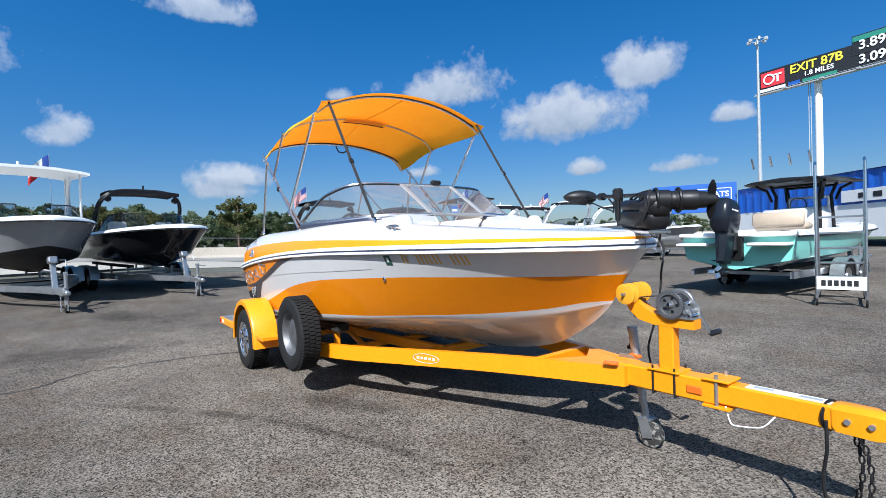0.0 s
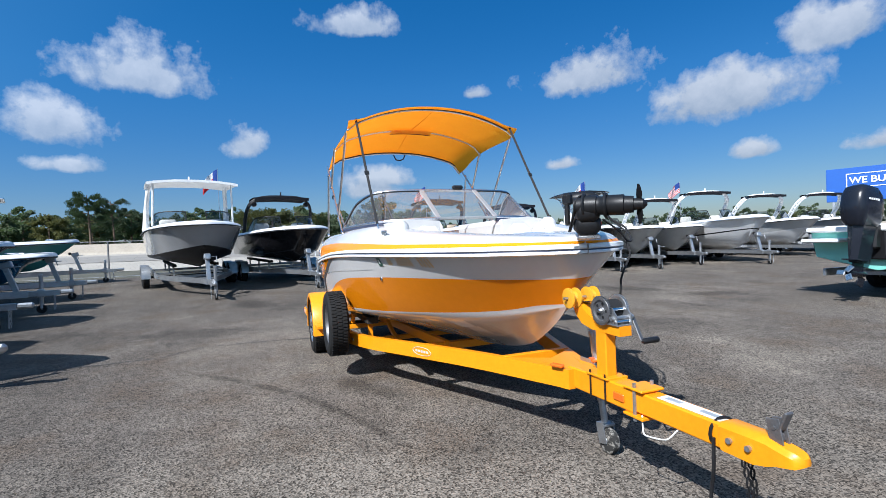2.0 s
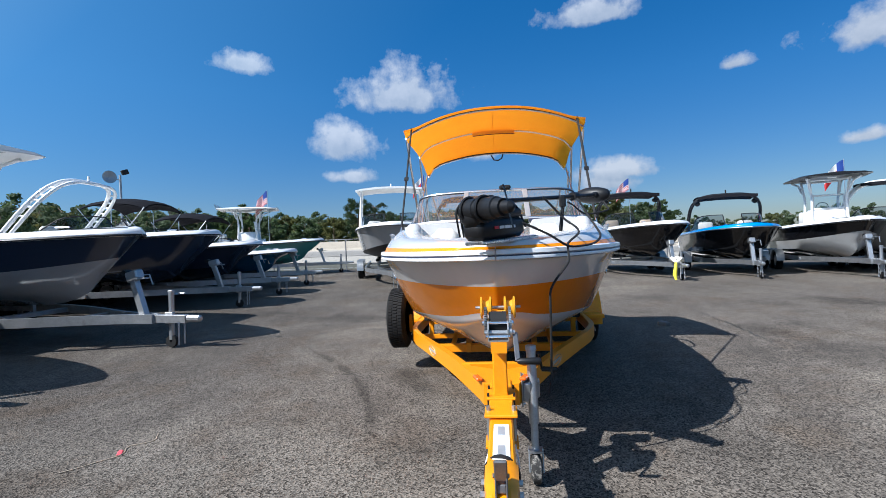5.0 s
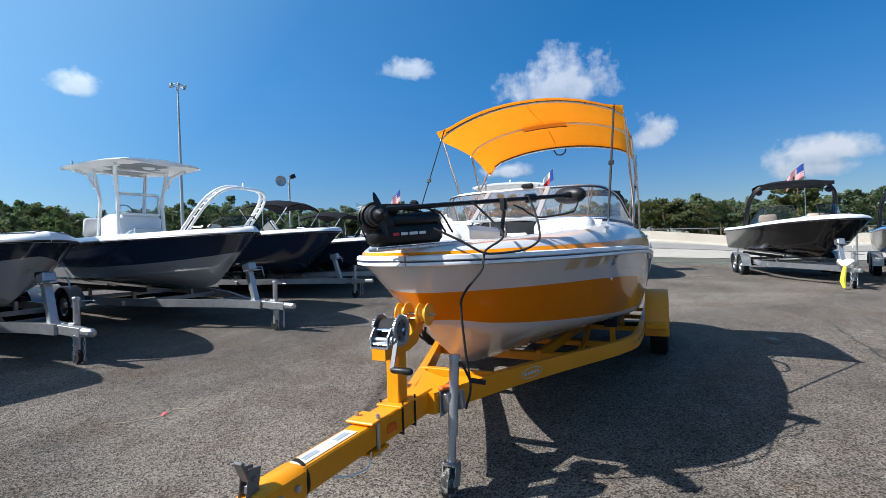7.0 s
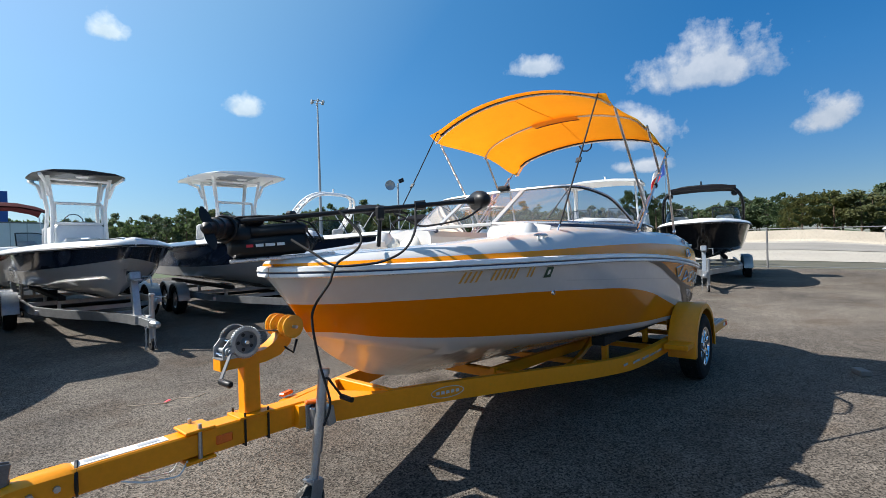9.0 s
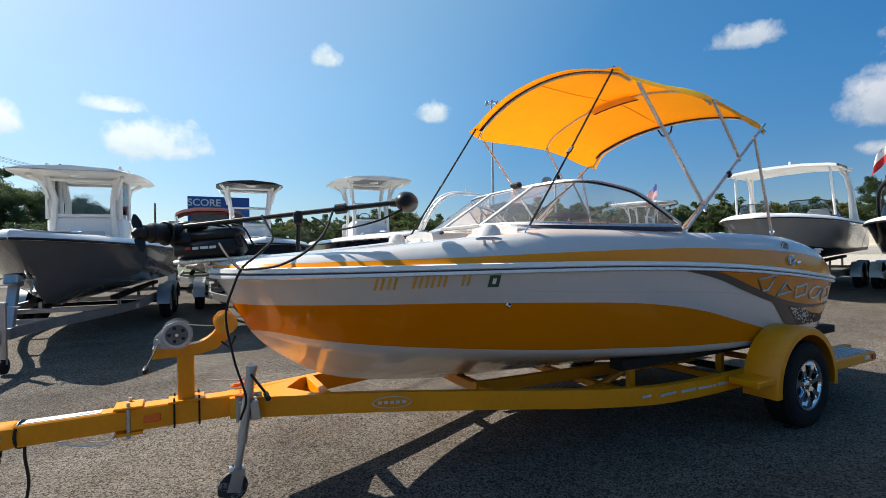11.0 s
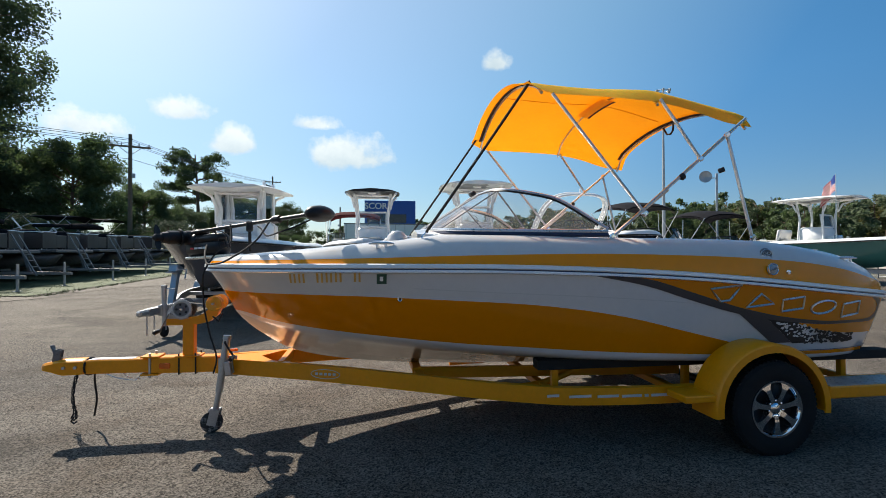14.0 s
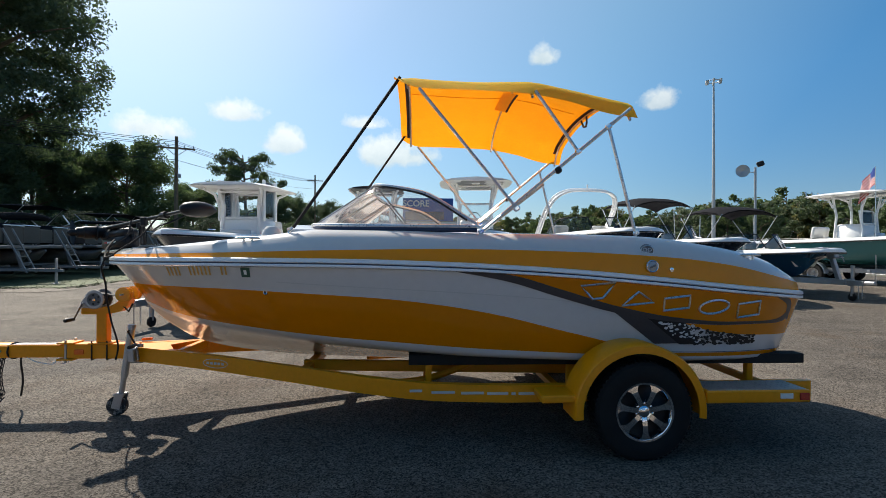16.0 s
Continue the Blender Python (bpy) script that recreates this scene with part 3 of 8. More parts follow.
def text(name, words, size, mat, m, parent, depth=0.004, label=""):
    cu = bpy.data.curves.new(name, "FONT")
    cu.body, cu.size, cu.extrude, cu.align_x, cu.align_y = words, size, depth, "CENTER", "CENTER"
    cu.offset = size * 0.018
    tmp = new(name, cu)
    me = bpy.data.meshes.new_from_object(tmp.evaluated_get(bpy.context.evaluated_depsgraph_get()))
    bpy.data.objects.remove(tmp)
    bpy.data.curves.remove(cu)
    me.materials.clear()
    me.materials.append(mat)
    ob = new(name, me)
    ob.parent, ob.matrix_basis = parent, m
    if label:
        tagged(ob, label=label)
    return ob

# ---------------- ground ----------------
def gz(x, y):
    """Height of the ground: level under the boat, rising gently towards the highway and the far lot edge."""
    k = max(0.0, math.hypot(x - 3.5, y) - 3.5)
    if k < 3.75:
        z = 0.004 * k * k
    else:
        z = 0.05625 + 0.03 * (k - 3.75) if k < 8.5 else 0.19875 + 0.023 * (k - 8.5)
    return z * (0.55 - 0.45 * math.tanh((y - 4.5) / 4.0)) * (0.83 - 0.17 * math.tanh((x - 12.0) / 3.0))


def sheet(x0, x1, y0, y1, z, step=1.0):
    g = Geo()
    nx, ny = max(1, round((x1 - x0) / step)), max(1, round((y1 - y0) / step))
    rows = []
    for i in range(nx + 1):
        x = x0 + (x1 - x0) * i / nx
        rows.append([(x, y0 + (y1 - y0) * j / ny, z + gz(x, y0 + (y1 - y0) * j / ny)) for j in range(ny + 1)])
    return g.loft(rows)


g = Geo()
rings = []
for r in (2, 20, 26, 35, 50, 75, 110, 170, 300, 600, 1200, 2500):
    rings.append([(3.5 + r * math.cos(a), r * math.sin(a), gz(3.5 + min(r, 300) * math.cos(a), min(r, 300) * math.sin(a)) - (0.09 if r > 20 else 0.4)) for a in np.linspace(0, 2 * math.pi, 73)[:-1]])
g.loft(rings, True)
solo("ground", g, M_GRASS, "mown grass and open ground out to the horizon", "ground", kind="structure")
solo("pavement", sheet(-15.5, 24, -24, 60, 0.0), M_ASPHALT, "old grey asphalt of the boat sales lot, cracked and stained", "pavement", kind="structure")
rr = random.Random(77)
g = Geo()
rows = []
for i in range(120):
    y = -38 + i * 0.235
    near = 12.2 + 2.0 * max(0.0, (y + 20) / 10) + 0.5 * math.sin(0.9 * y) + 0.25 * math.sin(3.1 * y + 1) + rr.uniform(-0.12, 0.12)
    rows.append([(x, y, gz(x, y) + 0.012) for x in (near, near + 0.6, 14.9, 15.6)])
g.loft(rows)
solo("gravel_strip", g, M_GRAVEL, "dusty brown gravel strip between asphalt and grass", "gravel", kind="structure")
solo("verge", sheet(-20.5, -15.5, -160, 200, 0.0, 4.0), M_VERGE, "rough dark verge between the lot and the highway", "verge", kind="structure")
solo("lane", sheet(-50, -33, -160, 200, 0.05, 4.0), M_LANE, "grey traffic lanes of the highway", "road", kind="structure")
solo("road", sheet(-62, -20.5, -160, 200, 0.02, 4.0), M_CONCRETE, "wide pale concrete highway beyond the lot", "road", kind="structure")
barrier = thing("barrier_wall", "long pale concrete highway barrier", "wall", kind="structure")
g = Geo()
x, h, w = -58, 1.25, 0.5
prof = [(-w / 2, -0.4), (-w / 2, 0), (-w / 2 + 0.08, 0.25), (-w / 4, h), (w / 4, h), (w / 2 - 0.08, 0.25), (w / 2, 0), (w / 2, -0.4)]
g.loft([[(x + px, y, pz + gz(x, y)) for px, pz in prof] for y in range(-160, 201, 8)])
part("wall_panel", g, M_WALL, barrier)


def strip(pts, widths, z):
    """A thin irregular strip that follows a line on the ground."""
    g = Geo()
    rows = []
    for i, (p, w) in enumerate(zip(pts, widths)):
        a, b = Vector(pts[max(0, i - 1)]), Vector(pts[min(len(pts) - 1, i + 1)])
        t = (b - a).normalized()
        n = Vector((-t.y, t.x))
        zz = z + gz(*p)
        rows.append([(p[0] + n.x * w / 2, p[1] + n.y * w / 2, zz), (p[0] - n.x * w / 2, p[1] - n.y * w / 2, zz)])
    return g.loft(rows)


def wander(points, n, jitter, rng):
    """Points along a bent line with small random steps aside."""
    cx, cy = curve([(i, p[0]) for i, p in enumerate(points)]), curve([(i, p[1]) for i, p in enumerate(points)])
    k = len(points) - 1
    return [(cx(k * i / n) + rng.uniform(-jitter, jitter), cy(k * i / n) + rng.uniform(-jitter, jitter)) for i in range(n + 1)]


rng = random.Random(5)
for line, w in ((((2.6, -7.6), (1.9, -6.2), (1.59, -5.2), (1.24, -4.4), (1.1, -3.23), (0.68, -2.7), (0.76, -1.74), (1.1, -0.5), (1.3, 0.6)), 0.04),
                (((-1.0, 3.6), (1.2, 3.5), (2.3, 3.4)), 0.03), (((-9, 3), (-5, 5), (-2, 9), (0, 12)), 0.03)):
    pts = wander(line, 60, 0.03, rng)
    solo("crack", strip(pts, [w * rng.uniform(0.2, 1.1) for _ in pts], 0.005), M_CRACK, "thin dark crack in the asphalt", "crack", "cracks in the asphalt", "structure")


# ---------------- the yellow and white bowrider ----------------
HULL_L, STERN = 6.05, 0.10
f_yr = curve([(0, 0.30), (0.008, 0.52), (0.03, 0.76), (0.055, 0.88), (0.1, 0.99), (0.17, 1.08), (0.33, 1.145), (0.5, 1.14), (0.66, 1.08), (0.76, 1.0), (0.83, 0.89), (0.893, 0.74), (0.942, 0.56), (0.975, 0.37), (0.992, 0.2), (1, 0.0)])
f_zr = curve([(0, 1.07), (0.075, 1.11), (0.175, 1.165), (0.25, 1.21), (0.39, 1.28), (0.52, 1.32), (0.65, 1.34), (0.8, 1.345), (1, 1.34)])
f_yc = curve([(0, 0.30), (0.008, 0.5), (0.03, 0.7), (0.07, 0.84), (0.15, 0.95), (0.3, 1.015), (0.45, 1.01), (0.53, 0.975), (0.635, 0.90), (0.72, 0.81), (0.79, 0.685), (0.857, 0.52), (0.91, 0.365), (0.955, 0.20), (0.985, 0.075), (1, 0.0)])
f_zc = curve([(0, 0.60), (0.3, 0.63), (0.5, 0.678), (0.6, 0.722), (0.7, 0.772), (0.79, 0.820), (0.86, 0.850), (0.93, 0.893), (1, 0.957)])
f_kx = curve([(0, 0.12), (0.3, 1.9), (0.55, 3.4), (0.7, 4.4), (0.8, 5.0), (0.87, 5.35), (0.93, 5.62), (0.97, 5.765), (1, 5.83)])
f_kz = curve([(0.1, 0.40), (2, 0.42), (3.5, 0.44), (4.4, 0.475), (5.0, 0.54), (5.35, 0.62), (5.62, 0.77), (5.765, 0.885), (5.83, 0.957)])
f_zb = curve([(0, 0.622), (0.6, 0.632), (1.5, 0.652), (2.28, 0.69), (2.73, 0.712), (3.14, 0.735), (3.55, 0.762), (3.96, 0.785), (4.37, 0.814), (4.7, 0.837), (5.0, 0.857), (5.3, 0.882), (5.6, 0.918), (5.83, 0.965), (6.05, 0.98)])
f_zt = curve([(0, 0.65), (0.6, 0.662), (1.5, 0.682), (1.72, 0.72), (2.0, 0.79), (2.34, 0.87), (2.75, 0.97), (3.15, 1.04), (3.55, 1.085), (3.95, 1.11), (4.36, 1.13), (4.78, 1.145), (5.41, 1.15), (6.05, 1.15)])
f_zs = curve([(0, 1.12), (0.2, 1.165), (0.5, 1.22), (1.04, 1.33), (1.49, 1.385), (2.34, 1.43), (3.15, 1.445), (3.95, 1.435), (4.78, 1.415), (5.59, 1.40), (6.05, 1.39)])
f_zd = curve([(0, 1.14), (0.12, 1.19), (0.33, 1.25), (0.68, 1.39), (1.13, 1.48), (1.68, 1.545), (2.29, 1.56), (2.89, 1.565), (3.56, 1.585), (4.1, 1.59), (4.4, 1.56), (4.83, 1.515), (5.53, 1.455), (5.9, 1.43), (6.05, 1.42)])


def side_power(s):
    return 0.78 if s < 0.7 else 0.78 + 0.34 * (s - 0.7) / 0.3


def share(x):
    """The station of a place along the deck, 0 at the stern and 1 at the bow."""
    return max(0.0, (x - STERN) / (HULL_L - STERN))


def hull_point(s, u):
    yr, yc, zr, zc = f_yr(s), f_yc(s), f_zr(s), f_zc(s)
    aft = STERN + 0.17 * (1 - u)
    return aft + s * (5.83 + 0.22 * u - aft), yc + (yr - yc) * u ** side_power(s), zc + (zr - zc) * u


def hull_y(x, z):
    """Half breadth of the topsides at a place and height."""
    u = 0.5
    for _ in range(4):
        aft = STERN + 0.17 * (1 - u)
        s = min(1, max(0, (x - aft) / (5.83 + 0.22 * u - aft)))
        u = min(1, max(0, (z - f_zc(s)) / (f_zr(s) - f_zc(s))))
    return hull_point(s, u)[1]


STATIONS = [0, 0.004, 0.008, 0.015, 0.025, 0.04, 0.06] + [0.08 + 0.02 * i for i in range(37)] + [0.81 + 0.01 * i for i in range(17)] + [0.98, 0.986, 0.991, 0.995, 0.998, 1]
boat = thing("bowrider_boat", "yellow and white fibreglass bowrider boat resting on its trailer", "boat")
g = Geo()
for side in (1, -1):
    rows = []
    for s in STATIONS:
        zr, zc = f_zr(s), f_zc(s)
        x = STERN + s * (5.95 - STERN)
        ub = min(0.9, max(0.015, (f_zb(x) - zc) / (zr - zc)))
        ut = min(0.95, max(ub + 0.02, (f_zt(x) - zc) / (zr - zc)))
        us = [0, ub / 2, ub, ub + (ut - ub) / 3, ub + (ut - ub) * 2 / 3, ut, ut + (1 - ut) / 3, ut + (1 - ut) * 2 / 3, 1]
        rows.append([(p[0], p[1] * side, p[2]) for p in (hull_point(s, u) for u in us)])
    for j in range(8):
        g.loft([[r[j], r[j + 1]] for r in rows], slot=1 if 2 <= j < 5 else 0)
    # bottom: chine flat, two strakes and the keel
    rows = []
    for s in STATIONS:
        kx = f_kx(s)
        kz = f_kz(kx)
        cx, cy, cz = hull_point(s, 0)
        row = []
        for w, lift in ((0, 0), (0.3, 0), (0.33, -0.012), (0.62, 0), (0.65, -0.014), (0.93, -0.01), (1, 0)):
            taper = min(1, (1 - s) * 6)
            row.append((kx + (cx - kx) * w, cy * w * side, kz + (cz - kz) * w + lift * taper))
        rows.append(row)
    g.loft(rows, slot=0)
# transom
row = [hull_point(0, u) for u in (0, 0.5, 1)]
g.add([(p[0], p[1], p[2]) for p in row] + [(p[0], -p[1], p[2]) for p in row], [(0, 1, 4, 3), (1, 2, 5, 4)], 0)
part("hull", g, [M_GEL_WHITE, M_GEL_YELLOW], boat, "white hull with a broad yellow band", True, 50)

# deck and gunwale: yellow stripe, crown, inner edge
g = Geo()
for side in (1, -1):
    rows = []
    for s in STATIONS:
        x, yr, zr = STERN + s * (HULL_L - STERN), f_yr(s), f_zr(s)
        zs, zd = max(f_zs(x), zr + 0.05), max(f_zd(x), zr + 0.07)
        k = min(1, yr / 0.45)
        ins = [(0.0, zr), (0.004, zr + 0.03), (0.012, zr + 0.034), (0.03 * k, zs), (0.075 * k, zs + (zd - zs) * 0.6), (0.14 * k, zs + (zd - zs) * 0.93), (0.22 * k, zd), (0.30 * k, zd + 0.004), (0.33 * k, zd - 0.01), (0.335 * k, zd - 0.06)]
        rows.append([(x - (1 - k) * d * 0.9 if s > 0.5 else x + (1 - k) * d * 0.9, max(0, yr - d) * side, z) for d, z in ins])
    for j in range(9):
        g.loft([[r[j], r[j + 1]] for r in rows], slot=1 if j == 2 else 0)
part("deck", g, [M_GEL_WHITE, M_STRIPE], boat, "white deck with a yellow stripe along the gunwale", True, 40)


def inner_edge(x):
    s = share(x)
    return max(0, f_yr(s) - 0.335 * min(1, f_yr(s) / 0.45)), max(f_zd(x), f_zr(s) + 0.07) - 0.06


def floor_z(x):
    return 0.86 if x < 4.4 else 0.86 + (x - 4.4) * 0.28


def span(x0, x1, n, top, y0=-1.0, y1=1.0, m=9):
    """A surface between the inner edges; top(x, k) gives the height at the share k of the half width."""
    return [[(x, (y0 + (y1 - y0) * j / (m - 1)) * inner_edge(x)[0], top(x, y0 + (y1 - y0) * j / (m - 1))) for j in range(m)] for x in (x0 + (x1 - x0) * i / n for i in range(n + 1))]


g = Geo()
g.loft(span(5.52, 6.0, 8, lambda x, k: inner_edge(x)[1] + 0.055 + 0.012 * (1 - k * k)))
g.loft([[(5.52, k * inner_edge(5.52)[0], inner_edge(5.52)[1] + 0.055 + 0.012 * (1 - k * k)), (5.5, k * inner_edge(5.5)[0] * 0.9, 1.2)] for k in np.linspace(-1, 1, 9)])
part("bow_cap", g, M_GEL_WHITE, boat, smooth=True)
g = Geo()
g.loft(span(0.02, 1.15, 12, lambda x, k: inner_edge(x)[1] + 0.055 + 0.03 * (1 - k * k)))
part("stern_cap", g, M_GEL_WHITE, boat, smooth=True)
g = Geo()
g.box((0.90, 0, 1.37), (0.62, 1.2, 0.10), (0, -6, 0), 0.04)
g.box((1.27, 0, 1.38), (0.16, 1.22, 0.24), (0, -10, 0), 0.05)
part("sun_pad", g, M_VINYL, boat, "cream vinyl sun pad", True, 50)
g = Geo()
for side in (1, -1):
    g.loft([[(x, inner_edge(x)[0] * side, inner_edge(x)[1]), (x, min(inner_edge(x)[0] - 0.03, hull_y(x, floor_z(x)) - 0.06) * side, floor_z(x))] for x in np.linspace(1.1, 5.5, 40)])
part("liner", g, M_VINYL, boat, smooth=True)
g = Geo()
g.loft([[(x, -min(inner_edge(x)[0] - 0.03, hull_y(x, floor_z(x)) - 0.06), floor_z(x)), (x, min(inner_edge(x)[0] - 0.03, hull_y(x, floor_z(x)) - 0.06), floor_z(x))] for x in np.linspace(1.0, 5.5, 30)])
part("cockpit_floor", g, M_TAN, boat)

# bow cushions and backrests
for side in (1, -1):
    g = Geo()
    rows = []
    for x in np.linspace(4.46, 5.45, 12):
        y1 = inner_edge(x)[0] - 0.02
        y0 = max(0.12, y1 - 0.42)
        rows.append([(x, y0 * side, 1.17), (x, (y0 + 0.02) * side, 1.215), (x, (y1 - 0.1) * side, 1.225), (x, y1 * side, 1.23)])
    g.loft(rows)
    part("bow_cushion", g, M_VINYL, boat, smooth=True)
    for y0, y1, lean in ((0.34, 0.60, -16), (0.60, 0.84, -10)):
        g = Geo()
        g.box((4.47, (y0 + y1) / 2 * side, 1.385), (0.15, (y1 - y0) - 0.008, 0.37), (0, lean, 6 * side), 0.065)
        part("backrest", g, M_VINYL, boat, "padded cream vinyl backrest", True, 60)
    g = Geo()
    rows = []
    for x in np.linspace(4.55, 5.42, 10):
        y1 = inner_edge(x)[0] + 0.01
        rows.append([(x, (y1 - 0.10) * side, 1.22), (x, (y1 - 0.105) * side, 1.33), (x, (y1 - 0.06) * side, 1.385), (x, y1 * side, 1.375)])
    part("coaming_pad", g.loft(rows), M_VINYL, boat, "padded cream vinyl coaming bolster", True, 60)

# dash, consoles and walkway under the windscreen
for side in (1, -1):
    g = Geo()
    rows = []
    for x in np.linspace(3.3, 4.36, 9):
        e = inner_edge(x)[0]
        rise = 1.60 + 0.012 * (x - 3.3)
        rows.append([(x, side * 0.30, rise - 0.05), (x, side * 0.33, rise), (x, side * 0.6, rise + 0.02), (x, side * (e + 0.06), rise - 0.02), (x, side * (e + 0.1), inner_edge(x)[1] + 0.02)])
    g.loft(rows)
    g.loft([[(3.3, side * 0.30, 0.86), (3.3, side * 0.9, 0.86)], [(3.3, side * 0.30, 1.6), (3.3, side * 0.9, 1.6)]])
    g.loft([[(4.36, side * 0.30, 0.95), (4.36, side * 0.42, 0.95), (4.36, side * 0.56, 0.95), (4.36, side * 0.66, 0.95)], [(4.36, side * 0.30, 1.563), (4.36, side * 0.33, 1.612), (4.36, side * 0.60, 1.632), (4.36, side * 0.86, 1.595)]])
    g.loft([[(3.3, side * 0.30, 0.86), (4.36, side * 0.30, 0.86)], [(3.3, side * 0.30, 1.55), (4.36, side * 0.30, 1.563)]])
    part("console", g, M_GEL_WHITE, boat, smooth=True)
for side in (1, -1):
    g = Geo()
    g.box((2.75, 0.5 * side, 1.14), (0.5, 0.5, 0.14), (0, 0, 0), 0.05)
    g.box((2.48, 0.5 * side, 1.34), (0.13, 0.52, 0.44), (0, 10, 0), 0.05)
    g.tube([(2.75, 0.5 * side, 0.86), (2.75, 0.5 * side, 1.09)], 0.05, 10)
    part("bucket_seat", g, M_VINYL, boat, "cream vinyl bucket seat", True, 60)
g = Geo()
g.tube([(3.2 - 0.10 * math.sin(a) * 0.6, -0.5 + 0.18 * math.cos(a), 1.55 + 0.16 * math.sin(a)) for a in np.linspace(0, 2 * math.pi, 21)[:-1]], 0.014, 6, True)
g.tube([(3.2, -0.68, 1.55), (3.2, -0.32, 1.55)], 0.012, 6)
g.tube([(3.2, -0.5, 1.55), (3.36, -0.5, 1.5)], 0.02, 8)
part("steering_wheel", g, M_BLACK, boat, smooth=True)

# windscreen: lower curve, upper curve
WS_LOW = [(4.285, 0.0, 1.637), (4.275, 0.30, 1.637), (4.215, 0.62, 1.632), (4.07, 0.85, 1.622), (3.6, 0.93, 1.615), (2.95, 0.985, 1.61)]
WS_TOP = [(3.785, 0.0, 1.955), (3.77, 0.30, 1.956), (3.745, 0.58, 1.953), (3.66, 0.78, 1.935), (3.36, 0.88, 1.875), (2.95, 0.985, 1.63)]
ws_low = [curve([(i, p[k]) for i, p in enumerate(WS_LOW)]) for k in range(3)]
ws_top = [curve([(i, p[k]) for i, p in enumerate(WS_TOP)]) for k in range(3)]


def on_ws(cs, i, side):
    return (cs[0](i), cs[1](i) * side, cs[2](i))


screen = part("windscreen", Geo().bar((4.28, -0.3, 1.636), (4.28, 0.3, 1.636), 0.022, 0.028), M_SATIN, boat, "aluminium-framed wraparound windscreen")
for side in (1, -1):
    g = Geo()
    g.loft([[on_ws(ws_low, i, side), tuple((Vector(on_ws(ws_low, i, side)) + Vector(on_ws(ws_top, i, side))) / 2), on_ws(ws_top, i, side)] for i in np.linspace(1.03, 4.93, 24)])
    p = part("pane", g, M_GLASS, screen, "clear curved side pane", True)
    p.visible_shadow = False
    g = Geo()
    g.tube([on_ws(ws_top, i, side) for i in np.linspace(1, 5, 30)], 0.012, 8)
    part("top_rail", g, M_ALU, screen, smooth=True)
    part("gasket", Geo().tube([Vector(on_ws(ws_top, i, side)) + (Vector(on_ws(ws_low, i, side)) - Vector(on_ws(ws_top, i, side))).normalized() * 0.017 for i in np.linspace(1.02, 4.85, 30)], 0.008, 6), M_BLACK, screen, smooth=True)
    g = Geo()
    g.tube([on_ws(ws_low, i, side) for i in np.linspace(1, 5, 30)], 0.014, 8)
    g.tube([Vector(on_ws(ws_low, i, side)) + Vector((0, 0, -0.025)) for i in np.linspace(1, 5, 30)], 0.018, 8, slot=1)
    part("base_rail", g, [M_ALU, M_NAVY_PIN], screen, smooth=True)
    g = Geo()
    g.bar(on_ws(ws_low, 1, side), on_ws(ws_top, 1, side), 0.05, 0.016)
    part("mullion", g, M_SATIN, screen)
    g = Geo()
    g.tube([on_ws(ws_low, 2.35, side), on_ws(ws_top, 2.6, side)], 0.005, 6)
    part("corner_post", g, M_STEEL_DARK, screen, smooth=True)
    g = Geo()
    g.tube([on_ws(ws_top, 2.4, side), (3.45, 0.62 * side, 1.62)], 0.007, 6)
    part("brace", g, M_STEEL_DARK, screen, smooth=True)
g = Geo()
g.loft([[on_ws(ws_low, i, sd), on_ws(ws_top, i, sd)] for i, sd in ((0.95, 1), (0.4, 1), (0.0, 1), (0.4, -1), (0.95, -1))])
p = part("centre_pane", g, M_GLASS, screen, "clear opening centre pane")
p.visible_shadow = False
g = Geo()
g.tube([on_ws(ws_top, i, sd) for i, sd in ((1, 1), (0.4, 1), (0, 1), (0.4, -1), (1, -1))], 0.013, 8)
part("top_rail", g, M_ALU, screen, smooth=True)
g = Geo()
g.box((3.79, 0.1, 1.985), (0.05, 0.12, 0.045), bev=0.015)
part("mirror_mount", g, M_BLACK, screen)

# rub rail all round the deck joint
g = Geo()
for side in (1, -1):
    base = [(STERN + s * (HULL_L - STERN), f_yr(s) * side, f_zr(s)) for s in STATIONS]
    out = []
    for i, p in enumerate(base):
        a, b = Vector(base[max(0, i - 1)]), Vector(base[min(len(base) - 1, i + 1)])
        t = (b - a).normalized()
        n = Vector((t.y, -t.x, 0)) * (-side)
        n = n.normalized()
        c = Vector(p)
        out.append([c + n * 0.002 + Vector((0, 0, -0.032)), c + n * 0.02 + Vector((0, 0, -0.026)), c + n * 0.022 + Vector((0, 0, -0.008)), c + n * 0.014, c + n * 0.024 + Vector((0, 0, 0.006)), c + n * 0.02 + Vector((0, 0, 0.028)), c + n * 0.0 + Vector((0, 0, 0.034))])
    for j in range(6):
        g.loft([[r[j], r[j + 1]] for r in out], slot=1 if j in (2,) else (2 if j in (0,) else 0))
part("rub_rail", g, [M_WHITE, M_NAVY_PIN, M_ALU], boat, "white rub rail with a dark insert", True, 60)


def decal(name, x0, x1, lo, hi, mat, side, off=0.003, n=36, label="", m=4):
    g = Geo()
    rows = []
    for i in range(n + 1):
        x = x0 + (x1 - x0) * i / n
        a, b = lo(x), hi(x)
        rows.append([(x, (hull_y(x, a + (b - a) * j / m) + off) * side, a + (b - a) * j / m) for j in range(m + 1)])
    g.loft(rows)
    return part(name, g, mat, boat, label, True, 60)


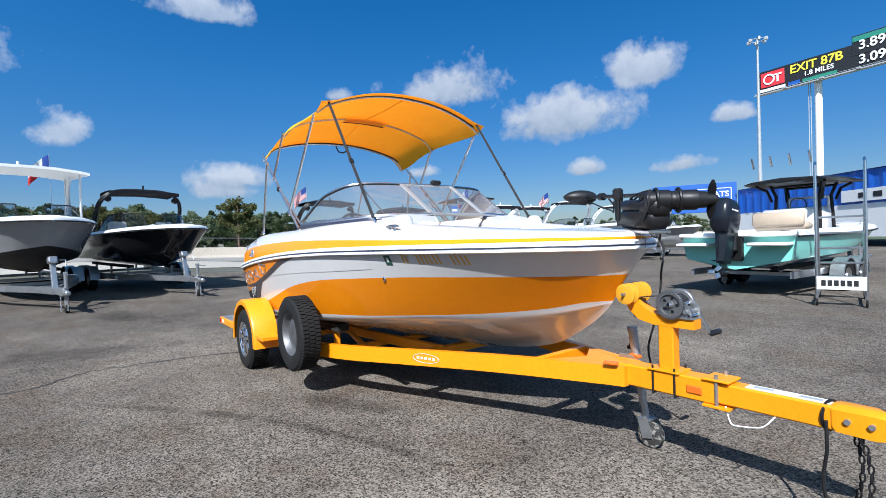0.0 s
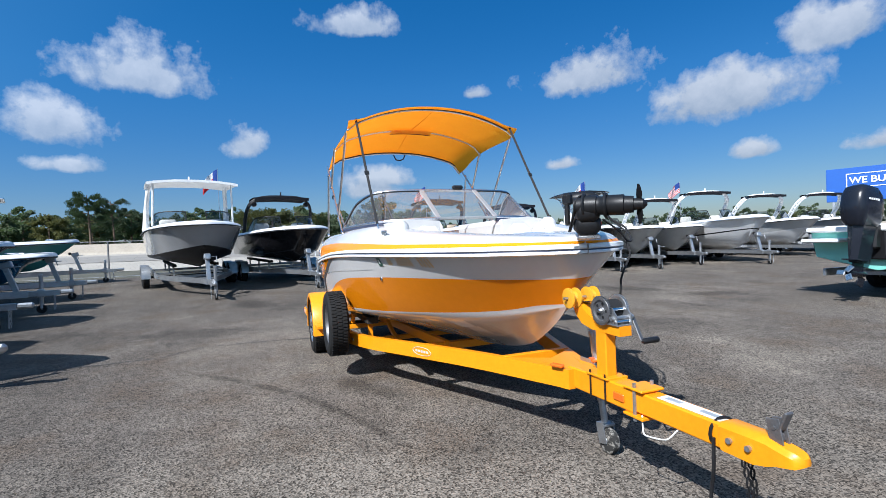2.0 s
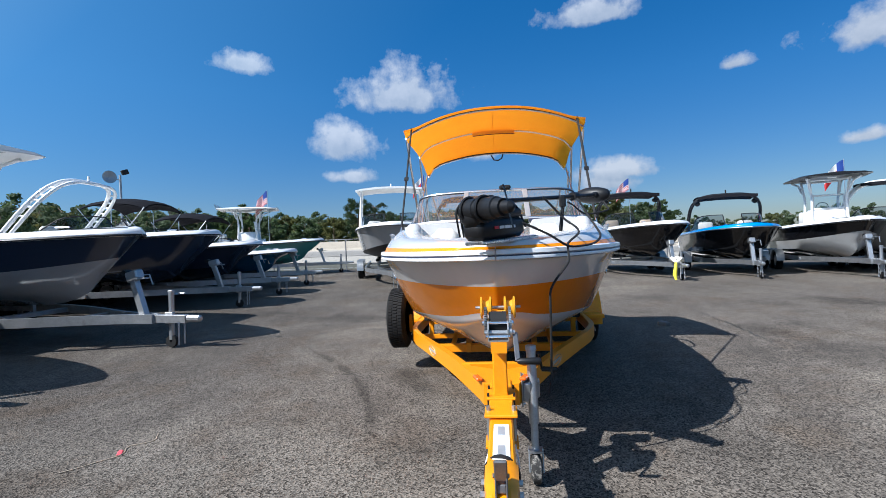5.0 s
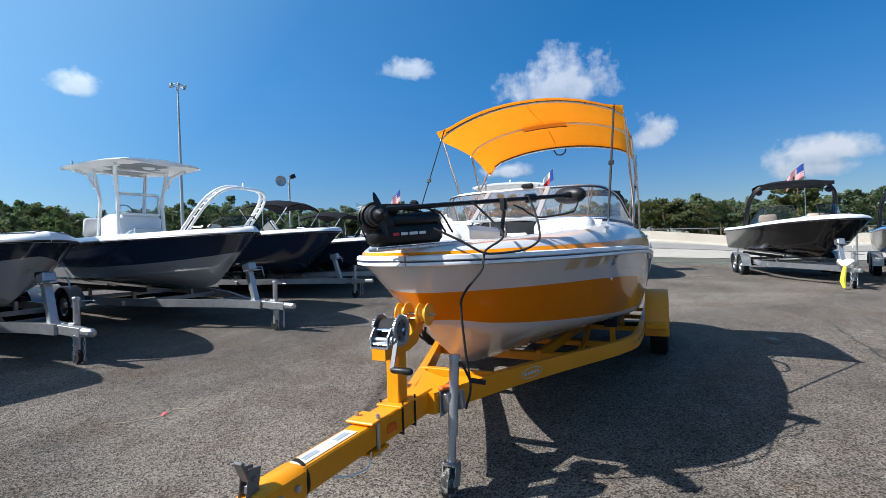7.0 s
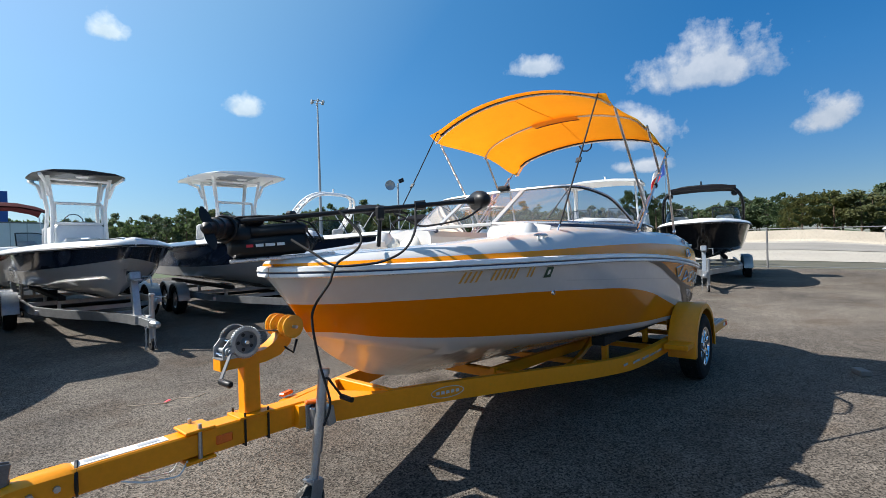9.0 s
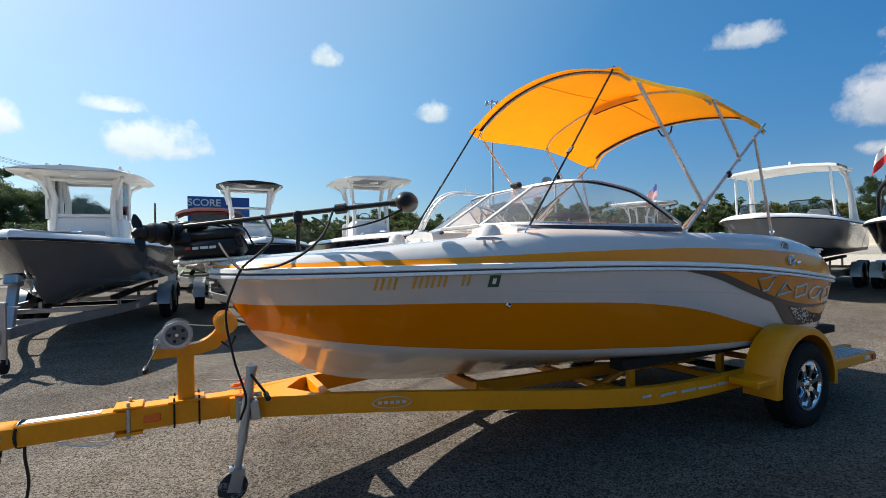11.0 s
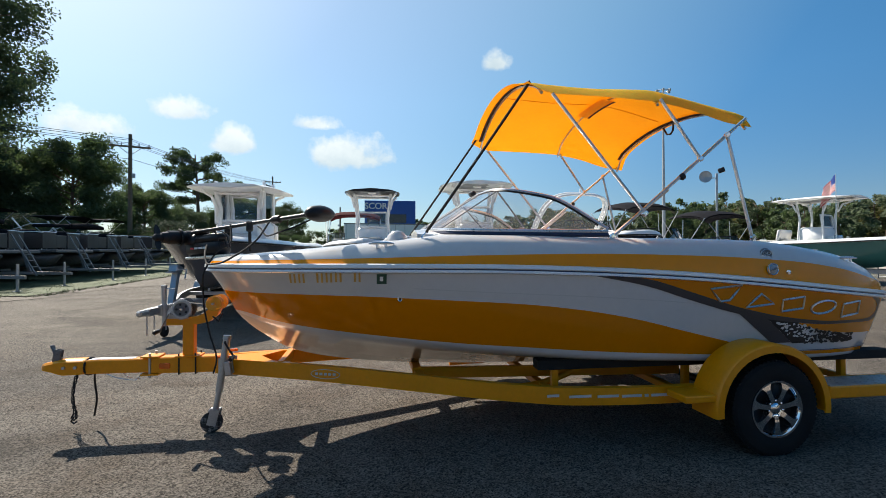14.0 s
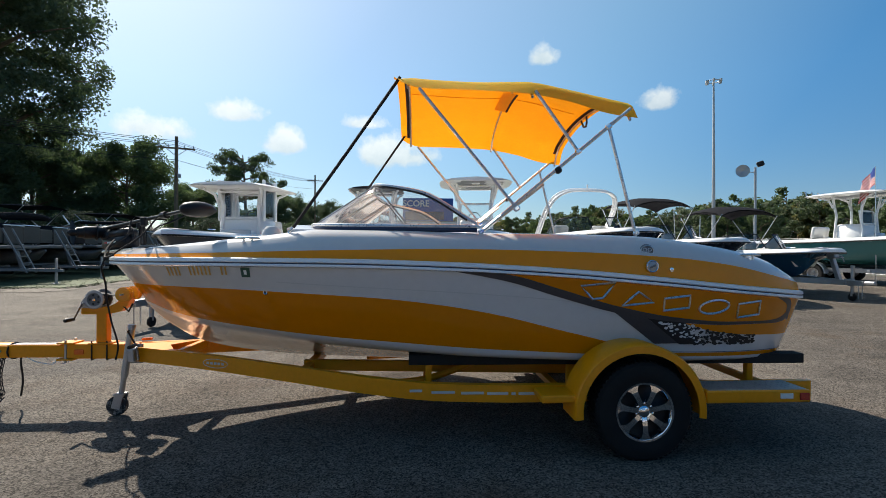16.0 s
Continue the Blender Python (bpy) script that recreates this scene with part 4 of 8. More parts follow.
swoosh_low = curve([(0.45, 0.90), (0.62, 0.885), (1.07, 0.885), (1.5, 0.915), (1.94, 0.985), (2.35, 1.095), (2.75, 1.215), (3.2, 1.30)])
swoosh_top = curve([(0.45, 0.96), (0.62, 0.905), (1.07, 0.91), (1.5, 0.95), (1.94, 1.035), (2.35, 1.155), (2.75, 1.265), (3.2, 1.305)])
panel_top = lambda x: f_zr(share(x)) - 0.03
for side in (1, -1):
    decal("side_panel", 0.16, 2.78, lambda x: max(min(swoosh_top(x), panel_top(x) - 0.005), 0.80), panel_top, M_GEL_YELLOW, side, n=64, label="yellow painted panel along the quarter")
    low_edge = curve([(0.2, 0.775), (0.53, 0.785), (0.9, 0.804), (1.2, 0.842), (1.37, 0.885), (1.43, 0.905)])
    decal("lower_panel", 0.22, 1.41, low_edge, lambda x: max(low_edge(x) + 0.001, swoosh_low(x) - 0.001 if x > 0.55 else 0.965), M_GEL_YELLOW, side)
    decal("swoosh", 0.45, 3.2, swoosh_low, swoosh_top, M_DECAL_GRAY, side, 0.004, label="charcoal swoosh stripe")
    path = [((0.80, 0.893), 0.018), ((0.62, 0.897), 0.03), ((0.52, 0.92), 0.045), ((0.47, 0.965), 0.055), ((0.475, 1.02), 0.055), ((0.53, 1.06), 0.04), ((0.62, 1.085), 0.012)]
    cx, cz, cw = (curve([(i, v) for i, v in enumerate(vals)]) for vals in ([p[0][0] for p in path], [p[0][1] for p in path], [p[1] for p in path]))
    rows = []
    for i in range(31):
        k = i * 6 / 30
        dx, dz = cx(min(6, k + 0.05)) - cx(max(0, k - 0.05)), cz(min(6, k + 0.05)) - cz(max(0, k - 0.05))
        ln = math.hypot(dx, dz)
        row = []
        for q in (-0.5, 0, 0.5):
            px_, pz_ = cx(k) - dz / ln * cw(k) * q, cz(k) + dx / ln * cw(k) * q
            row.append((px_, (hull_y(px_, pz_) + 0.0045) * side, pz_))
        rows.append(row)
    part("swoosh_hook", Geo().loft(rows), M_DECAL_GRAY, boat, smooth=True)
    line_a, line_b = (lambda x: 0.768 + (x - 1.666) * 0.746), (lambda x: 0.747 + (x - 1.453) * 0.76)
    decal("dark_wedge", 1.45, 2.0, lambda x: max(0.752, line_a(x)), lambda x: max(line_a(x) + 0.001, min(swoosh_low(x) + 0.004, line_b(x) + 0.002)), M_DECAL_GRAY, side, 0.0045, label="charcoal wedge")
    decal("dark_field", 1.27, 1.74, lambda x: max(0.742, line_b(x) + 0.002), lambda x: max(line_b(x) + 0.003, 0.743, min(swoosh_low(x) + 0.002, 0.76 + (x - 1.27) * 1.0)), M_BLACK, side, 0.0048, n=48, label="black field behind the mottled patch")
    # hull knuckle drawn as a thin grey strip; its shading is in the colour
    decal("crease_line", 2.0, 4.4, lambda x: curve([(2, 1.02), (2.35, 1.075), (3.15, 1.135), (3.95, 1.175), (4.4, 1.2)])(x), lambda x: curve([(2, 1.02), (2.35, 1.075), (3.15, 1.135), (3.95, 1.175), (4.4, 1.2)])(x) + 0.007, M_GRAY_LIGHT, side, 0.003, m=1)
    decal("bottom_line", 0.3, 1.55, lambda x: f_zt(x) + 0.001, lambda x: f_zt(x) + 0.006, M_NAVY_PIN, side, 0.003, m=1)
    # mottled patch: dark blots on the white hull, pale blots on the black field
    rr = random.Random(3)
    for name, mat, count, off in (("mottled_patch", M_BLACK, 230, 0.0055), ("pale_blots", M_GEL_WHITE, 60, 0.0062)):
        g = Geo()
        for _ in range(count):
            x = rr.uniform(0.80, 1.44) if mat is M_BLACK else rr.uniform(1.28, 1.62)
            top = min(low_edge(x) + 0.012, swoosh_low(x)) - 0.012
            z = rr.uniform(0.735, max(0.745, top)) if mat is M_BLACK else rr.uniform(max(0.76, line_b(x) + 0.03), swoosh_low(x) - 0.012)
            k = rr.uniform(0.007, 0.015)
            y = (hull_y(x, z) + off) * side
            ph = rr.uniform(0, 1)
            ring = [(x + k * rr.uniform(0.6, 1.7) * math.cos(ph + q), y, z + k * rr.uniform(0.5, 1.1) * math.sin(ph + q)) for q in np.arange(0, 6.2, 1.05)]
            g.add(ring, [tuple(range(6))])
        part(name, g, mat, boat, "black blotched graphic" if mat is M_BLACK else "white blots of the mottled graphic")
    # name plate on the quarter: raised silver shapes in place of letters
    def on_side(x, z, off=0.006):
        return (x, (hull_y(x, z) + off) * side, z)
    block = ((-0.9, -0.9), (0.9, -0.9), (0.9, 0.9), (-0.9, 0.9))
    shapes = (((-1, 0.9), (1, 0.9), (0.3, -0.9), (-0.3, -0.9)), ((-1, -0.9), (0, 0.9), (1, -0.9)), block, tuple((math.cos(q), 0.95 * math.sin(q)) for q in np.linspace(0, 2 * math.pi, 17)[:-1]), block)
    for i, (x, w, h) in enumerate(((2.10, 0.25, 0.115), (1.80, 0.24, 0.10), (1.50, 0.22, 0.10), (1.20, 0.24, 0.105), (0.90, 0.22, 0.115))):
        z = 1.145 - 0.052 * i + 0.004 * i * i
        edge = [(x - w * 0.5 * u, z + h * 0.5 * v + 0.05 * w * u) for u, v in shapes[i]]
        n = len(edge)
        path = [on_side(edge[k][0] + (edge[(k + 1) % n][0] - edge[k][0]) * q, edge[k][1] + (edge[(k + 1) % n][1] - edge[k][1]) * q) for k in range(n) for q in (0.0, 0.5)]
        part("raised_shape", Geo().tube(path, 0.0085, 6, True), M_ALU, boat, "raised silver name plate shape, plain", True)
    # registration shown as plain bars, and its sticker
    for i in range(8):
        if i in (2, 6):
            continue
        x = 5.25 - i * 0.066
        for dx in (-0.016, 0.016):
            decal("registration_bar", x + dx - 0.007, x + dx + 0.007, lambda q: 1.236 + 0.002 * i, lambda q: 1.304 + 0.002 * i, M_GOLD, side, 0.004, 2)
    x, z = 4.62, 1.27
    decal("sticker", x - 0.034, x + 0.034, lambda q: 1.236, lambda q: 1.306, M_GREEN_STICKER, side, 0.004, 2, "small green sticker")
    decal("sticker_face", x - 0.010, x + 0.012, lambda q: 1.256, lambda q: 1.288, M_LABEL, side, 0.006, 2)
    # cleats, fittings
    for x in (4.62, 0.85):
        yy, zz = f_yr(share(x)) - 0.08, f_zs(x) + (f_zd(x) - f_zs(x)) * 0.62 - 0.004
        g = Geo().tube([(x - 0.09, yy * side, zz + 0.030), (x - 0.05, yy * side, zz + 0.034), (x + 0.05, yy * side, zz + 0.034), (x + 0.09, yy * side, zz + 0.030)], [0.006, 0.011, 0.011, 0.006], 8)
        for dx in (-0.03, 0.03):
            g.tube([(x + dx, yy * side, zz), (x + dx, yy * side, zz + 0.034)], 0.010, 8)
        part("cleat", g, M_ALU, boat, "polished mooring cleat", True)
    x, z = 1.70, 1.325
    y = (f_yr(share(x)) - 0.012) * side
    g = Geo().lathe([(0.001, 0.018 * side), (0.03, 0.016 * side), (0.042, 0.008 * side), (0.045, 0)], (x, y, z), "y", 20)
    cap = part("vent_cap", g, M_SATIN, boat, "round chrome filler cap", True)
    part("cap_ring", Geo().tube([(x + 0.040 * math.cos(q), y + 0.012 * side, z + 0.040 * math.sin(q)) for q in np.linspace(0, 6.283, 25)[:-1]], 0.005, 6, True), M_CHROME, cap, smooth=True)
    part("cap_grip", Geo().box((x, y + 0.018 * side, z), (0.05, 0.012, 0.014), (0, 25, 0), 0.004), M_STEEL_DARK, cap)
    part("small_light", Geo().lathe([(0.001, 0.012 * side), (0.016, 0.01 * side), (0.02, 0)], (1.55, (f_yr(share(1.55)) - 0.012) * side, 1.30), "y", 14), M_CHROME, boat, smooth=True)
    ex, ey, ez = 1.72, (f_yr(share(1.72)) - 0.055) * side, 1.435
    emblem = part("emblem", Geo().lathe([(0.001, 0.012 * side), (0.046, 0.010 * side), (0.052, 0.0)], (ex, ey, ez), "y", 20), M_STEEL_DARK, boat, "oval dark emblem with silver rings, plain", True)
    part("emblem_ring", Geo().tube([(ex + 0.048 * math.cos(q), ey + 0.013 * side, ez + 0.040 * math.sin(q)) for q in np.linspace(0, 6.283, 21)[:-1]], 0.004, 6, True), M_ALU, emblem, smooth=True)
    for dx, dz in ((-0.018, 0.010), (0.018, 0.010), (0.0, -0.014)):
        part("emblem_shape", Geo().tube([(ex + dx + 0.013 * math.cos(q), ey + 0.014 * side, ez + dz + 0.011 * math.sin(q)) for q in np.linspace(0, 6.283, 13)[:-1]], 0.003, 5, True), M_ALU, emblem, smooth=True)
    drain = part("drain_fitting", Geo().lathe([(0.010, 0.007 * side), (0.014, 0.008 * side), (0.018, 0.004 * side), (0.02, -0.004 * side)], (4.49, hull_y(4.49, 1.125) * side, 1.125), "y", 14), M_CHROME, boat, smooth=True)
    # flat black disc paints the dark of the opening
    part("drain_hole", Geo().lathe([(0.0005, 0.0045 * side), (0.0115, 0.0045 * side)], (4.49, hull_y(4.49, 1.125) * side, 1.125), "y", 12), M_BLACK, drain)
    x = 4.50
    yy = inner_edge(x)[0] + 0.06
    g = Geo().lathe([(0.001, 0.085), (0.04, 0.078), (0.07, 0.048), (0.082, 0.0), (0.082, -0.03)], (x, yy * side, f_zd(x) - 0.015), "z", 20)
    part("speaker_pod", g, M_GEL_WHITE, boat, smooth=True)

# ---------------- bimini top ----------------
bimini = thing("bimini_top", "yellow canvas bimini top on polished tubes, raised over the cockpit", "bimini top")
f_bz = curve([(1.72, 2.58), (2.0, 2.635), (2.28, 2.69), (2.54, 2.73), (2.93, 2.715), (3.3, 2.725), (3.45, 2.735), (3.56, 2.72)])
f_bc = curve([(1.72, 2.71), (2.0, 2.775), (2.28, 2.845), (2.54, 2.885), (2.93, 2.885), (3.3, 2.90), (3.45, 2.908), (3.56, 2.895)])
f_be = curve([(1.72, 2.43), (1.95, 2.46), (2.28, 2.55), (2.6, 2.60), (3.0, 2.615), (3.36, 2.62), (3.5, 2.66), (3.56, 2.70)])


def canopy_row(x, lift=0.0, n=22):
    out = []
    c, sh, e = f_bc(x), f_bz(x), f_be(x)
    for j in range(n + 1):
        k = -1 + 2 * j / n
        a = abs(k)
        y = 0.99 * (a if a < 0.86 else 0.86 + (a - 0.86) * 0.95)
        if a < 0.86:
            z = c - (c - sh) * (a / 0.86) ** 2.2
        else:
            z = sh - (sh - e) * ((a - 0.86) / 0.14) ** 1.3
        out.append((x, y * (1 if k > 0 else -1), z + lift))
    return out


g = Geo()
xs = list(np.linspace(1.74, 3.5, 26)) + [3.54, 3.565]
g.loft([canopy_row(x) for x in xs])
part("canopy", g, M_CANVAS, bimini, "sunlit yellow woven canopy", True, 60)
for x, d in ((3.50, -0.016), (1.84, -0.018)):
    r, r2 = canopy_row(x, d), canopy_row(x - 0.042, d)
    part("binding", Geo().loft([r[1:-1], r2[1:-1]]), M_TRIM, bimini, "dark binding under the canopy edge", True)
g = Geo()
r, r2 = canopy_row(2.62, -0.03), canopy_row(2.50, -0.045)
g.loft([r[8:15], r2[8:15]])
part("pocket", g, M_CANVAS, bimini, smooth=True)
g = Geo()
r, r2 = canopy_row(2.51, -0.047), canopy_row(2.49, -0.05)
g.loft([r[8:15], r2[8:15]])
part("pocket_edge", g, M_TRIM, bimini, smooth=True)
part("seam", Geo().tube([(x, 0.0, f_bc(x) - 0.012) for x in np.linspace(1.9, 3.44, 14)], 0.0035, 5), M_CANVAS, bimini)
for x in (1.8, 2.54, 3.46):
    g = Geo()
    g.tube([(p[0], p[1], p[2] - 0.022) for p in canopy_row(x)], 0.011, 8)
    part("bow_tube", g, M_ALU, bimini, smooth=True)
for side in (1, -1):
    Y = 1.0 * side
    for path in ([(2.92, Y, 1.57), (1.80, 0.99 * side, 2.50)], [(2.66, Y, 1.745), (3.38, 0.985 * side, 2.62)], [(2.2, Y, 2.17), (2.52, 0.985 * side, 2.62)], [(1.97, Y, 2.36), (1.765, 1.01 * side, 1.55)]):
        part("pole", Geo().tube(path, 0.0125, 8), M_ALU, bimini, "polished aluminium tube", True)
    part("strut", Geo().tube([(2.45, Y - 0.03 * side, 1.93), (2.90, Y - 0.05 * side, 1.58)], 0.010, 8), M_ALU, bimini, smooth=True)
    for c in ((2.66, Y, 1.745), (2.2, Y, 2.17), (1.97, Y, 2.36), (1.765, 1.01 * side, 1.57), (2.92, Y, 1.575)):
        part("hinge", Geo().box(c, (0.05, 0.03, 0.04), (0, 35, 0), 0.01), M_CHROME, bimini)
    part("clamp", Geo().box((2.35, Y, 2.03), (0.05, 0.035, 0.05), (0, 35, 0), 0.012), M_BLACK, bimini)
    a, b = Vector((3.52, 0.90 * side, 2.73)), Vector((4.30, 0.90 * side, 1.60))
    g = Geo()
    d = (b - a).normalized()
    w = (Vector((0, 1, 0)) + d.cross(Vector((0, 1, 0)))).normalized() * 0.0115
    t = d.cross(w.normalized()) * 0.004
    g.loft([[p - w - t, p + w - t, p + w + t, p - w + t] for p in (a, a + (b - a) * 0.5 + Vector((0, 0, -0.006)), b)], True, caps=True)
    part("strap", g, M_STRAP, bimini, "taut black webbing strap")
    part("strap_buckle", Geo().box(a + (b - a) * 0.55, (0.05, 0.045, 0.012), (0, 55, 0), 0.004), M_BLACK, bimini)
    part("strap_hook", Geo().tube([b, b + Vector((0.03, 0.0, -0.03)), b + Vector((0.035, 0, -0.045))], 0.006, 6), M_CHROME, bimini, smooth=True)
g = Geo()
g.tube([(1.82, 0.12, 2.69), (1.81, 0.10, 2.635), (1.80, 0.05, 2.61), (1.80, -0.01, 2.62), (1.81, -0.05, 2.69)], 0.009, 6)
part("cord_loop", g, M_BLACK, bimini, smooth=True)

# ---------------- trolling motor on the bow ----------------
tm = thing("trolling_motor", "black bow-mount trolling motor stowed flat on the bow deck", "trolling motor")
part("base_plate", Geo().box((6.0, 0.05, 1.425), (0.56, 0.13, 0.022), (0, 3, -35), 0.006), M_ALU, tm, "grey mounting plate")
g = Geo()
g.box((6.06, 0.0, 1.495), (0.43, 0.15, 0.12), (0, 3, -35), 0.03)
g.box((6.02, 0.03, 1.575), (0.32, 0.13, 0.08), (0, 4, -35), 0.028)
g.box((6.19, -0.09, 1.555), (0.18, 0.14, 0.12), (0, 0, -35), 0.035)
g.box((6.13, -0.05, 1.63), (0.12, 0.08, 0.05), (0, 0, 10), 0.02)
part("mount_body", g, M_BLACK, tm, "black plastic mount with plain bars", True, 50)
for k, w in ((-0.075, 0.04), (-0.02, 0.05), (0.035, 0.04), (0.085, 0.035)):
    part("lettering_bar", Geo().box((6.07 + 0.819 * k + 0.0775 * 0.574, 0.0 - 0.574 * k + 0.0775 * 0.819, 1.497 - 0.05 * k), (w, 0.004, 0.016), (0, 3, -35)), M_LABEL if k < 0.06 else M_SIGN_RED, tm)
pod_a, pod_b = Vector((6.19, -0.145, 1.592)), Vector((6.385, 0.035, 1.585))
ax = (pod_b - pod_a).normalized()
g = Geo()
g.tube([pod_a - ax * 0.03, pod_a - ax * 0.025, pod_a + ax * 0.02, pod_a + ax * 0.025, pod_a + ax * 0.10, pod_a + ax * 0.105, pod_a + ax * 0.13, pod_a + ax * 0.135, pod_b - ax * 0.02, pod_b - ax * 0.015, pod_b + ax * 0.03, pod_b + ax * 0.035], [0.02, 0.048, 0.052, 0.060, 0.060, 0.053, 0.053, 0.058, 0.058, 0.050, 0.046, 0.02], 22)
part("motor_pod", g, M_BLACK, tm, "black motor pod", True, 50)
u_, v_ = ax.cross(Vector((0, 0, 1))).normalized(), Vector((0, 0, 1))
for k in (0.03, 0.15):
    c = pod_a + ax * k
    part("clamp_ring", Geo().tube([c + (u_ * math.cos(a) + v_ * math.sin(a)) * 0.066 for a in np.linspace(0, 2 * math.pi, 25)[:-1]], 0.009, 6, True), M_BLACK, tm, smooth=True)
hub = pod_b + ax * 0.06
for k in range(2):
    g = Geo()
    side_v = ax.cross(Vector((0, 0, 1))).normalized()
    rows = []
    for i in range(7):
        t = i / 6
        r = 0.02 + 0.088 * t
        w = 0.030 * math.sin(math.pi * min(1, 0.25 + 0.7 * t)) + 0.004
        up = Vector((0, 0, 1)) if k == 0 else Vector((0, 0, -1))
        c = hub + up * r + side_v * 0.03 * t * (1 if k == 0 else -1)
        tw = side_v * w * 0.6 + ax * w * 0.5
        rows.append([c - tw, c - tw * 0.2 + ax * 0.006, c + tw, c - tw * 0.2 - ax * 0.006])
    g.loft(rows, True, caps=True)
    part("propeller_blade", g, M_BLACK, tm, smooth=True)
part("prop_hub", Geo().tube([pod_b + ax * 0.02, pod_b + ax * 0.08, pod_b + ax * 0.10], [0.035, 0.03, 0.008], 14), M_BLACK, tm, smooth=True)
sh_a, sh_b = Vector((6.20, -0.04, 1.63)), Vector((5.09, 0.775, 1.738))
part("shaft", Geo().tube([sh_a, sh_b], 0.0145, 10), M_BLACK, tm, "dark composite shaft", True)
part("collar", Geo().tube([sh_a + (sh_b - sh_a) * 0.70, sh_a + (sh_b - sh_a) * 0.745], 0.03, 10), M_BLACK, tm, smooth=True)
g = Geo()
d = (sh_b - sh_a).normalized()
across = Vector((-0.59, -0.81, 0.03))
g.tube([sh_b + across * k for k in (-0.085, -0.075, -0.045, 0.0, 0.05, 0.10, 0.15, 0.19, 0.205)], [0.012, 0.030, 0.048, 0.058, 0.062, 0.058, 0.045, 0.022, 0.006], 18)
g.tube([sh_b - d * 0.09, sh_b - d * 0.02], [0.02, 0.03], 10)
part("control_head", g, M_BLACK, tm, "rounded black control head", True, 60)
g = Geo()
g.tube([(5.62, 0.42, 1.47), (5.62, 0.44, 1.62)], 0.012, 8)
g.box((5.62, 0.44, 1.66), (0.05, 0.04, 0.08), bev=0.01)
part("shaft_rest", g, M_BLACK, tm)
g = Geo()
g.box((5.90, -0.02, 1.56), (0.03, 0.03, 0.14), bev=0.008)
g.box((5.905, -0.02, 1.66), (0.06, 0.05, 0.075), (0, 0, 20), bev=0.012)
part("depth_knob", g, M_BLACK, tm)


def cable(name, pts, r, mat, parent, label=""):
    c = [curve([(i, p[k]) for i, p in enumerate(pts)]) for k in range(3)]
    n = (len(pts) - 1) * 8
    return part(name, Geo().tube([(c[0](i * (len(pts) - 1) / n), c[1](i * (len(pts) - 1) / n), c[2](i * (len(pts) - 1) / n)) for i in range(n + 1)], r, 6), mat, parent, label, True)


for k, (dx, dy) in enumerate(((0.0, 0.0), (0.03, -0.02), (-0.03, 0.03), (0.05, 0.02))):
    cable("coiled_lead", [(5.86 + dx, 0.16 + dy, 1.50), (5.92 + dx, 0.10 + dy, 1.60 + 0.01 * k), (6.03 + dx, 0.0 + dy, 1.635 + 0.008 * k), (6.15 + dx, -0.10 + dy, 1.655), (6.20 + dx * 0.5, -0.18 + dy, 1.58), (6.12 + dx, -0.17 + dy, 1.45)], 0.0055, M_STRAP, tm)
cable("power_cable", [(5.80, 0.30, 1.68), (5.76, 0.42, 1.55), (5.84, 0.50, 1.46), (5.92, 0.42, 1.38), (5.96, 0.42, 1.30), (6.0, 0.30, 1.1), (5.96, 0.30, 0.85), (5.90, 0.30, 0.62), (5.93, 0.28, 0.50)], 0.007, M_STRAP, tm, "hanging black cable")
cable("head_cable", [(5.10, 0.80, 1.70), (5.28, 0.80, 1.62), (5.45, 0.62, 1.58), (5.52, 0.52, 1.64), (5.55, 0.48, 1.66)], 0.006, M_STRAP, tm)
cable("loop_cable", [(5.45, 0.56, 1.69), (5.52, 0.62, 1.56), (5.66, 0.66, 1.44), (5.80, 0.58, 1.38), (5.92, 0.45, 1.37), (5.99, 0.3, 1.45), (6.02, 0.16, 1.52)], 0.007, M_STRAP, tm)

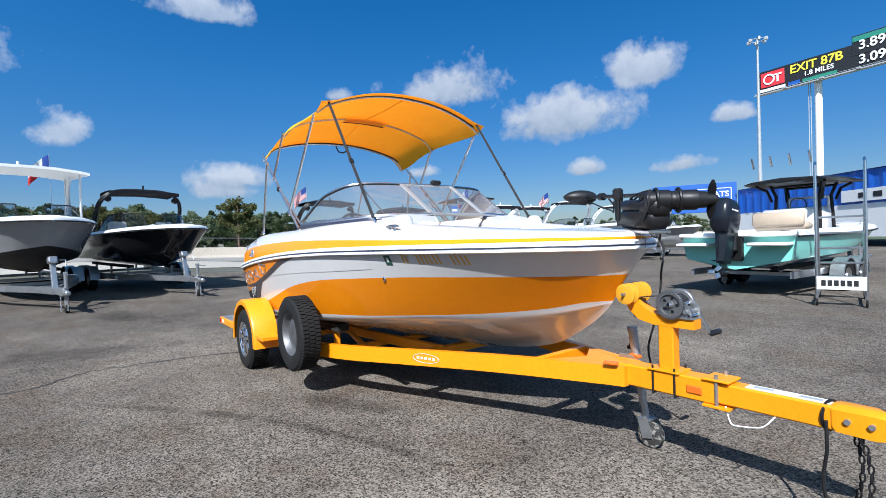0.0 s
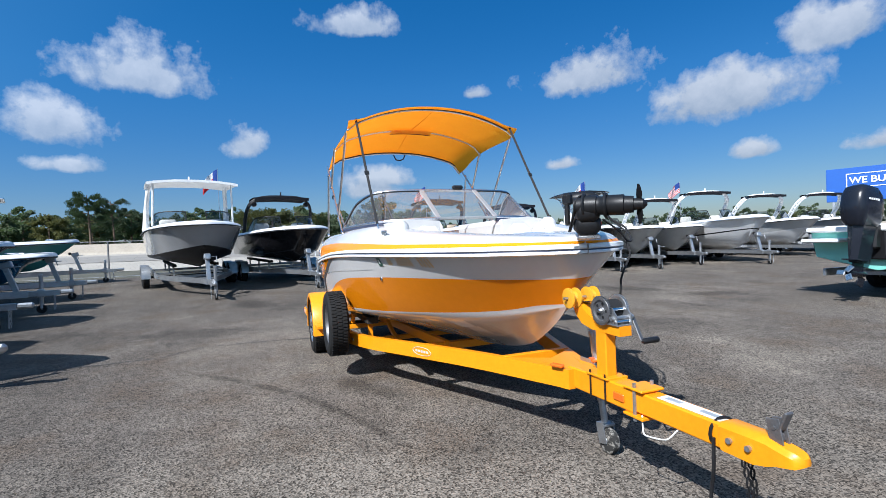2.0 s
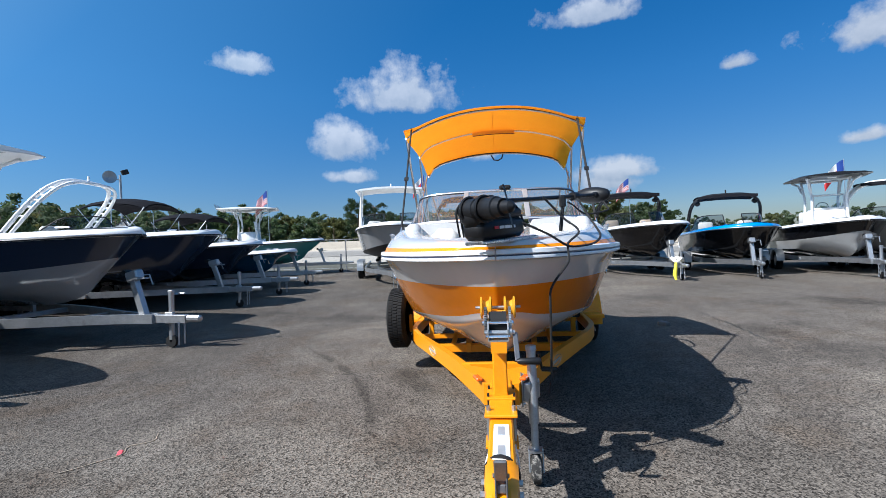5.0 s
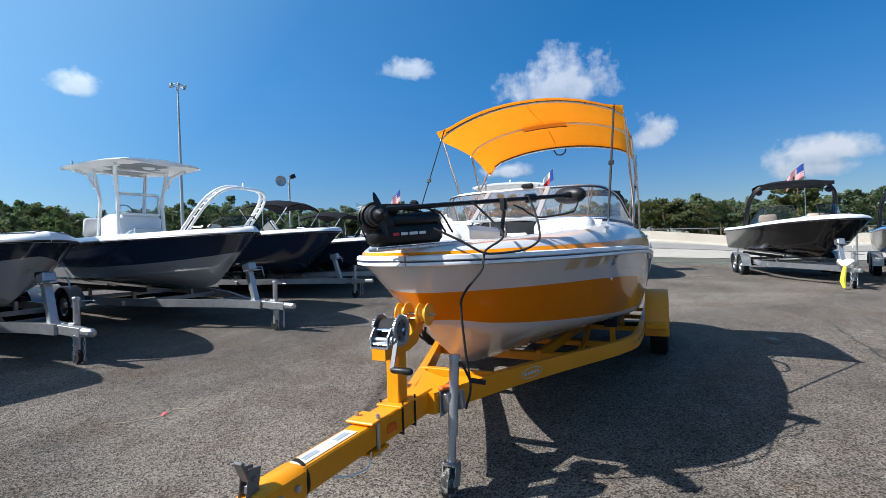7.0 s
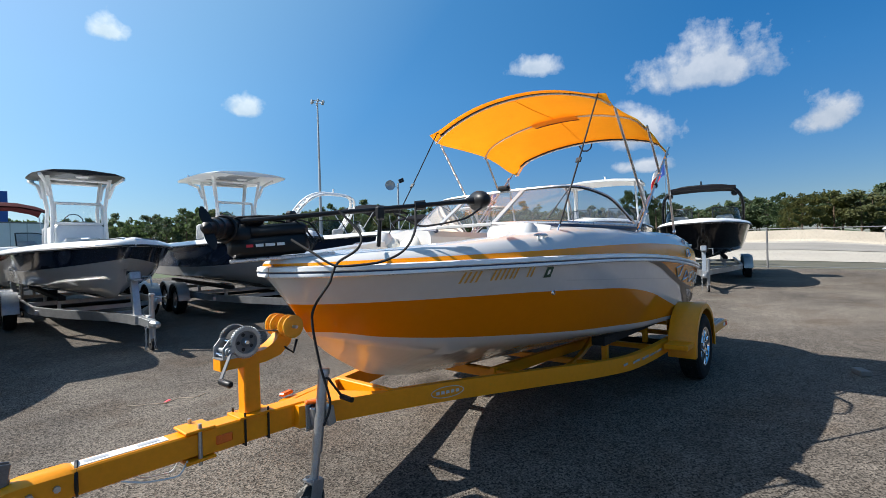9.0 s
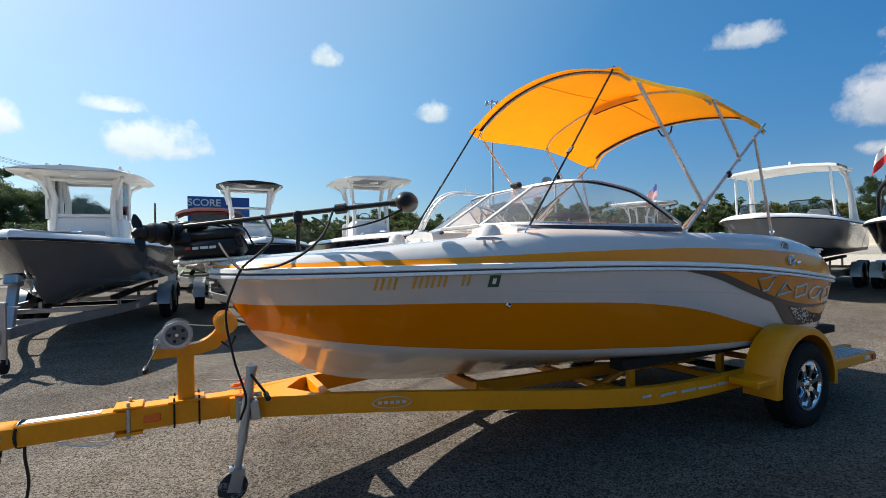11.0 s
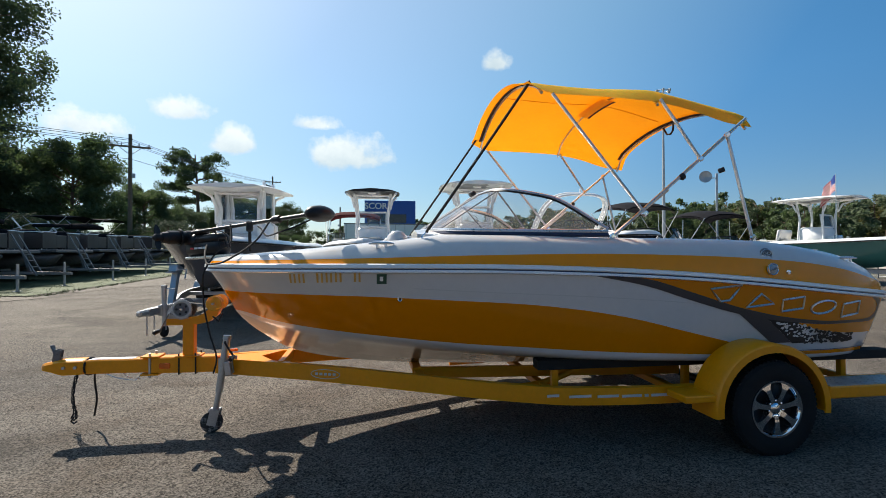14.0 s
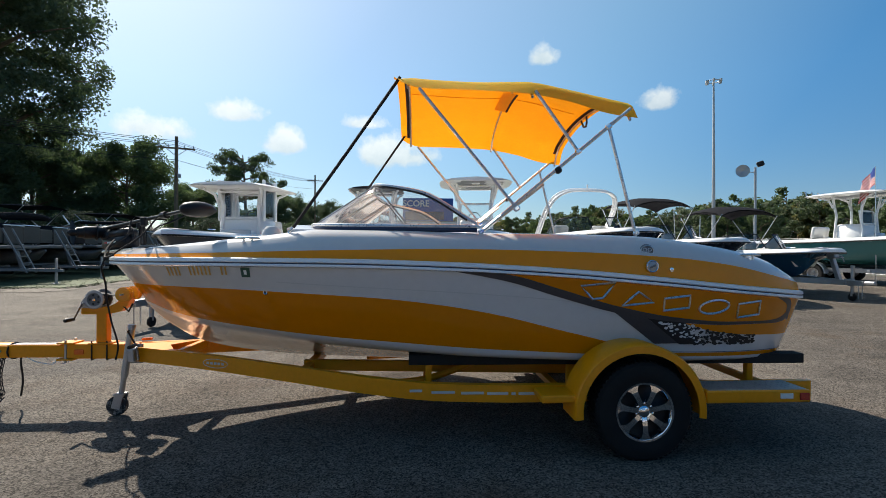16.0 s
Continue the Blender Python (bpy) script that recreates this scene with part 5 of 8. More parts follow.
# ---------------- the boat's trailer ----------------
tr = thing("boat_trailer", "yellow painted single-axle boat trailer with chrome wheels", "trailer")
RAIL = [(0.42, 1.0, 0.40), (1.4, 1.02, 0.40), (2.6, 1.03, 0.40), (3.2, 1.01, 0.41), (3.7, 0.90, 0.43), (4.3, 0.68, 0.46), (5.2, 0.34, 0.50), (5.95, 0.075, 0.52)]
rail = [curve([(p[0], p[k]) for p in RAIL]) for k in (1, 2)]
for side in (1, -1):
    g = Geo()
    rows = []
    for x in np.linspace(0.42, 5.97, 50):
        y, z = rail[0](x), rail[1](x)
        h, w = 0.062, 0.028
        rows.append([(x, (y + w) * side, z - h), (x, (y + w) * side, z + h), (x, (y - w) * side, z + h), (x, (y - w) * side, z - h)])
    g.loft(rows, True, caps=True)
    part("side_rail", g, M_TRAILER, tr, "long yellow box-section rail", True, 30)
    # wording on the rail shown as plain bars, and an oval maker's mark
    x = 3.44
    for w in (0.135, 0.19, 0.165, 0.155, 0.03, 0.13):
        part("lettering_bar", Geo().box((x - w / 2, (rail[0](x - w / 2) + 0.030) * side, rail[1](x - w / 2) + 0.004), (w, 0.004, 0.019)), M_GRAY_LIGHT, tr)
        x -= w + 0.022
    x = 5.05 if side > 0 else 4.55
    g = Geo()
    g.tube([(x + 0.115 * math.cos(q), (rail[0](x + 0.115 * math.cos(q)) + 0.030) * side, rail[1](x) + 0.036 * math.sin(q)) for q in np.linspace(0, 2 * math.pi, 25)[:-1]], 0.0028, 5, True)
    for k in (-0.07, -0.035, 0.0, 0.035, 0.07):
        g.box((x + k, (rail[0](x + k) + 0.030) * side, rail[1](x)), (0.024, 0.004, 0.020), (0, 0, math.degrees(math.atan2((rail[0](x + 0.1) - rail[0](x)) * side, 0.1))))
    part("maker_mark", g, M_GRAY_LIGHT, tr, "pale oval mark with plain bars on the rail")
    # bunks on posts
    g = Geo()
    g.bar((0.33, 0.80 * side, 0.592), (3.45, 0.80 * side, 0.605), 0.12, 0.075)
    part("bunk", g, M_CARPET, tr, "black carpeted bunk board")
    for x in (0.75, 1.3, 2.2, 3.3):
        part("bunk_post", Geo().box((x, 0.80 * side, 0.475), (0.05, 0.05, 0.17), bev=0.004), M_TRAILER, tr)
    # wheel and fender
    wx, wy, wz = 1.835, 1.205, 0.335
    tyre_prof = [(0.20, -0.085), (0.225, -0.10), (0.28, -0.105), (0.318, -0.095), (0.335, -0.075), (0.335, 0.075), (0.318, 0.095), (0.28, 0.105), (0.225, 0.10), (0.20, 0.085)]
    tyre = part("wheel", Geo().lathe(tyre_prof, (wx, wy * side, wz), "y", 48), M_RUBBER, tr, "black tyre on a chrome wheel", True, 30)
    g = Geo()
    for k in range(60):
        a = 2 * math.pi * k / 60
        for off in (-0.055, 0.0, 0.055):
            g.box((wx + 0.337 * math.cos(a + off), wy * side + off * 1.0, wz + 0.337 * math.sin(a + off)), (0.012, 0.045, 0.02), (0, -math.degrees(a + off), 0))
    part("tread", g, M_RUBBER, tyre)
    g = Geo()
    g.lathe([(0.205, 0.085 * side), (0.203, 0.096 * side), (0.19, 0.094 * side), (0.178, 0.075 * side)], (wx, wy * side, wz), "y", 40)
    g.lathe([(0.178, 0.075 * side), (0.176, 0.03 * side), (0.05, 0.02 * side)], (wx, wy * side, wz), "y", 40, slot=1)
    g.lathe([(0.05, 0.06 * side), (0.045, 0.075 * side), (0.03, 0.085 * side), (0.001, 0.088 * side)], (wx, wy * side, wz), "y", 20)
    for k in range(7):
        a = 2 * math.pi * k / 7 + 0.2
        rows = []
        for r, w, dep in ((0.03, 0.024, 0.075), (0.07, 0.025, 0.088), (0.11, 0.024, 0.092), (0.15, 0.029, 0.092), (0.172, 0.044, 0.091), (0.188, 0.072, 0.090)):
            cx, cz = wx + r * math.cos(a), wz + r * math.sin(a)
            tx, tz = -math.sin(a) * w, math.cos(a) * w
            y1, y0 = (wy + dep) * side, (wy + 0.03) * side
            rows.append([(cx - tx, y0, cz - tz), (cx - tx * 0.7, y1, cz - tz * 0.7), (cx + tx * 0.7, y1, cz + tz * 0.7), (cx + tx, y0, cz + tz)])
        g.loft(rows)
        b = a + math.pi / 7
        g.lathe([(0.009, 0.07 * side), (0.009, 0.085 * side), (0.001, 0.088 * side)], (wx + 0.058 * math.cos(b), wy * side, wz + 0.058 * math.sin(b)), "y", 8)
    part("rim", g, [M_CHROME, M_BLACK], tyre, "seven-spoke chrome rim", True, 40)
    g = Geo()
    rows = []
    fx_ = wx + 0.03
    for a in np.linspace(math.pi * 1.03, -0.03 * math.pi, 25):
        ro, ri = 0.465, 0.455
        ca, sa = math.cos(a), math.sin(a)
        rows.append([(fx_ + ri * ca, 1.06 * side, wz + ri * sa), (fx_ + ro * ca, 1.06 * side, wz + ro * sa), (fx_ + ro * ca, 1.30 * side, wz + ro * sa), (fx_ + (ro - 0.012) * ca, 1.318 * side, wz + (ro - 0.012) * sa), (fx_ + (ro - 0.06) * ca, 1.32 * side, wz + (ro - 0.06) * sa), (fx_ + (ro - 0.06) * ca, 1.31 * side, wz + (ro - 0.06) * sa), (fx_ + ri * ca, 1.295 * side, wz + ri * sa)])
    g.loft(rows, True, caps=True)
    part("fender", g, M_TRAILER, tr, "rounded yellow fender", True, 50)
    part("fender_inner", Geo().loft([[(wx + 0.44 * math.cos(a), 1.065 * side, wz + 0.44 * math.sin(a)) for a in np.linspace(0, math.pi, 20)], [(wx + 0.15 * math.cos(a), 1.065 * side, wz + 0.1 + 0.10 * math.sin(a)) for a in np.linspace(0, math.pi, 20)]]), M_BLACK, tr)
    g = Geo()
    g.box((2.41, 1.19 * side, 0.43), (0.28, 0.22, 0.05), (0, 0, 0), 0.008)
    part("front_step", g, M_TRAILER, tr)
    g = Geo()
    g.box((1.025, 1.17 * side, 0.43), (0.75, 0.26, 0.085), (0, 0, 0), 0.008)
    step = part("rear_step", g, M_TRAILER, tr, "yellow rear step")
    g = Geo()
    g.box((1.025, 1.17 * side, 0.475), (0.70, 0.22, 0.006))
    for i in range(16):
        for j in range(5):
            g.box((0.72 + i * 0.041, (1.08 + j * 0.045) * side, 0.479), (0.022, 0.008, 0.004), (0, 0, 45 if (i + j) % 2 else -45))
    part("tread_plate", g, M_GALV, step, "diamond-pattern aluminium tread")
    part("tail_lamp", Geo().box((0.70, 1.302 * side, 0.43), (0.07, 0.012, 0.05), bev=0.004), M_RED_LENS, tr)
    part("rear_reflector", Geo().box((0.83, 1.302 * side, 0.435), (0.09, 0.006, 0.035)), M_LABEL, tr)
for x in (0.6, 1.35, 2.3, 3.3):
    part("cross_member", Geo().bar((x, -0.98, 0.365), (x, 0.98, 0.365), 0.06, 0.05), M_TRAILER, tr)
part("axle", Geo().tube([(1.835, -1.1, 0.335), (1.835, 1.1, 0.335)], 0.032, 10), M_BLACK, tr, smooth=True)
for side in (1, -1):
    g = Geo()
    c = [curve([(0, 2.75), (1, 2.95), (2, 3.4), (3, 3.9)]), curve([(0, 0.62), (1, 0.5), (2, 0.36), (3, 0.33)])]
    part("keel_guide", Geo().tube([(c[0](i / 4), 0.52 * side, c[1](i / 4)) for i in range(13)], 0.028, 8), M_TRAILER, tr, smooth=True)
    part("guide_beam", Geo().bar((2.0, 0.42 * side, 0.43), (4.35, 0.30 * side, 0.45), 0.05, 0.09), M_TRAILER, tr)
part("cross_tube", Geo().bar((4.3, -0.68, 0.44), (4.3, 0.68, 0.44), 0.07, 0.07), M_TRAILER, tr)
# gusset between the rails, tongue and coupler
g = Geo()
for z in (0.578, 0.47):
    g.add([(5.97, 0.10, z), (5.97, -0.10, z), (5.45, -0.27, z - 0.008), (5.62, 0, z - 0.006), (5.45, 0.27, z - 0.008)], [(0, 1, 2, 3, 4)])
part("gusset", g, M_TRAILER, tr)
part("gusset_bar", Geo().bar((5.42, -0.27, 0.535), (5.42, 0.27, 0.535), 0.05, 0.08), M_TRAILER, tr)
part("tongue", Geo().bar((5.90, 0, 0.525), (6.485, 0, 0.530), 0.125, 0.13, bev=0.008), M_TRAILER, tr, "yellow tongue")
part("tongue_front", Geo().bar((6.487, 0, 0.530), (7.06, 0, 0.532), 0.108, 0.112, bev=0.008), M_TRAILER, tr, "yellow swing-away tongue")
part("hinge_plate", Geo().bar((6.42, 0, 0.601), (6.56, 0, 0.601), 0.155, 0.014), M_TRAILER, tr)
part("hinge_plate", Geo().box((6.49, 0, 0.457), (0.14, 0.155, 0.014), bev=0.002), M_TRAILER, tr)
for y in (0.06, -0.06):
    part("hinge_pin", Geo().tube([(6.49, y, 0.43), (6.49, y, 0.63)], 0.010, 8), M_GALV, tr, smooth=True)
for x in (6.135, 6.265):
    g = Geo()
    for y in (0.067, -0.067):
        g.tube([(x, y, 0.45), (x, y, 0.622)], 0.006, 6)
    g.tube([(x, 0.067, 0.456), (x, -0.067, 0.456)], 0.006, 6)
    part("u_bolt", g, M_BLACK, tr, smooth=True)
g = Geo()
rows = []
for x, w, z0, z1 in ((6.985, 0.060, 0.50, 0.592), (7.0, 0.062, 0.478, 0.596), (7.14, 0.060, 0.474, 0.596), (7.19, 0.052, 0.485, 0.590), (7.225, 0.052, 0.50, 0.582), (7.265, 0.052, 0.51, 0.575), (7.295, 0.043, 0.515, 0.567), (7.312, 0.022, 0.525, 0.555)):
    rows.append([(x, -w, z0), (x, w, z0), (x, w, z1 - 0.018), (x, w * 0.6, z1), (x, -w * 0.6, z1), (x, -w, z1 - 0.018)])
g.loft(rows, True, caps=True)
part("coupler", g, M_TRAILER, tr, "yellow ball coupler", True, 40)
for x in (7.043, 7.128):
    part("coupler_bolt", Geo().tube([(x, -0.075, 0.535), (x, 0.075, 0.535)], 0.013, 8), M_GALV, tr, smooth=True)
g = Geo()
g.box((7.205, 0.018, 0.625), (0.055, 0.006, 0.10), (0, -10, 0), 0.002)
g.box((7.205, -0.018, 0.625), (0.055, 0.006, 0.10), (0, -10, 0), 0.002)
g.box((7.20, 0, 0.60), (0.05, 0.034, 0.03), (0, -10, 0), 0.004)
g.box((7.235, 0, 0.672), (0.012, 0.044, 0.085), (0, 22, 0), 0.004)
g.tube([(7.205, -0.028, 0.64), (7.205, 0.028, 0.64)], 0.008, 8)
part("coupler_latch", g, M_STEEL_DARK, tr, "worn steel latch")
part("tongue_sticker", Geo().bar((6.62, 0, 0.5885), (6.975, 0, 0.5895), 0.068, 0.003, bev=0), M_LABEL, tr, "white sticker along the tongue")
for i in range(2):
    part("sticker_bar", Geo().bar((6.65 + 0.20 * i, 0, 0.5910), (6.74 + 0.20 * i, 0, 0.5913), 0.03, 0.002, bev=0), M_POLE, tr)
for side in (1, -1):
    part("marker_lens", Geo().box((6.375, 0.066 * side, 0.525), (0.085, 0.012, 0.045), bev=0.006), M_ORANGE_LENS, tr, "orange side marker")
    part("top_marker", Geo().box((5.90, 0.14 * side, 0.60), (0.09, 0.04, 0.02), (0, 0, -20 * side), 0.006), M_ORANGE_LENS, tr)
# winch stand
part("winch_post", Geo().box((6.203, 0, 0.733), (0.09, 0.076, 0.27), bev=0.006), M_TRAILER, tr, "yellow winch post")
part("post_foot", Geo().box((6.20, 0, 0.597), (0.19, 0.15, 0.012), bev=0.002), M_TRAILER, tr)
g = Geo()
rows = []
for x, z, h in ((6.373, 0.882, 0.028), (6.24, 0.885, 0.030), (6.13, 0.892, 0.034), (6.06, 0.915, 0.042), (6.012, 0.955, 0.044), (5.985, 1.005, 0.038)):
    t = 0 if x > 6.1 else (0.6 if x > 6.03 else 1.1)
    n = (math.sin(t), math.cos(t))
    rows.append([(x - n[0] * h * -1, -0.04, z + n[1] * h), (x - n[0] * h * -1, 0.04, z + n[1] * h), (x + n[0] * h * -1, 0.04, z - n[1] * h), (x + n[0] * h * -1, -0.04, z - n[1] * h)])
g.loft(rows, True, caps=True)
part("winch_arm", g, M_TRAILER, tr, "yellow curved bow-stop arm", True, 40)
for y in (0.068, -0.068):
    g = Geo().lathe([(0.010, -0.034), (0.052, -0.034), (0.064, -0.030), (0.064, -0.022), (0.044, -0.016), (0.036, 0.0), (0.044, 0.016), (0.064, 0.022), (0.064, 0.030), (0.052, 0.034), (0.026, 0.030), (0.010, 0.030)], (5.985, y, 1.035), "y", 28)
    part("bow_roller", g, M_ROLLER, tr, "amber plastic flanged bow roller", True, 35)
part("roller_pin", Geo().tube([(5.985, -0.13, 1.035), (5.985, 0.13, 1.035)], 0.009, 8), M_GALV, tr, smooth=True)
g = Geo()
for y in (0.05, -0.05):
    rows = [[(x, y - 0.003, z) for x, z in ((6.205, 0.912), (6.365, 0.912), (6.365, 0.97), (6.33, 1.01), (6.235, 1.01), (6.205, 0.99))], [(x, y + 0.003, z) for x, z in ((6.205, 0.912), (6.365, 0.912), (6.365, 0.97), (6.33, 1.01), (6.235, 1.01), (6.205, 0.99))]]
    g.loft(rows, True, caps=True)
g.box((6.285, 0, 0.914), (0.175, 0.10, 0.006))
winch = part("winch", g, M_GALV, tr, "galvanised hand winch")
WX, WZ = 6.247, 0.988
for q in (1, -1):
    gear = part("winch_gear", Geo().lathe([(0.056, 0.056 * q), (0.060, 0.070 * q), (0.076, 0.070 * q), (0.079, 0.066 * q), (0.079, 0.058 * q), (0.076, 0.056 * q), (0.056, 0.056 * q)], (WX, 0, WZ), "y", 36), M_GALV if q > 0 else M_STEEL_DARK, winch, smooth=True, angle=30)
    part("gear_web", Geo().lathe([(0.001, 0.064 * q), (0.020, 0.064 * q), (0.024, 0.058 * q), (0.060, 0.058 * q)], (WX, 0, WZ), "y", 30), M_STEEL_DARK, gear, smooth=True, angle=30)
    g = Geo()
    for k in range(40):
        a = 2 * math.pi * k / 40
        g.box((WX + 0.081 * math.cos(a), 0.063 * q, WZ + 0.081 * math.sin(a)), (0.007, 0.013, 0.006), (0, -math.degrees(a), 0))
    part("gear_teeth", g, M_GALV if q > 0 else M_STEEL_DARK, gear)
    part("gear_bolt", Geo().lathe([(0.001, 0.082 * q), (0.010, 0.082 * q), (0.014, 0.076 * q), (0.014, 0.064 * q)], (WX, 0, WZ), "y", 6), M_CHROME, gear)
    # holes are flat black discs on the web; their darkness is painted
    for k in range(5):
        a = k * 1.2566
        part("gear_hole", Geo().lathe([(0.0005, 0.060 * q), (0.010, 0.060 * q)], (WX + 0.040 * math.cos(a), 0, WZ + 0.040 * math.sin(a)), "y", 10), M_BLACK, gear)
part("strap_drum", Geo().lathe([(0.001, -0.045), (0.060, -0.045), (0.060, 0.045), (0.001, 0.045)], (WX, 0, WZ), "y", 20), M_STRAP, winch, smooth=True, angle=30)
part("pinion", Geo().tube([(6.337, -0.07, 0.953), (6.337, 0.085, 0.953)], 0.012, 10).tube([(6.337, 0.055, 0.953), (6.337, 0.07, 0.953)], 0.022, 12), M_GALV, winch, smooth=True)
part("frame_rod", Geo().tube([(6.352, -0.06, 0.935), (6.352, 0.06, 0.935)], 0.008, 8).tube([(6.312, -0.06, 0.998), (6.312, 0.06, 0.998)], 0.008, 8), M_CHROME, winch, smooth=True)
part("winch_crank", Geo().bar((6.337, 0.084, 0.953), (6.400, 0.092, 0.82), 0.026, 0.006), M_STEEL_DARK, winch)
part("crank_grip", Geo().tube([(6.400, 0.088, 0.82), (6.400, 0.10, 0.82), (6.400, 0.195, 0.82), (6.400, 0.205, 0.82)], [0.010, 0.016, 0.018, 0.012], 10), M_BLACK, winch, smooth=True)
part("winch_strap", Geo().bar((6.235, 0, 1.04), (5.975, 0, 1.005), 0.05, 0.004, bev=0), M_STRAP, tr)
part("safety_link", Geo().tube([(6.02, 0.03, 0.93), (5.96, 0.05, 0.88), (5.93, 0.04, 0.95)], 0.008, 6), M_BLACK, tr, smooth=True)
# jack
g = Geo()
g.tube([(5.915, 0.185, 0.33), (5.855, 0.185, 0.76)], 0.029, 12)
g.tube([(5.945, 0.185, 0.15), (5.912, 0.185, 0.35)], 0.022, 12)
jack = part("tongue_jack", g, M_GALV, tr, "galvanised jack with a black caster", True, 40)
part("jack_cap", Geo().tube([(5.855, 0.185, 0.755), (5.852, 0.185, 0.782)], [0.034, 0.031], 12).tube([(5.852, 0.185, 0.781), (5.852, 0.185, 0.784)], [0.031, 0.006], 12), M_GALV, jack, smooth=True)
g = Geo().box((5.865, 0.122, 0.52), (0.15, 0.008, 0.17), bev=0.003)
g.box((5.865, 0.15, 0.52), (0.105, 0.05, 0.12), (0, 8, 0), 0.008)
g.box((5.84, 0.205, 0.52), (0.05, 0.05, 0.11), (0, 8, 0), 0.006)
for dx, dz in ((-0.06, -0.07), (0.06, -0.07), (-0.06, 0.07), (0.06, 0.07)):
    g.tube([(5.865 + dx, 0.12, 0.52 + dz), (5.865 + dx, 0.138, 0.52 + dz)], 0.009, 6)
part("jack_bracket", g, M_GALV, jack)
part("jack_handle", Geo().tube([(5.86, 0.215, 0.735), (5.86, 0.235, 0.735), (5.79, 0.25, 0.63), (5.785, 0.25, 0.62)], 0.008, 6).tube([(5.785, 0.25, 0.62), (5.785, 0.345, 0.615)], 0.016, 8), M_BLACK, jack, smooth=True)
part("caster_fork", Geo().box((5.95, 0.145, 0.13), (0.07, 0.006, 0.13), (0, -14, 0)).box((5.95, 0.225, 0.13), (0.07, 0.006, 0.13), (0, -14, 0)).box((5.945, 0.185, 0.185), (0.08, 0.085, 0.012)), M_GALV, jack)
part("caster", Geo().lathe([(0.02, -0.03), (0.055, -0.032), (0.082, -0.022), (0.085, 0), (0.082, 0.022), (0.055, 0.032), (0.02, 0.03)], (5.970, 0.185, 0.087), "y", 28), M_SCUFFED, jack, "scuffed grey caster", True)
for k in (1, -1):
    part("caster_hub", Geo().lathe([(0.001, 0.036 * k), (0.022, 0.034 * k), (0.026, 0.028 * k)], (5.970, 0.185, 0.087), "y", 14), M_GALV, jack, smooth=True)
# spare wheel
sx, sy, sz = 3.27, -1.17, 0.585
spare = part("spare_wheel", Geo().lathe([(0.20, -0.085), (0.225, -0.10), (0.28, -0.105), (0.32, -0.095), (0.338, -0.075), (0.338, 0.075), (0.32, 0.095), (0.28, 0.105), (0.225, 0.10), (0.20, 0.085)], (sx, sy, sz), "y", 48), M_RUBBER, tr, "black spare tyre on a steel rim", True, 30)
g = Geo()
for k in range(60):
    a = 2 * math.pi * k / 60
    for off in (-0.055, 0.0, 0.055):
        g.box((sx + 0.340 * math.cos(a + off), sy + off, sz + 0.340 * math.sin(a + off)), (0.012, 0.045, 0.02), (0, -math.degrees(a + off), 0))
part("tread", g, M_RUBBER, spare)
g = Geo()
g.lathe([(0.20, -0.085), (0.19, -0.075), (0.18, -0.03), (0.16, -0.02), (0.10, -0.05), (0.06, -0.05), (0.001, -0.045)], (sx, sy, sz), "y", 36)
part("spare_rim", g, M_STEEL_DARK, spare, "dull grey steel rim", True, 40)
part("spare_bracket", Geo().box((3.27, -1.05, 0.52), (0.06, 0.03, 0.20), bev=0.004), M_TRAILER, tr)
# safety chains, wires and straps under the coupler
for y, x0 in ((0.045, 7.06), (-0.045, 7.11)):
    g = Geo()
    for k in range(9):
        t = k / 8
        c = (x0 - 0.02 + 0.03 * math.sin(3 * t), y, 0.46 - 0.32 * t)
        g.tube([(c[0] + 0.009 * math.cos(a) * (1 if k % 2 else 0.2), c[1] + 0.009 * math.cos(a) * (0.2 if k % 2 else 1), c[2] + 0.022 * math.sin(a)) for a in np.linspace(0, 2 * math.pi, 9)[:-1]], 0.0045, 5, True)
    g.tube([(x0 + 0.0, y, 0.14), (x0 + 0.02, y, 0.10), (x0, y, 0.08), (x0 - 0.02, y, 0.10)], 0.007, 6)
    part("safety_chain", g, M_BLACK, tr, "dark safety chain with a hook", True)
g = Geo()
g.tube([(6.965 + 0.075 * math.cos(a) * 0.2, 0.064 * math.cos(a), 0.53 + 0.068 * math.sin(a)) for a in np.linspace(0, 2 * math.pi, 17)[:-1]], 0.008, 6, True)
part("strap_loop", g, M_BLACK, tr, smooth=True)
cable("wire_plug", [(6.965, -0.062, 0.52), (6.97, -0.072, 0.40), (6.955, -0.075, 0.25), (6.975, -0.08, 0.10)], 0.008, M_BLACK, tr, "hanging black wire")
cable("hanging_wire", [(6.55, 0.06, 0.47), (6.60, 0.07, 0.42), (6.72, 0.07, 0.44), (6.82, 0.05, 0.475)], 0.004, M_LABEL, tr)
cable("hanging_wire", [(6.53, -0.05, 0.47), (6.58, -0.08, 0.39), (6.70, -0.07, 0.41), (6.76, -0.05, 0.475)], 0.004, M_LABEL, tr)

# bits of litter on the ground
g = Geo()
c = wander(((5.27, -2.75), (5.42, -2.68), (5.52, -2.80), (5.66, -2.74), (5.95, -2.95)), 24, 0.008, rng)
g.tube([(x, y, 0.005) for x, y in c], 0.0035, 5)
solo("cord", g, M_TAN, "short tan cord lying on the asphalt", "cord", smooth=True)
solo("scrap", Geo().box((5.64, -2.77, 0.008), (0.06, 0.035, 0.012), (4, 8, 30), 0.004), M_PINK, "small pink scrap lying on the asphalt", "litter")
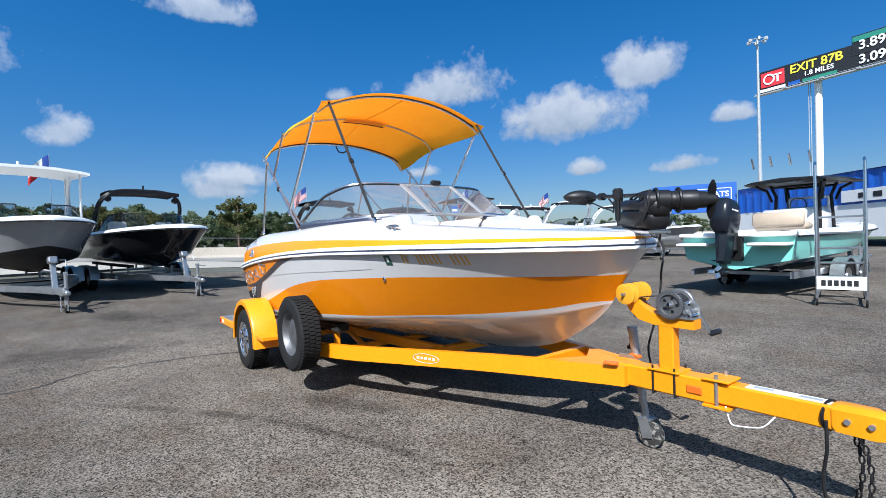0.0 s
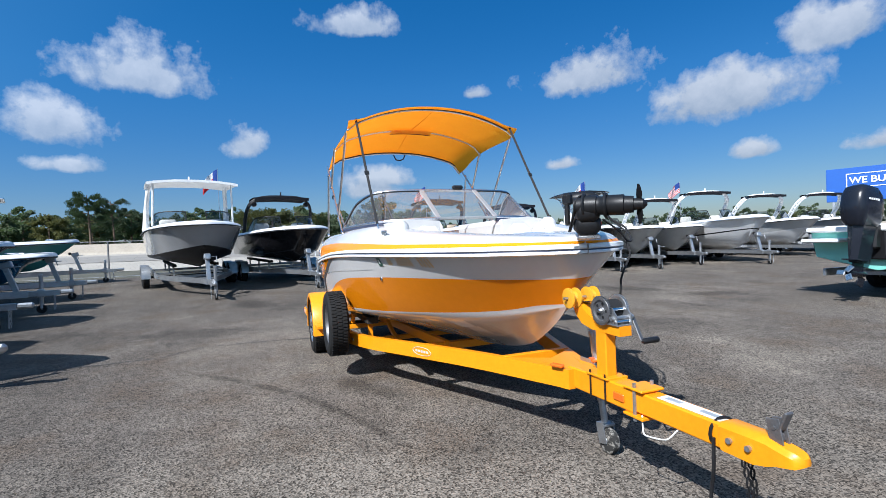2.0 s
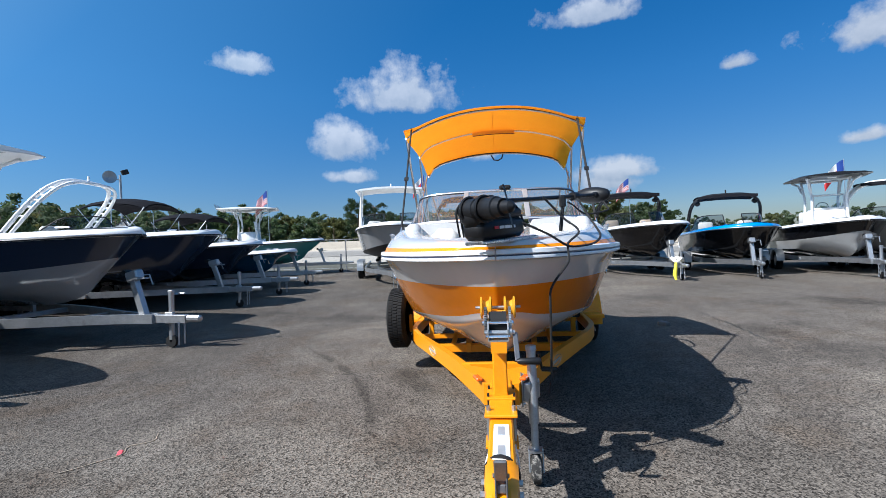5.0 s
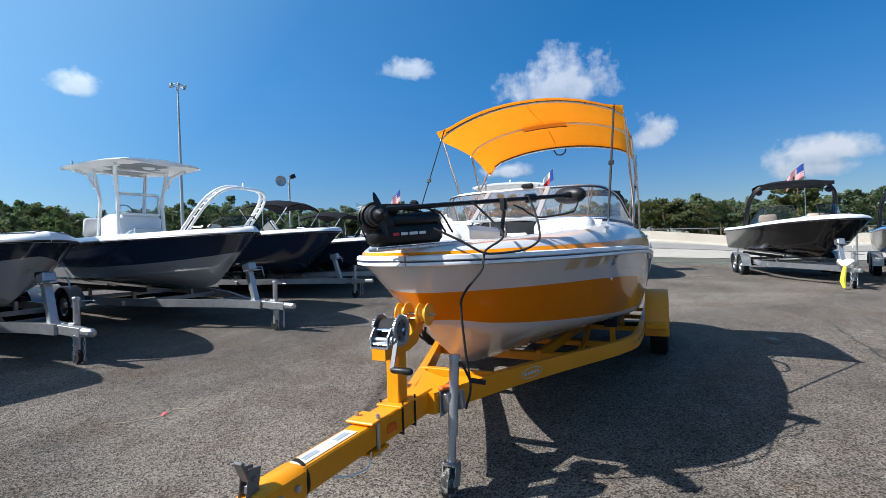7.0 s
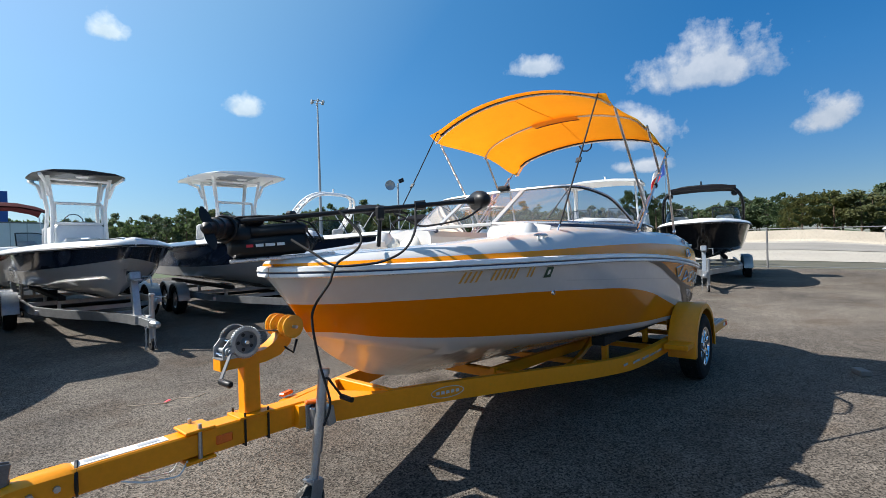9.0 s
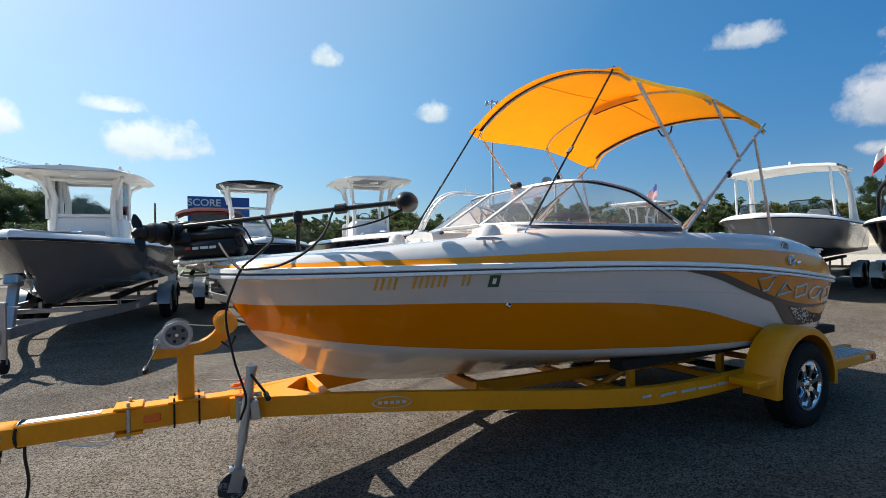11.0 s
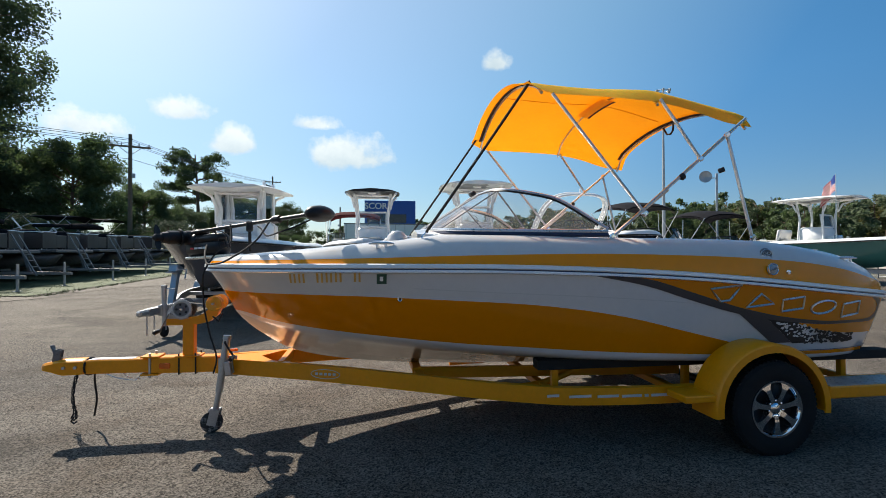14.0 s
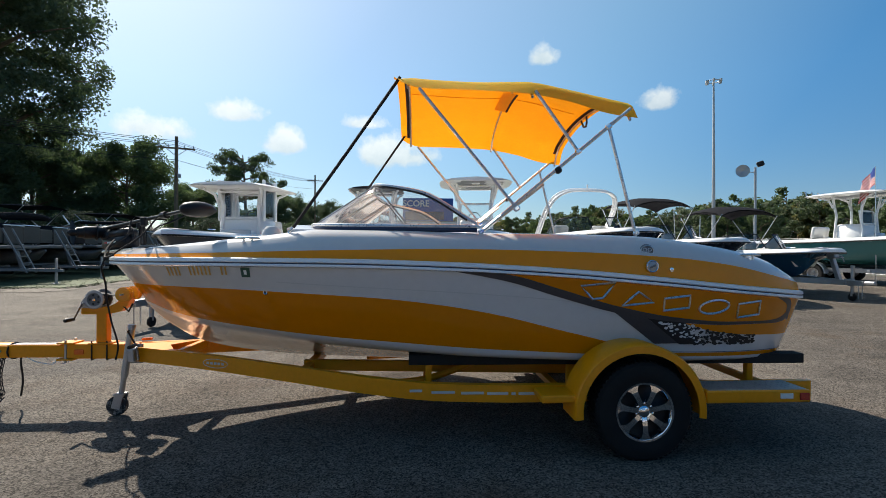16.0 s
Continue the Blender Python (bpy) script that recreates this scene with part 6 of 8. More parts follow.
solo("block", Geo().box((0.85, 2.55, 0.03), (0.18, 0.10, 0.06), (0, 0, 25), 0.01), M_STONE, "small concrete block on the asphalt behind the trailer wheel", "block")

# ---------------- parked boats on their trailers ----------------
def on_slope(x, y, heading, length):
    """The pose at a bow tip that follows the lie of the ground under the wheels and the jack."""
    c, s = math.cos(radians(heading)), math.sin(radians(heading))
    zj, zw = gz(x + c * 1.1, y + s * 1.1), gz(x - c * length * 0.62, y - s * length * 0.62)
    slope = (zj - zw) / (length * 0.62 + 1.1)
    return pose(x, y, zj - slope * 1.1, 0, -math.degrees(math.atan(slope)), heading)


def parked_boat(x, y, heading, label, length=6.6, beam=2.5, hull=M_NAVY, lower=M_WHITE, style="console", rise=0.62, free=0.85, top=M_WHITE, stripe=None, split=0.35, canopy=M_BLACK_CANVAS, deck=M_WHITE, arch=M_WHITE, cover=None, top_h=1.6, top_w=1.0, helm=None, group="boats parked in the row"):
    """A boat whose bow tip stands over (x, y), the bow towards heading (degrees)."""
    at = on_slope(x, y, heading, length)
    b = thing("boat", label, "boat", group, at=at)
    hb = beam / 2
    if style in ("console", "pilot"):
        gr = curve([(0, 0.92), (0.3, 1), (0.55, 0.98), (0.72, 0.86), (0.85, 0.62), (0.94, 0.36), (0.975, 0.2), (0.99, 0.11), (1, 0.0)])
    else:
        gr = curve([(0, 0.92), (0.3, 1), (0.55, 1.0), (0.72, 0.95), (0.85, 0.80), (0.93, 0.60), (0.97, 0.42), (0.99, 0.24), (1, 0.0)])
    blunt = style not in ("console", "pilot")
    gc = curve([(0, 0.84), (0.35, 0.87), (0.55, 0.83), (0.72, 0.70), (0.85, 0.48), (0.94, 0.24), (1, 0.0)]) if blunt else curve([(0, 0.84), (0.35, 0.87), (0.55, 0.80), (0.72, 0.60), (0.85, 0.34), (0.94, 0.13), (1, 0.0)])
    zr = lambda s: rise + free * (1 + 0.22 * s * s)
    zc = lambda s: rise + 0.22 + 0.12 * s + (0.28 * max(0, (s - 0.5) * 2) ** 2)
    zk = curve([(0, rise), (0.6, rise), (0.8, rise + 0.05), (0.92, rise + 0.22), (1, zc(1.0))])
    ss = [0, 0.1, 0.2, 0.3, 0.4, 0.5, 0.58, 0.66, 0.72, 0.78, 0.83, 0.87, 0.91, 0.94, 0.965, 0.98, 0.99, 0.996, 1]
    px = lambda s, u: -length * (1 - s) - (1 - u) * 0.55 * s ** 6
    g = Geo()
    for side in (1, -1):
        rows = []
        for s in ss:
            yr, yc = hb * gr(s), hb * gc(s)
            row = [(px(s, -0.25), 0, zk(s)), (px(s, 0) * 0.5 + px(s, -0.25) * 0.5, yc * 0.55 * side, zk(s) + (zc(s) - zk(s)) * 0.5), (px(s, 0), yc * side, zc(s))]
            for u in (split, split + 0.06, 0.72, 1.0):
                p = 0.75 + 0.6 * max(0, s - 0.5)
                row.append((px(s, u), (yc + (yr - yc) * u ** p) * side, zc(s) + (zr(s) - zc(s)) * u))
            rows.append(row)
        for j, slot in enumerate((1, 1, 1, 2, 0, 0)):
            g.loft([[r[j], r[j + 1]] for r in rows], slot=slot)
    g.add([(-length, -hb * 0.84, zc(0)), (-length, hb * 0.84, zc(0)), (-length, hb * 0.92, zr(0)), (-length, -hb * 0.92, zr(0)), (-length, 0, zk(0))], [(0, 1, 2, 3), (0, 4, 1)], 0)
    part("hull", g, [hull, lower, stripe or hull], b, smooth=True, angle=45)
    # deck: rounded cap, coaming and sole
    g = Geo()
    for side in (1, -1):
        rows = []
        for s in ss:
            yr = hb * gr(s)
            k = min(1, yr / 0.4)
            e = min(1, yr / 0.12)
            f = 0.035 * (1 - e)
            rows.append([(px(s, 1) + 0.004 + f, (yr + 0.03 * e) * side, zr(s) - 0.05), (px(s, 1) + 0.01 + f, (yr + 0.035 * e) * side, zr(s)), (px(s, 1) + f * 0.5, (yr - 0.02 * k) * side, zr(s) + 0.06), (px(s, 1) - 0.02 * (1 - k), max(0, yr - 0.12 * k) * side, zr(s) + 0.09), (px(s, 1) - 0.07 * (1 - k), max(0, yr - 0.28 * k) * side, zr(s) + 0.10), (px(s, 1) - 0.07 * (1 - k), max(0, yr - 0.30 * k) * side, zr(s) - (0.4 if s < 0.55 else 0.2 if s < 0.75 else 0.0))])
        g.loft(rows)
    rows = [[(px(s, 1), hb * gr(s) * k * 0.85, zr(s) + 0.095 + 0.02 * (1 - k * k)) for k in (-1, -0.5, 0, 0.5, 1)] for s in (0.86, 0.91, 0.95, 0.985)]
    g.loft(rows)
    g.loft([[(px(s, 1), -hb * gr(s) * w, zr(s) - 0.38), (px(s, 1), hb * gr(s) * w, zr(s) - 0.38)] for s, w in ((0.0, 0.8), (0.3, 0.8), (0.5, 0.75), (0.7, 0.6), (0.87, 0.3))])
    g.loft([[(px(0.86, 1), -hb * gr(0.86) * 0.8, zr(0.86) + 0.1), (px(0.86, 1), hb * gr(0.86) * 0.8, zr(0.86) + 0.1)], [(px(0.86, 1), -hb * gr(0.86) * 0.35, zr(0.86) - 0.38), (px(0.86, 1), hb * gr(0.86) * 0.35, zr(0.86) - 0.38)]])
    part("deck", g, deck, b, smooth=True, angle=45)
    g = Geo()
    for side in (1, -1):
        g.tube([(px(s, 1) + 0.03 * (1 - min(1, hb * gr(s) / 0.12)), (hb * gr(s) + 0.033 * min(1, hb * gr(s) / 0.12)) * side, zr(s) - 0.03) for s in ss], 0.020, 6)
    part("rub_rail", g, M_BLACK if deck is M_WHITE and hull is not M_WHITE else M_ALU, b, smooth=True)
    ztop = zr(0.5)
    for side in (1, -1):
        part("cleat", Geo().tube([(-0.75, side * hb * 0.38, zr(0.9) + 0.13), (-0.95, side * hb * 0.42, zr(0.9) + 0.13)], 0.014, 6), M_CHROME, b, smooth=True)
    if style in ("console", "pilot"):
        cx = -length * (helm or (0.42 if style == "pilot" else 0.47))
        g = Geo()
        cw = 1.20 if style == "pilot" else 0.95
        g.box((cx, 0, ztop + 0.10), (0.85, cw, 1.0), (0, 0, 0), 0.10)
        g.box((cx + 0.52, 0, ztop - 0.05), (0.35, cw * 0.8, 0.6), (0, 0, 0), 0.10)
        con = part("console", g, top, b, smooth=True, angle=50)
        part("seat_pad", Geo().box((cx + 0.70, 0, ztop + 0.10), (0.05, cw * 0.64, 0.38), (0, -8, 0), 0.03), M_GRAY_LIGHT, con, smooth=True, angle=50)
        part("seat_panel", Geo().box((cx + 0.73, 0, ztop + 0.02), (0.03, cw * 0.36, 0.20), (0, -8, 0), 0.012), top, con)
        wh = (top_h - 0.62) * (1.0 if style == "pilot" else 0.45)
        pane = part("windshield", Geo().box((cx + 0.33, 0, ztop + 0.60 + wh / 2), (0.012, cw * 0.84, wh), (0, -6, 0), 0.003), M_CLEAR, con, "clear upright windshield")
        pane.visible_shadow = False
        g = Geo()
        for side in (1, -1):
            g.box((cx + 0.33, cw * 0.44 * side, ztop + 0.60 + wh / 2), (0.05, 0.05 if style == "console" else 0.10, wh), (0, -6, 0), 0.015)
        g.box((cx + 0.37, 0, ztop + 0.60), (0.05, cw * 0.9, 0.06), (0, 0, 0), 0.015)
        g.box((cx + 0.29, 0, ztop + 0.60 + wh), (0.05, cw * 0.9, 0.06), (0, 0, 0), 0.015)
        part("windshield_frame", g, top, con, smooth=True, angle=50)
        g = Geo()
        for side in (1, -1):
            g.tube([(cx - 0.30, 0.18 * math.cos(q), ztop + 0.66 + 0.18 * math.sin(q)) for q in np.linspace(0, 6.28, 13)[:-1]], 0.012, 5, True)
        part("steering_wheel", g, M_BLACK, con, smooth=True)
        for sx in (-0.35, 0.38):
            for side in (1, -1):
                part("leg", Geo().tube([(cx + sx * 1.2, 0.5 * side, ztop - 0.2), (cx + sx, 0.46 * side, ztop + 0.9), (cx + sx * 1.25, 0.55 * side, ztop + top_h)], 0.04 if style == "console" else 0.055, 8), arch, b, smooth=True)
        g = Geo()
        rows = []
        for k in np.linspace(-1, 1, 13):
            w = top_w * (1 - 0.18 * abs(k) ** 4)
            xx = cx + 0.05 + k * 1.25 * top_w
            rows.append([(xx, -w, ztop + top_h - 0.02 + 0.05 * abs(k)), (xx, -w * 1.03, ztop + top_h + 0.02), (xx, -w * 0.8, ztop + top_h + 0.10 - 0.03 * k * k), (xx, 0, ztop + top_h + 0.14 - 0.03 * k * k), (xx, w * 0.8, ztop + top_h + 0.10 - 0.03 * k * k), (xx, w * 1.03, ztop + top_h + 0.02), (xx, w, ztop + top_h - 0.02 + 0.05 * abs(k)), (xx, 0, ztop + top_h)])
        g.loft(rows, True, caps=True)
        part("hard_top", g, top if canopy is not M_BLACK_GLOSS else [M_BLACK], b, "moulded hard top", True, 50)
        part("top_liner", Geo().loft([[(cx + 0.05 + k * 1.16 * top_w, -w * 0.9 * top_w, ztop + top_h - 0.006 + 0.045 * abs(k)), (cx + 0.05 + k * 1.16 * top_w, 0, ztop + top_h - 0.012), (cx + 0.05 + k * 1.16 * top_w, w * 0.9 * top_w, ztop + top_h - 0.006 + 0.045 * abs(k))] for k, w in ((-1, 0.78), (-0.8, 0.9), (-0.4, 0.97), (0, 1.0), (0.4, 0.97), (0.8, 0.9), (1, 0.78))]), M_LINER if style == "console" else top, b, "grey underside of the hard top")
        for sx in (-0.35, 0.38):
            for side in (1, -1):
                part("top_brace", Geo().tube([(cx + sx * 1.2, 0.53 * side, ztop + top_h - 0.42), (cx + sx * 1.5, 0.60 * side, ztop + top_h - 0.14), (cx + sx * 2.3, 0.72 * side, ztop + top_h - 0.02)], 0.035, 8), arch, b, smooth=True)
        for dx in (0.47, -0.44):
            part("top_crossbar", Geo().tube([(cx + dx, -0.55, ztop + top_h - 0.06), (cx + dx, 0.55, ztop + top_h - 0.06)], 0.03, 8), arch, b, smooth=True)
        part("top_lamp", Geo().lathe([(0.001, -0.02), (0.10, -0.02), (0.12, 0.0), (0.12, 0.02)], (cx + 0.75, 0, ztop + top_h - 0.02), "z", 18), M_WHITE, b, smooth=True)
        for k in range(4 if style == "console" else 0):
            part("rod_holder", Geo().tube([(cx - 1.2, -0.6 + 0.4 * k, ztop + 1.60), (cx - 1.3, -0.6 + 0.4 * k, ztop + 1.85)], 0.025, 6), M_ALU, b, smooth=True)
        g = Geo()
        g.box((cx - 0.95, 0, ztop + 0.05), (0.45, 0.95, 0.14), bev=0.05)
        g.box((cx - 1.12, 0, ztop + 0.33), (0.14, 0.95, 0.45), (0, 10, 0), 0.05)
        part("leaning_post", g, M_GRAY_LIGHT, b, smooth=True, angle=50)
        if style == "pilot":
            for side in (1, -1):
                sg = part("side_glass", Geo().box((cx, 0.58 * side, ztop + 1.08), (0.62, 0.012, 0.90), (0, 0, 0), 0.003), M_CLEAR, b)
                sg.visible_shadow = False
                part("side_panel", Geo().box((cx - 0.36, 0.58 * side, ztop + 1.05), (0.16, 0.05, 1.05), (0, 0, 0), 0.015), top, b)
                part("side_panel", Geo().box((cx + 0.36, 0.58 * side, ztop + 1.05), (0.12, 0.05, 1.05), (0, 0, 0), 0.015), top, b)
    if style in ("wake", "arch", "bimini", "hardtop"):
        wx = -length * (0.30 if style == "hardtop" else 0.36)
        for side in (1, -1):
            low = [(wx + 0.45, 0.28 * side, ztop + 0.16), (wx + 0.30, hb * 0.55 * side, ztop + 0.15), (wx - 0.1, hb * 0.80 * side, ztop + 0.12), (wx - 0.95, hb * 0.88 * side, ztop + 0.10)]
            hi = [(wx + 0.10, 0.28 * side, ztop + 0.60), (wx - 0.02, hb * 0.50 * side, ztop + 0.61), (wx - 0.36, hb * 0.76 * side, ztop + 0.56), (wx - 0.98, hb * 0.87 * side, ztop + 0.16)]
            cl, ch = [curve([(i, p[k]) for i, p in enumerate(low)]) for k in range(3)], [curve([(i, p[k]) for i, p in enumerate(hi)]) for k in range(3)]
            rows = [[tuple(c(i / 4) for c in cl), tuple(c(i / 4) for c in ch)] for i in range(13)]
            p = part("windscreen", Geo().loft(rows), M_SMOKE, b, "smoked windscreen pane", True)
            p.visible_shadow = False
            g = Geo().tube([r[1] for r in rows], 0.016, 6).tube([r[0] for r in rows], 0.016, 6).tube([rows[0][0], rows[0][1]], 0.016, 6)
            part("windscreen_frame", g, M_BLACK if style != "arch" else M_BLACK, b, smooth=True)
            part("dash", Geo().box((wx - 0.15, hb * 0.52 * side, ztop - 0.05), (0.55, hb * 0.55, 0.40), (0, 0, 0), 0.08), deck, b, smooth=True, angle=50)
            part("seat", Geo().box((wx - 1.0, hb * 0.5 * side, ztop + 0.12), (0.14, 0.5, 0.55), (0, 8, 0), 0.06).box((wx - 0.8, hb * 0.5 * side, ztop - 0.12), (0.5, 0.5, 0.14), bev=0.05), M_VINYL if cover is None else cover, b, smooth=True, angle=50)
            part("bow_backrest", Geo().box((wx + 0.62, hb * 0.46 * side, ztop + 0.03), (0.14, hb * 0.42, 0.30), (0, -12, 0), 0.06), M_VINYL if cover is None else cover, b, smooth=True, angle=50)
        if style in ("wake", "arch"):
            mat = arch
            wide = 0.17 if style == "arch" else 0.12
            rise_h, sweep, foot = (1.42, 1.25, wx - 1.75) if style == "arch" else (1.30, 0.75, wx - 1.45)
            mids = []
            for q in np.linspace(-1, 1, 25):
                k = abs(q)
                ang = min(1.0, k / 0.999) * math.pi / 2
                yy = hb * 0.92 * math.copysign(math.sin(ang) ** 0.55, q)
                up = math.cos(ang) ** 0.45 if k < 0.999 else 0.0
                mids.append((foot + sweep * up, yy, ztop + 0.06 + rise_h * up))
            fore = [(q[0] + wide, q[1] * 0.99, q[2] - wide * 0.25) for q in mids]
            tower = part("tower", Geo().tube(mids, 0.05, 8).tube(fore, 0.04, 8), mat, b, "black wakeboard tower" if style == "wake" else "white swept arch", True)
            for i in (1, 2, 3, 4, 6, 18, 20, 21, 22, 23):
                part("tower_web", Geo().tube([mids[i], fore[i]], 0.03, 6), mat, tower, smooth=True)
            tx, tz = mids[12][0], mids[12][2]
            back, ahead = (-0.75, 0.25) if style == "wake" else (-0.35, 0.30)
            rows = [[(tx + k, j * hb * 0.74, tz - 0.05 + 0.05 * (1 - j * j) - 0.05 * (k / 0.8) ** 2) for j in (-1, -0.6, 0, 0.6, 1)] for k in np.linspace(back, ahead, 7)]
            if canopy is not M_WHITE:
                part("tower_canopy", Geo().loft(rows).loft([[(p[0], p[1], p[2] - 0.10) for p in r] for r in rows]).loft([rows[0], [(p[0], p[1], p[2] - 0.10) for p in rows[0]]]).loft([rows[-1], [(p[0], p[1], p[2] - 0.10) for p in rows[-1]]]), M_BLACK_CANVAS, b, "black tower canopy", True)
            part("top_light", Geo().tube([(tx, 0, tz + 0.03), (tx, 0, tz + 0.16)], 0.025, 8), mat, b, smooth=True)
            if style == "wake":
                for side in (1, -1):
                    part("speaker", Geo().lathe([(0.001, 0.11), (0.08, 0.10), (0.10, 0.05), (0.07, -0.1), (0.001, -0.12)], (foot + 0.65, side * hb * 0.72, ztop + 1.08), "x", 14), M_BLACK, b, smooth=True)
        if style == "bimini":
            x0, x1 = wx - 0.4, wx - 2.15
            rows = [[(x0 + (x1 - x0) * k, j * hb * 0.86, ztop + 1.16 + 0.20 * (1 - abs(j) ** 3.5) + 0.16 * math.sin(math.pi * k) ** 0.6) for j in (-1, -0.92, -0.8, -0.4, 0, 0.4, 0.8, 0.92, 1)] for k in np.linspace(0, 1, 9)]
            part("bimini", Geo().loft(rows).loft([[(p[0], p[1], p[2] - 0.03) for p in r] for r in rows]), canopy, b, "black canvas bimini" if canopy is M_BLACK_CANVAS else "dark red canvas bimini", True)
            for side in (1, -1):
                for k in (0, 0.5, 1):
                    part("bimini_pole", Geo().tube([(wx - 1.25, hb * 0.9 * side, ztop + 0.1), (x0 + (x1 - x0) * k, hb * 0.86 * side, ztop + 1.20)], 0.014, 6), M_ALU, b, smooth=True)
        if style == "hardtop":
            x0, x1 = wx + 0.1, wx - 2.2
            rows = [[(x0 + (x1 - x0) * k, j * hb * 0.93, ztop + 1.50 + 0.10 * (1 - abs(j) ** 3) - 0.10 * max(0, 0.25 - k)) for j in (-1, -0.85, -0.4, 0, 0.4, 0.85, 1)] for k in np.linspace(0, 1, 9)]
            part("hard_top", Geo().loft(rows).loft([[(p[0], p[1], p[2] - 0.07) for p in r] for r in rows]).loft([[rows[0][j], (rows[0][j][0], rows[0][j][1], rows[0][j][2] - 0.07)] for j in range(7)]), top, b, "white moulded hard top", True)
            for side in (1, -1):
                part("top_support", Geo().tube([(wx - 2.25, hb * 0.92 * side, ztop + 0.05), (wx - 2.05, hb * 0.90 * side, ztop + 0.8), (wx - 1.75, hb * 0.84 * side, ztop + 1.50)], [0.11, 0.07, 0.06], 8).tube([(wx - 2.05, hb * 0.90 * side, ztop + 0.8), (wx - 1.7, hb * 0.86 * side, ztop + 1.25), (wx - 1.1, hb * 0.80 * side, ztop + 1.50)], 0.045, 8), top, b, smooth=True)
                part("front_support", Geo().tube([(wx - 0.35, hb * 0.84 * side, ztop + 0.2), (wx - 0.1, hb * 0.80 * side, ztop + 1.48)], 0.03, 8), top, b, smooth=True)
            part("top_light", Geo().tube([(wx - 1.2, 0, ztop + 1.56), (wx - 1.2, 0, ztop + 1.80)], 0.03, 8), M_WHITE, b, smooth=True)
    return b


def parked_trailer(x, y, heading, length=6.6, beam=2.5, rise=0.62, reach=1.1, paint=M_GALV, axles=2, group="galvanised boat trailers"):
    """The trailer under a parked boat; its jack stands reach ahead of the bow tip."""
    at = on_slope(x, y, heading, length)
    t = thing("boat_trailer", "galvanised steel boat trailer with a winch post and jack", "trailer", group, at=at)
    hw = beam * 0.40
    zf = 0.46
    for side in (1, -1):
        g = Geo()
        rows = []
        cy = curve([(-length, hw), (-length * 0.42, hw), (-length * 0.25, hw * 0.72), (-0.1, 0.10), (0.3, 0.05)])
        for xx in np.linspace(-length * 0.98, 0.25, 24):
            yy = cy(xx)
            rows.append([(xx, (yy - 0.03) * side, zf - 0.07), (xx, (yy - 0.03) * side, zf + 0.07), (xx, (yy + 0.03) * side, zf + 0.07), (xx, (yy + 0.03) * side, zf - 0.07)])
        g.loft(rows, True, caps=True)
        part("side_rail", g, paint, t)
        part("bunk", Geo().bar((-length * 0.95, 0.6 * side, rise + 0.02), (-length * 0.35, 0.6 * side, rise + 0.04), 0.12, 0.08), M_CARPET, t)
        for k in (0.9, 0.65, 0.4):
            part("bunk_post", Geo().box((-length * k, 0.6 * side, (zf + rise) / 2), (0.06, 0.05, rise - zf + 0.04)), paint, t)
        for ax in range(axles):
            wx = -length * 0.62 + (ax - (axles - 1) / 2) * 0.82
            wy = beam / 2 - 0.02
            w = part("wheel", Geo().lathe([(0.19, -0.09), (0.23, -0.1), (0.30, -0.1), (0.335, -0.07), (0.335, 0.07), (0.30, 0.1), (0.23, 0.1), (0.19, 0.09)], (wx, wy * side, 0.335), "y", 24), M_RUBBER, t, smooth=True)
            part("rim", Geo().lathe([(0.19, 0.085 * side), (0.17, 0.06 * side), (0.08, 0.05 * side), (0.06, 0.09 * side), (0.001, 0.09 * side)], (wx, wy * side, 0.335), "y", 18), M_ALU, w, smooth=True)
            g = Geo()
            rows = []
            for a in np.linspace(0, math.pi, 13):
                rows.append([(wx + r * math.cos(a), yy * side, 0.335 + r * math.sin(a)) for r, yy in ((0.40, wy - 0.13), (0.41, wy + 0.12), (0.38, wy + 0.13), (0.37, wy + 0.11))])
            g.loft(rows)
            part("fender", g, paint, t, smooth=True)
    for k in (0.9, 0.6, 0.35, 0.15):
        part("cross_member", Geo().bar((-length * k, -hw * (1 if k > 0.3 else 0.45), zf - 0.02), (-length * k, hw * (1 if k > 0.3 else 0.45), zf - 0.02), 0.08, 0.08), paint, t)
    part("axle", Geo().tube([(-length * 0.62, -beam / 2, 0.335), (-length * 0.62, beam / 2, 0.335)], 0.04, 8), M_BLACK, t, smooth=True)
    part("tongue", Geo().bar((-0.2, 0, zf), (reach + 0.35, 0, zf), 0.10, 0.12), paint, t)
    part("jack_bracket", Geo().box((reach, 0.05, zf), (0.14, 0.06, 0.18), bev=0.01), paint, t)
    part("jack_cap", Geo().box((reach, 0.09, zf + 0.40), (0.08, 0.08, 0.05), bev=0.012), paint, t)
    part("jack_crank", Geo().tube([(reach, 0.12, zf + 0.36), (reach, 0.26, zf + 0.36), (reach + 0.1, 0.26, zf + 0.36)], 0.010, 6), M_GALV, t, smooth=True)
    part("coupler", Geo().box((reach + 0.47, 0, zf + 0.01), (0.26, 0.10, 0.10), (0, 0, 0), 0.03), M_GALV, t)
    part("winch_post", Geo().bar((0.06, 0, zf), (-0.14, 0, zf + 0.62), 0.10, 0.10).box((-0.12, 0, zf + 0.66), (0.22, 0.16, 0.14), (0, -15, 0), 0.02).bar((-0.12, 0, zf + 0.6), (0.12, 0, zf + 0.62), 0.12, 0.02), paint, t)
    part("bow_stop", Geo().tube([(-0.27, -0.06, zf + 0.70), (-0.27, 0.06, zf + 0.70)], 0.05, 10), M_BLACK, t, smooth=True)
